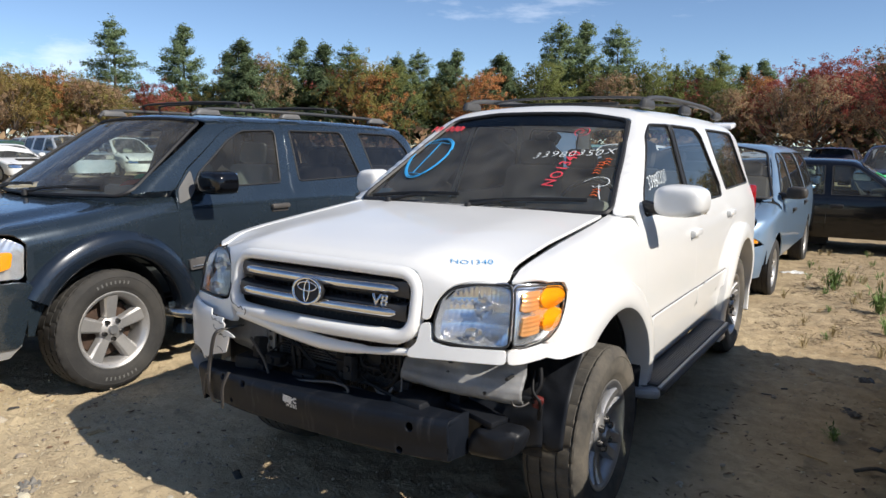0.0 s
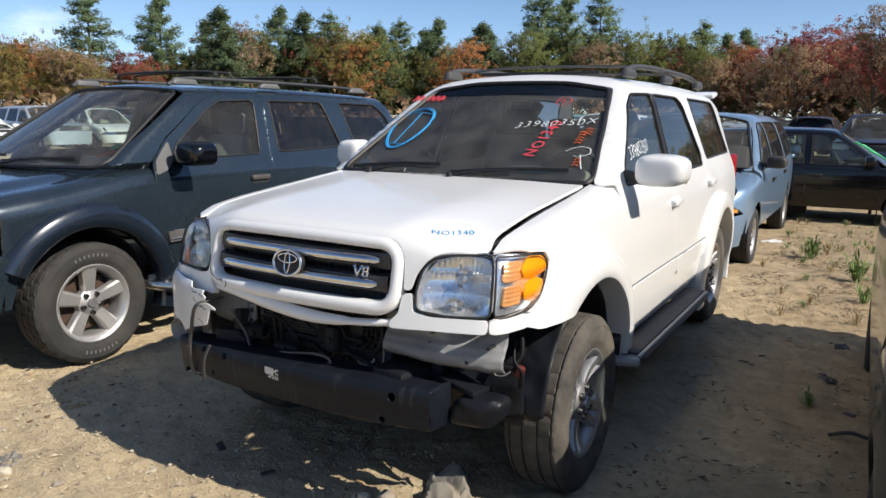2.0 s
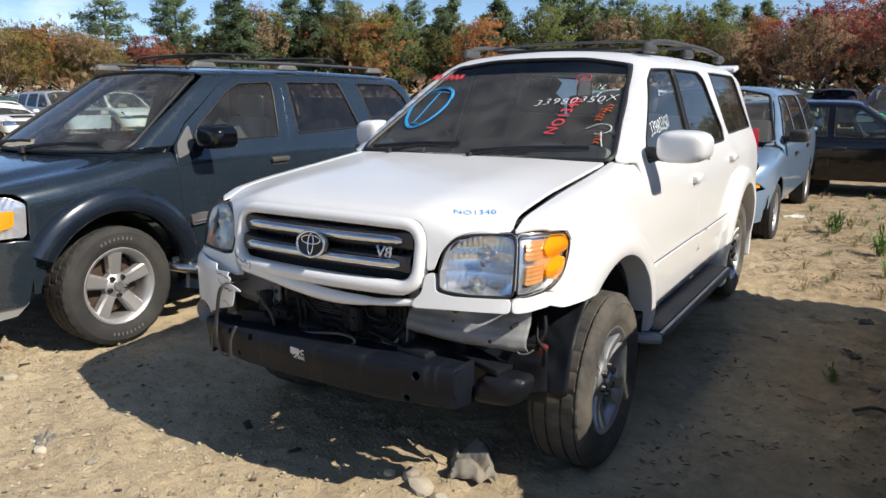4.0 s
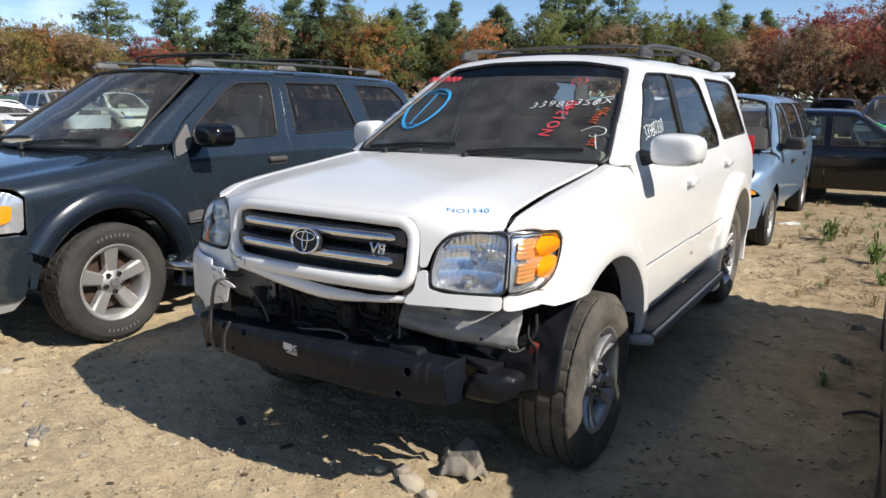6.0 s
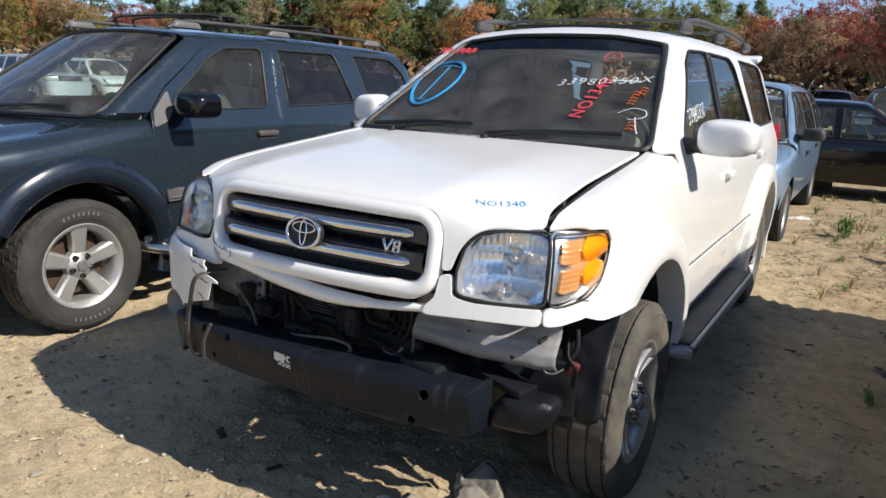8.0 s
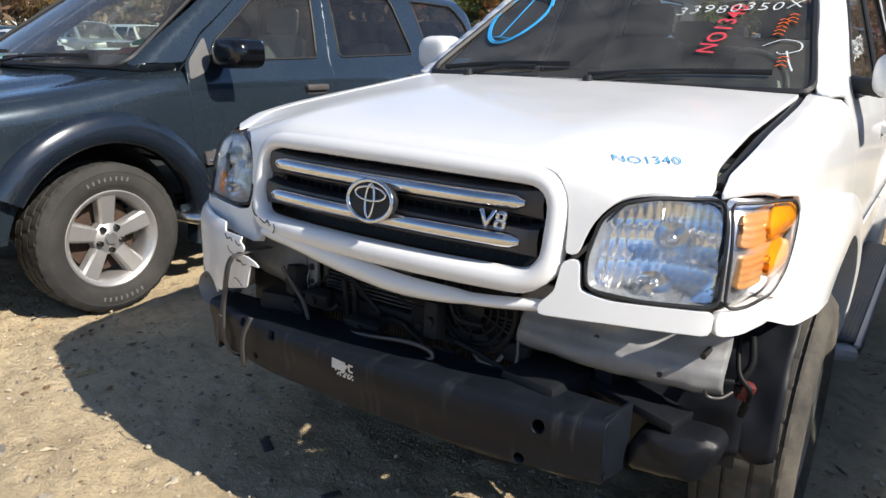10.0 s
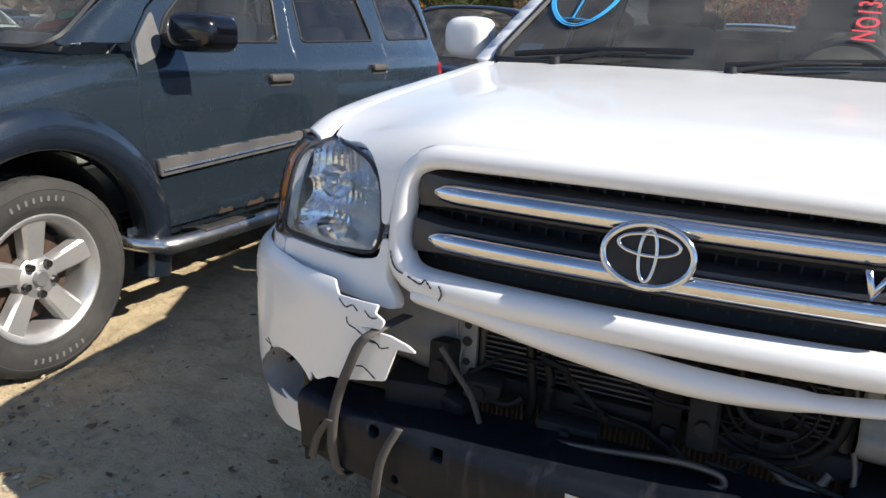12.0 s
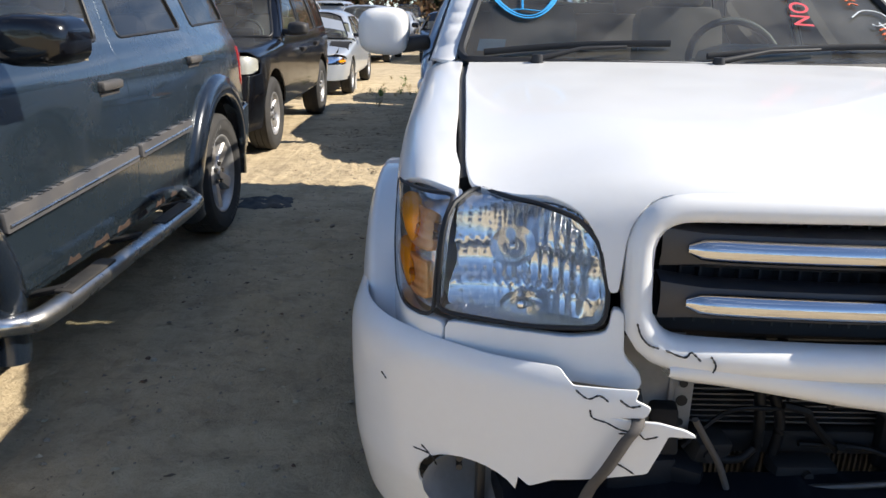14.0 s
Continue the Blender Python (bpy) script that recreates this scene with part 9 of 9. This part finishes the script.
for k in range(46):
    x, y = (rng_g.uniform(-3.0, 0.2), rng_g.uniform(-1.7, -0.5)) if k % 3 else (rng_g.uniform(1.0, 2.3), rng_g.uniform(0.3, 6.0))
    bm = bmesh.new()
    L_ = rng_g.uniform(0.02, 0.075)
    box_into(bm, (0, 0, 0), (L_, L_ * rng_g.uniform(0.25, 0.6), 0.006), (0, 0, 0), 0.002, 0.2)
    o = part("wood_chip", bm, WOOD_CHIP if k % 4 else DARK_SCRAP, None)
    o.matrix_world = pose(x, y, ground_height(x, y) + 0.006, rng_g.uniform(-12, 12), rng_g.uniform(-12, 12), rng_g.uniform(0, 360))
    tagged(o, "splinter of wood lying on the sand" if k % 4 else "black plastic splinter lying on the sand", "debris", "splinters on the ground")


def crumple(name, x, y, size, material, label, height=0.05, seed=0, turn=0.0, ridge=3.0):
    """A crumpled sheet lying on the ground."""
    n = 22
    verts = []
    for j in range(n + 1):
        for i in range(n + 1):
            u, v = i / n - 0.5, j / n - 0.5
            edge = 1 - max(abs(u), abs(v)) * 2
            wx = u * size[0] * (1 + 0.25 * noise.noise((v * 4, seed, 0)))
            wy = v * size[1] * (1 + 0.25 * noise.noise((u * 4, seed, 5)))
            z = height * (0.35 + abs(noise.noise((u * ridge, v * ridge, seed))) * 1.4) * min(1, edge * 3 + 0.15) + 0.006 * noise.noise((u * 11, v * 11, seed))
            verts.append((wx, wy, max(0.002, z)))
    faces = [(j * (n + 1) + i, j * (n + 1) + i + 1, (j + 1) * (n + 1) + i + 1, (j + 1) * (n + 1) + i) for j in range(n) for i in range(n)]
    o = obj(name, smooth_mesh(name, verts, faces), material)
    o.data.set_sharp_from_angle(angle=radians(25))
    o.matrix_world = pose(x, y, ground_height(x, y) - 0.004, 0, 0, turn)
    o.modifiers.new("thickness", "SOLIDIFY").thickness = 0.003
    return tagged(o, label, "debris")


rag = crumple("plastic_scrap", 0.50, -0.47, (0.19, 0.25), GREY_SCRAP, "crumpled dusty grey plastic scrap by the front wheel", 0.075, 3, 30, ridge=1.3)
for a, b in (((0.44, -0.44, 0.075), (0.52, -0.52, 0.07)), ((0.45, -0.56, 0.03), (0.60, -0.52, 0.025)), ((0.43, -0.60, 0.02), (0.58, -0.57, 0.02))):
    bm = bmesh.new()
    box_into(bm, tuple((Vector(a) + Vector(b)) / 2), ((Vector(b) - Vector(a)).length, 0.012, 0.006), (0, 0, math.degrees(math.atan2(b[1] - a[1], b[0] - a[0]))), 0.002)
    under(part("strap", bm, DARK_SCRAP, None), rag)
crumple("rag", -2.18, 3.42, (0.42, 0.36), CLOTH_SCRAP, "dark grey rag lying by a rear wheel", 0.035, 9, 10)
crumple("metal_scrap", -1.36, -1.30, (0.10, 0.16), GREY_SCRAP, "bent grey scrap lying on the sand", 0.02, 4, 60)
crumple("white_scrap", 0.84, 7.36, (0.30, 0.14), PAPER, "white plastic scrap lying on the sand", 0.03, 6, 20)
crumple("black_scrap", 1.85, 2.75, (0.10, 0.12), DARK_SCRAP, "black plastic scrap lying in the shade", 0.02, 7, 0)
crumple("black_scrap", 1.78, 1.95, (0.09, 0.14), DARK_SCRAP, "black plastic scrap lying in the shade", 0.02, 8, 40)
st = tube("stick", spline([(1.86, 1.02, 0.02), (1.95, 1.07, 0.035), (2.05, 1.08, 0.02), (2.16, 1.12, 0.03)], 5), 0.010, DARK_SCRAP, None)
tagged(st, "thin black stick lying in the shade", "stick")
st = tube("stick", spline([(1.60, 1.12, 0.01), (1.66, 1.08, 0.02), (1.74, 1.07, 0.01)], 5), 0.005, WOOD_CHIP, None)
tagged(st, "thin dry twig lying in the shade", "stick")


def weed(x, y, h, n, material, label, seed, spread=0.5):
    rng = np.random.default_rng(seed)
    verts, faces = [], []
    for k in range(n):
        a, lean = rng.uniform(0, 6.3), rng.uniform(0.1, spread)
        hh = h * rng.uniform(0.5, 1.1)
        d = np.array((math.cos(a), math.sin(a), 0))
        w = np.array((-d[1], d[0], 0)) * h * 0.035
        b0 = np.array((x, y, ground_height(x, y))) + d * rng.uniform(0, 0.25) * h
        p1, p2 = b0 + d * lean * hh * 0.4 + (0, 0, hh * 0.6), b0 + d * lean * hh + (0, 0, hh)
        b = len(verts)
        verts += [b0 - w * 0.4, b0 + w * 0.4, p1 + w, p1 - w, p2]
        faces += [(b, b + 1, b + 2, b + 3), (b + 3, b + 2, b + 4)]
        for s in range(3):
            t = rng.uniform(0.35, 0.95)
            c = b0 * (1 - t) + p2 * t
            q = rng.normal(0, 1, 3) * h * 0.10
            b = len(verts)
            verts += [c, c + q + w * 1.2, c + q * 2.0, c + q - w * 1.2]
            faces.append((b, b + 1, b + 2, b + 3))
    me = bpy.data.meshes.new("weed")
    me.from_pydata([tuple(v) for v in verts], [], faces)
    me.materials.append(material)
    return tagged(new("weed", me), label, "weed", "weeds on the ground")


weed(1.74, 1.45, 0.09, 26, WEED, "low green weed growing in the shade", 1, 1.2)
weed(1.38, 6.30, 0.26, 34, WEED, "green weed tuft on the sand", 2)
weed(1.52, 6.7, 0.20, 20, DRY_GRASS, "dry yellow weed tuft on the sand", 3)
weed(1.86, 5.25, 0.24, 36, WEED, "green weed tuft on the sand", 4)
weed(1.62, 5.6, 0.12, 20, DRY_GRASS, "dry yellow weed tuft on the sand", 5)
weed(1.95, 4.3, 0.16, 30, WEED, "green weed tuft on the sand", 6)
for k in range(90):
    x, y = rng_g.uniform(0.95, 3.0), rng_g.uniform(3.4, 10.5)
    weed(x, y, rng_g.uniform(0.05, 0.13), 12, DRY_GRASS if k % 3 else WEED, "dry weed tuft on the sand" if k % 3 else "green weed tuft on the sand", 20 + k, 0.8)
for k in range(14):
    x, y = rng_g.uniform(-2.3, -1.2), rng_g.uniform(9.0, 14.0)
    weed(x, y, rng_g.uniform(0.06, 0.18), 12, DRY_GRASS if k % 2 else WEED, "dry weed tuft on the sand" if k % 2 else "green weed tuft on the sand", 60 + k, 0.8)
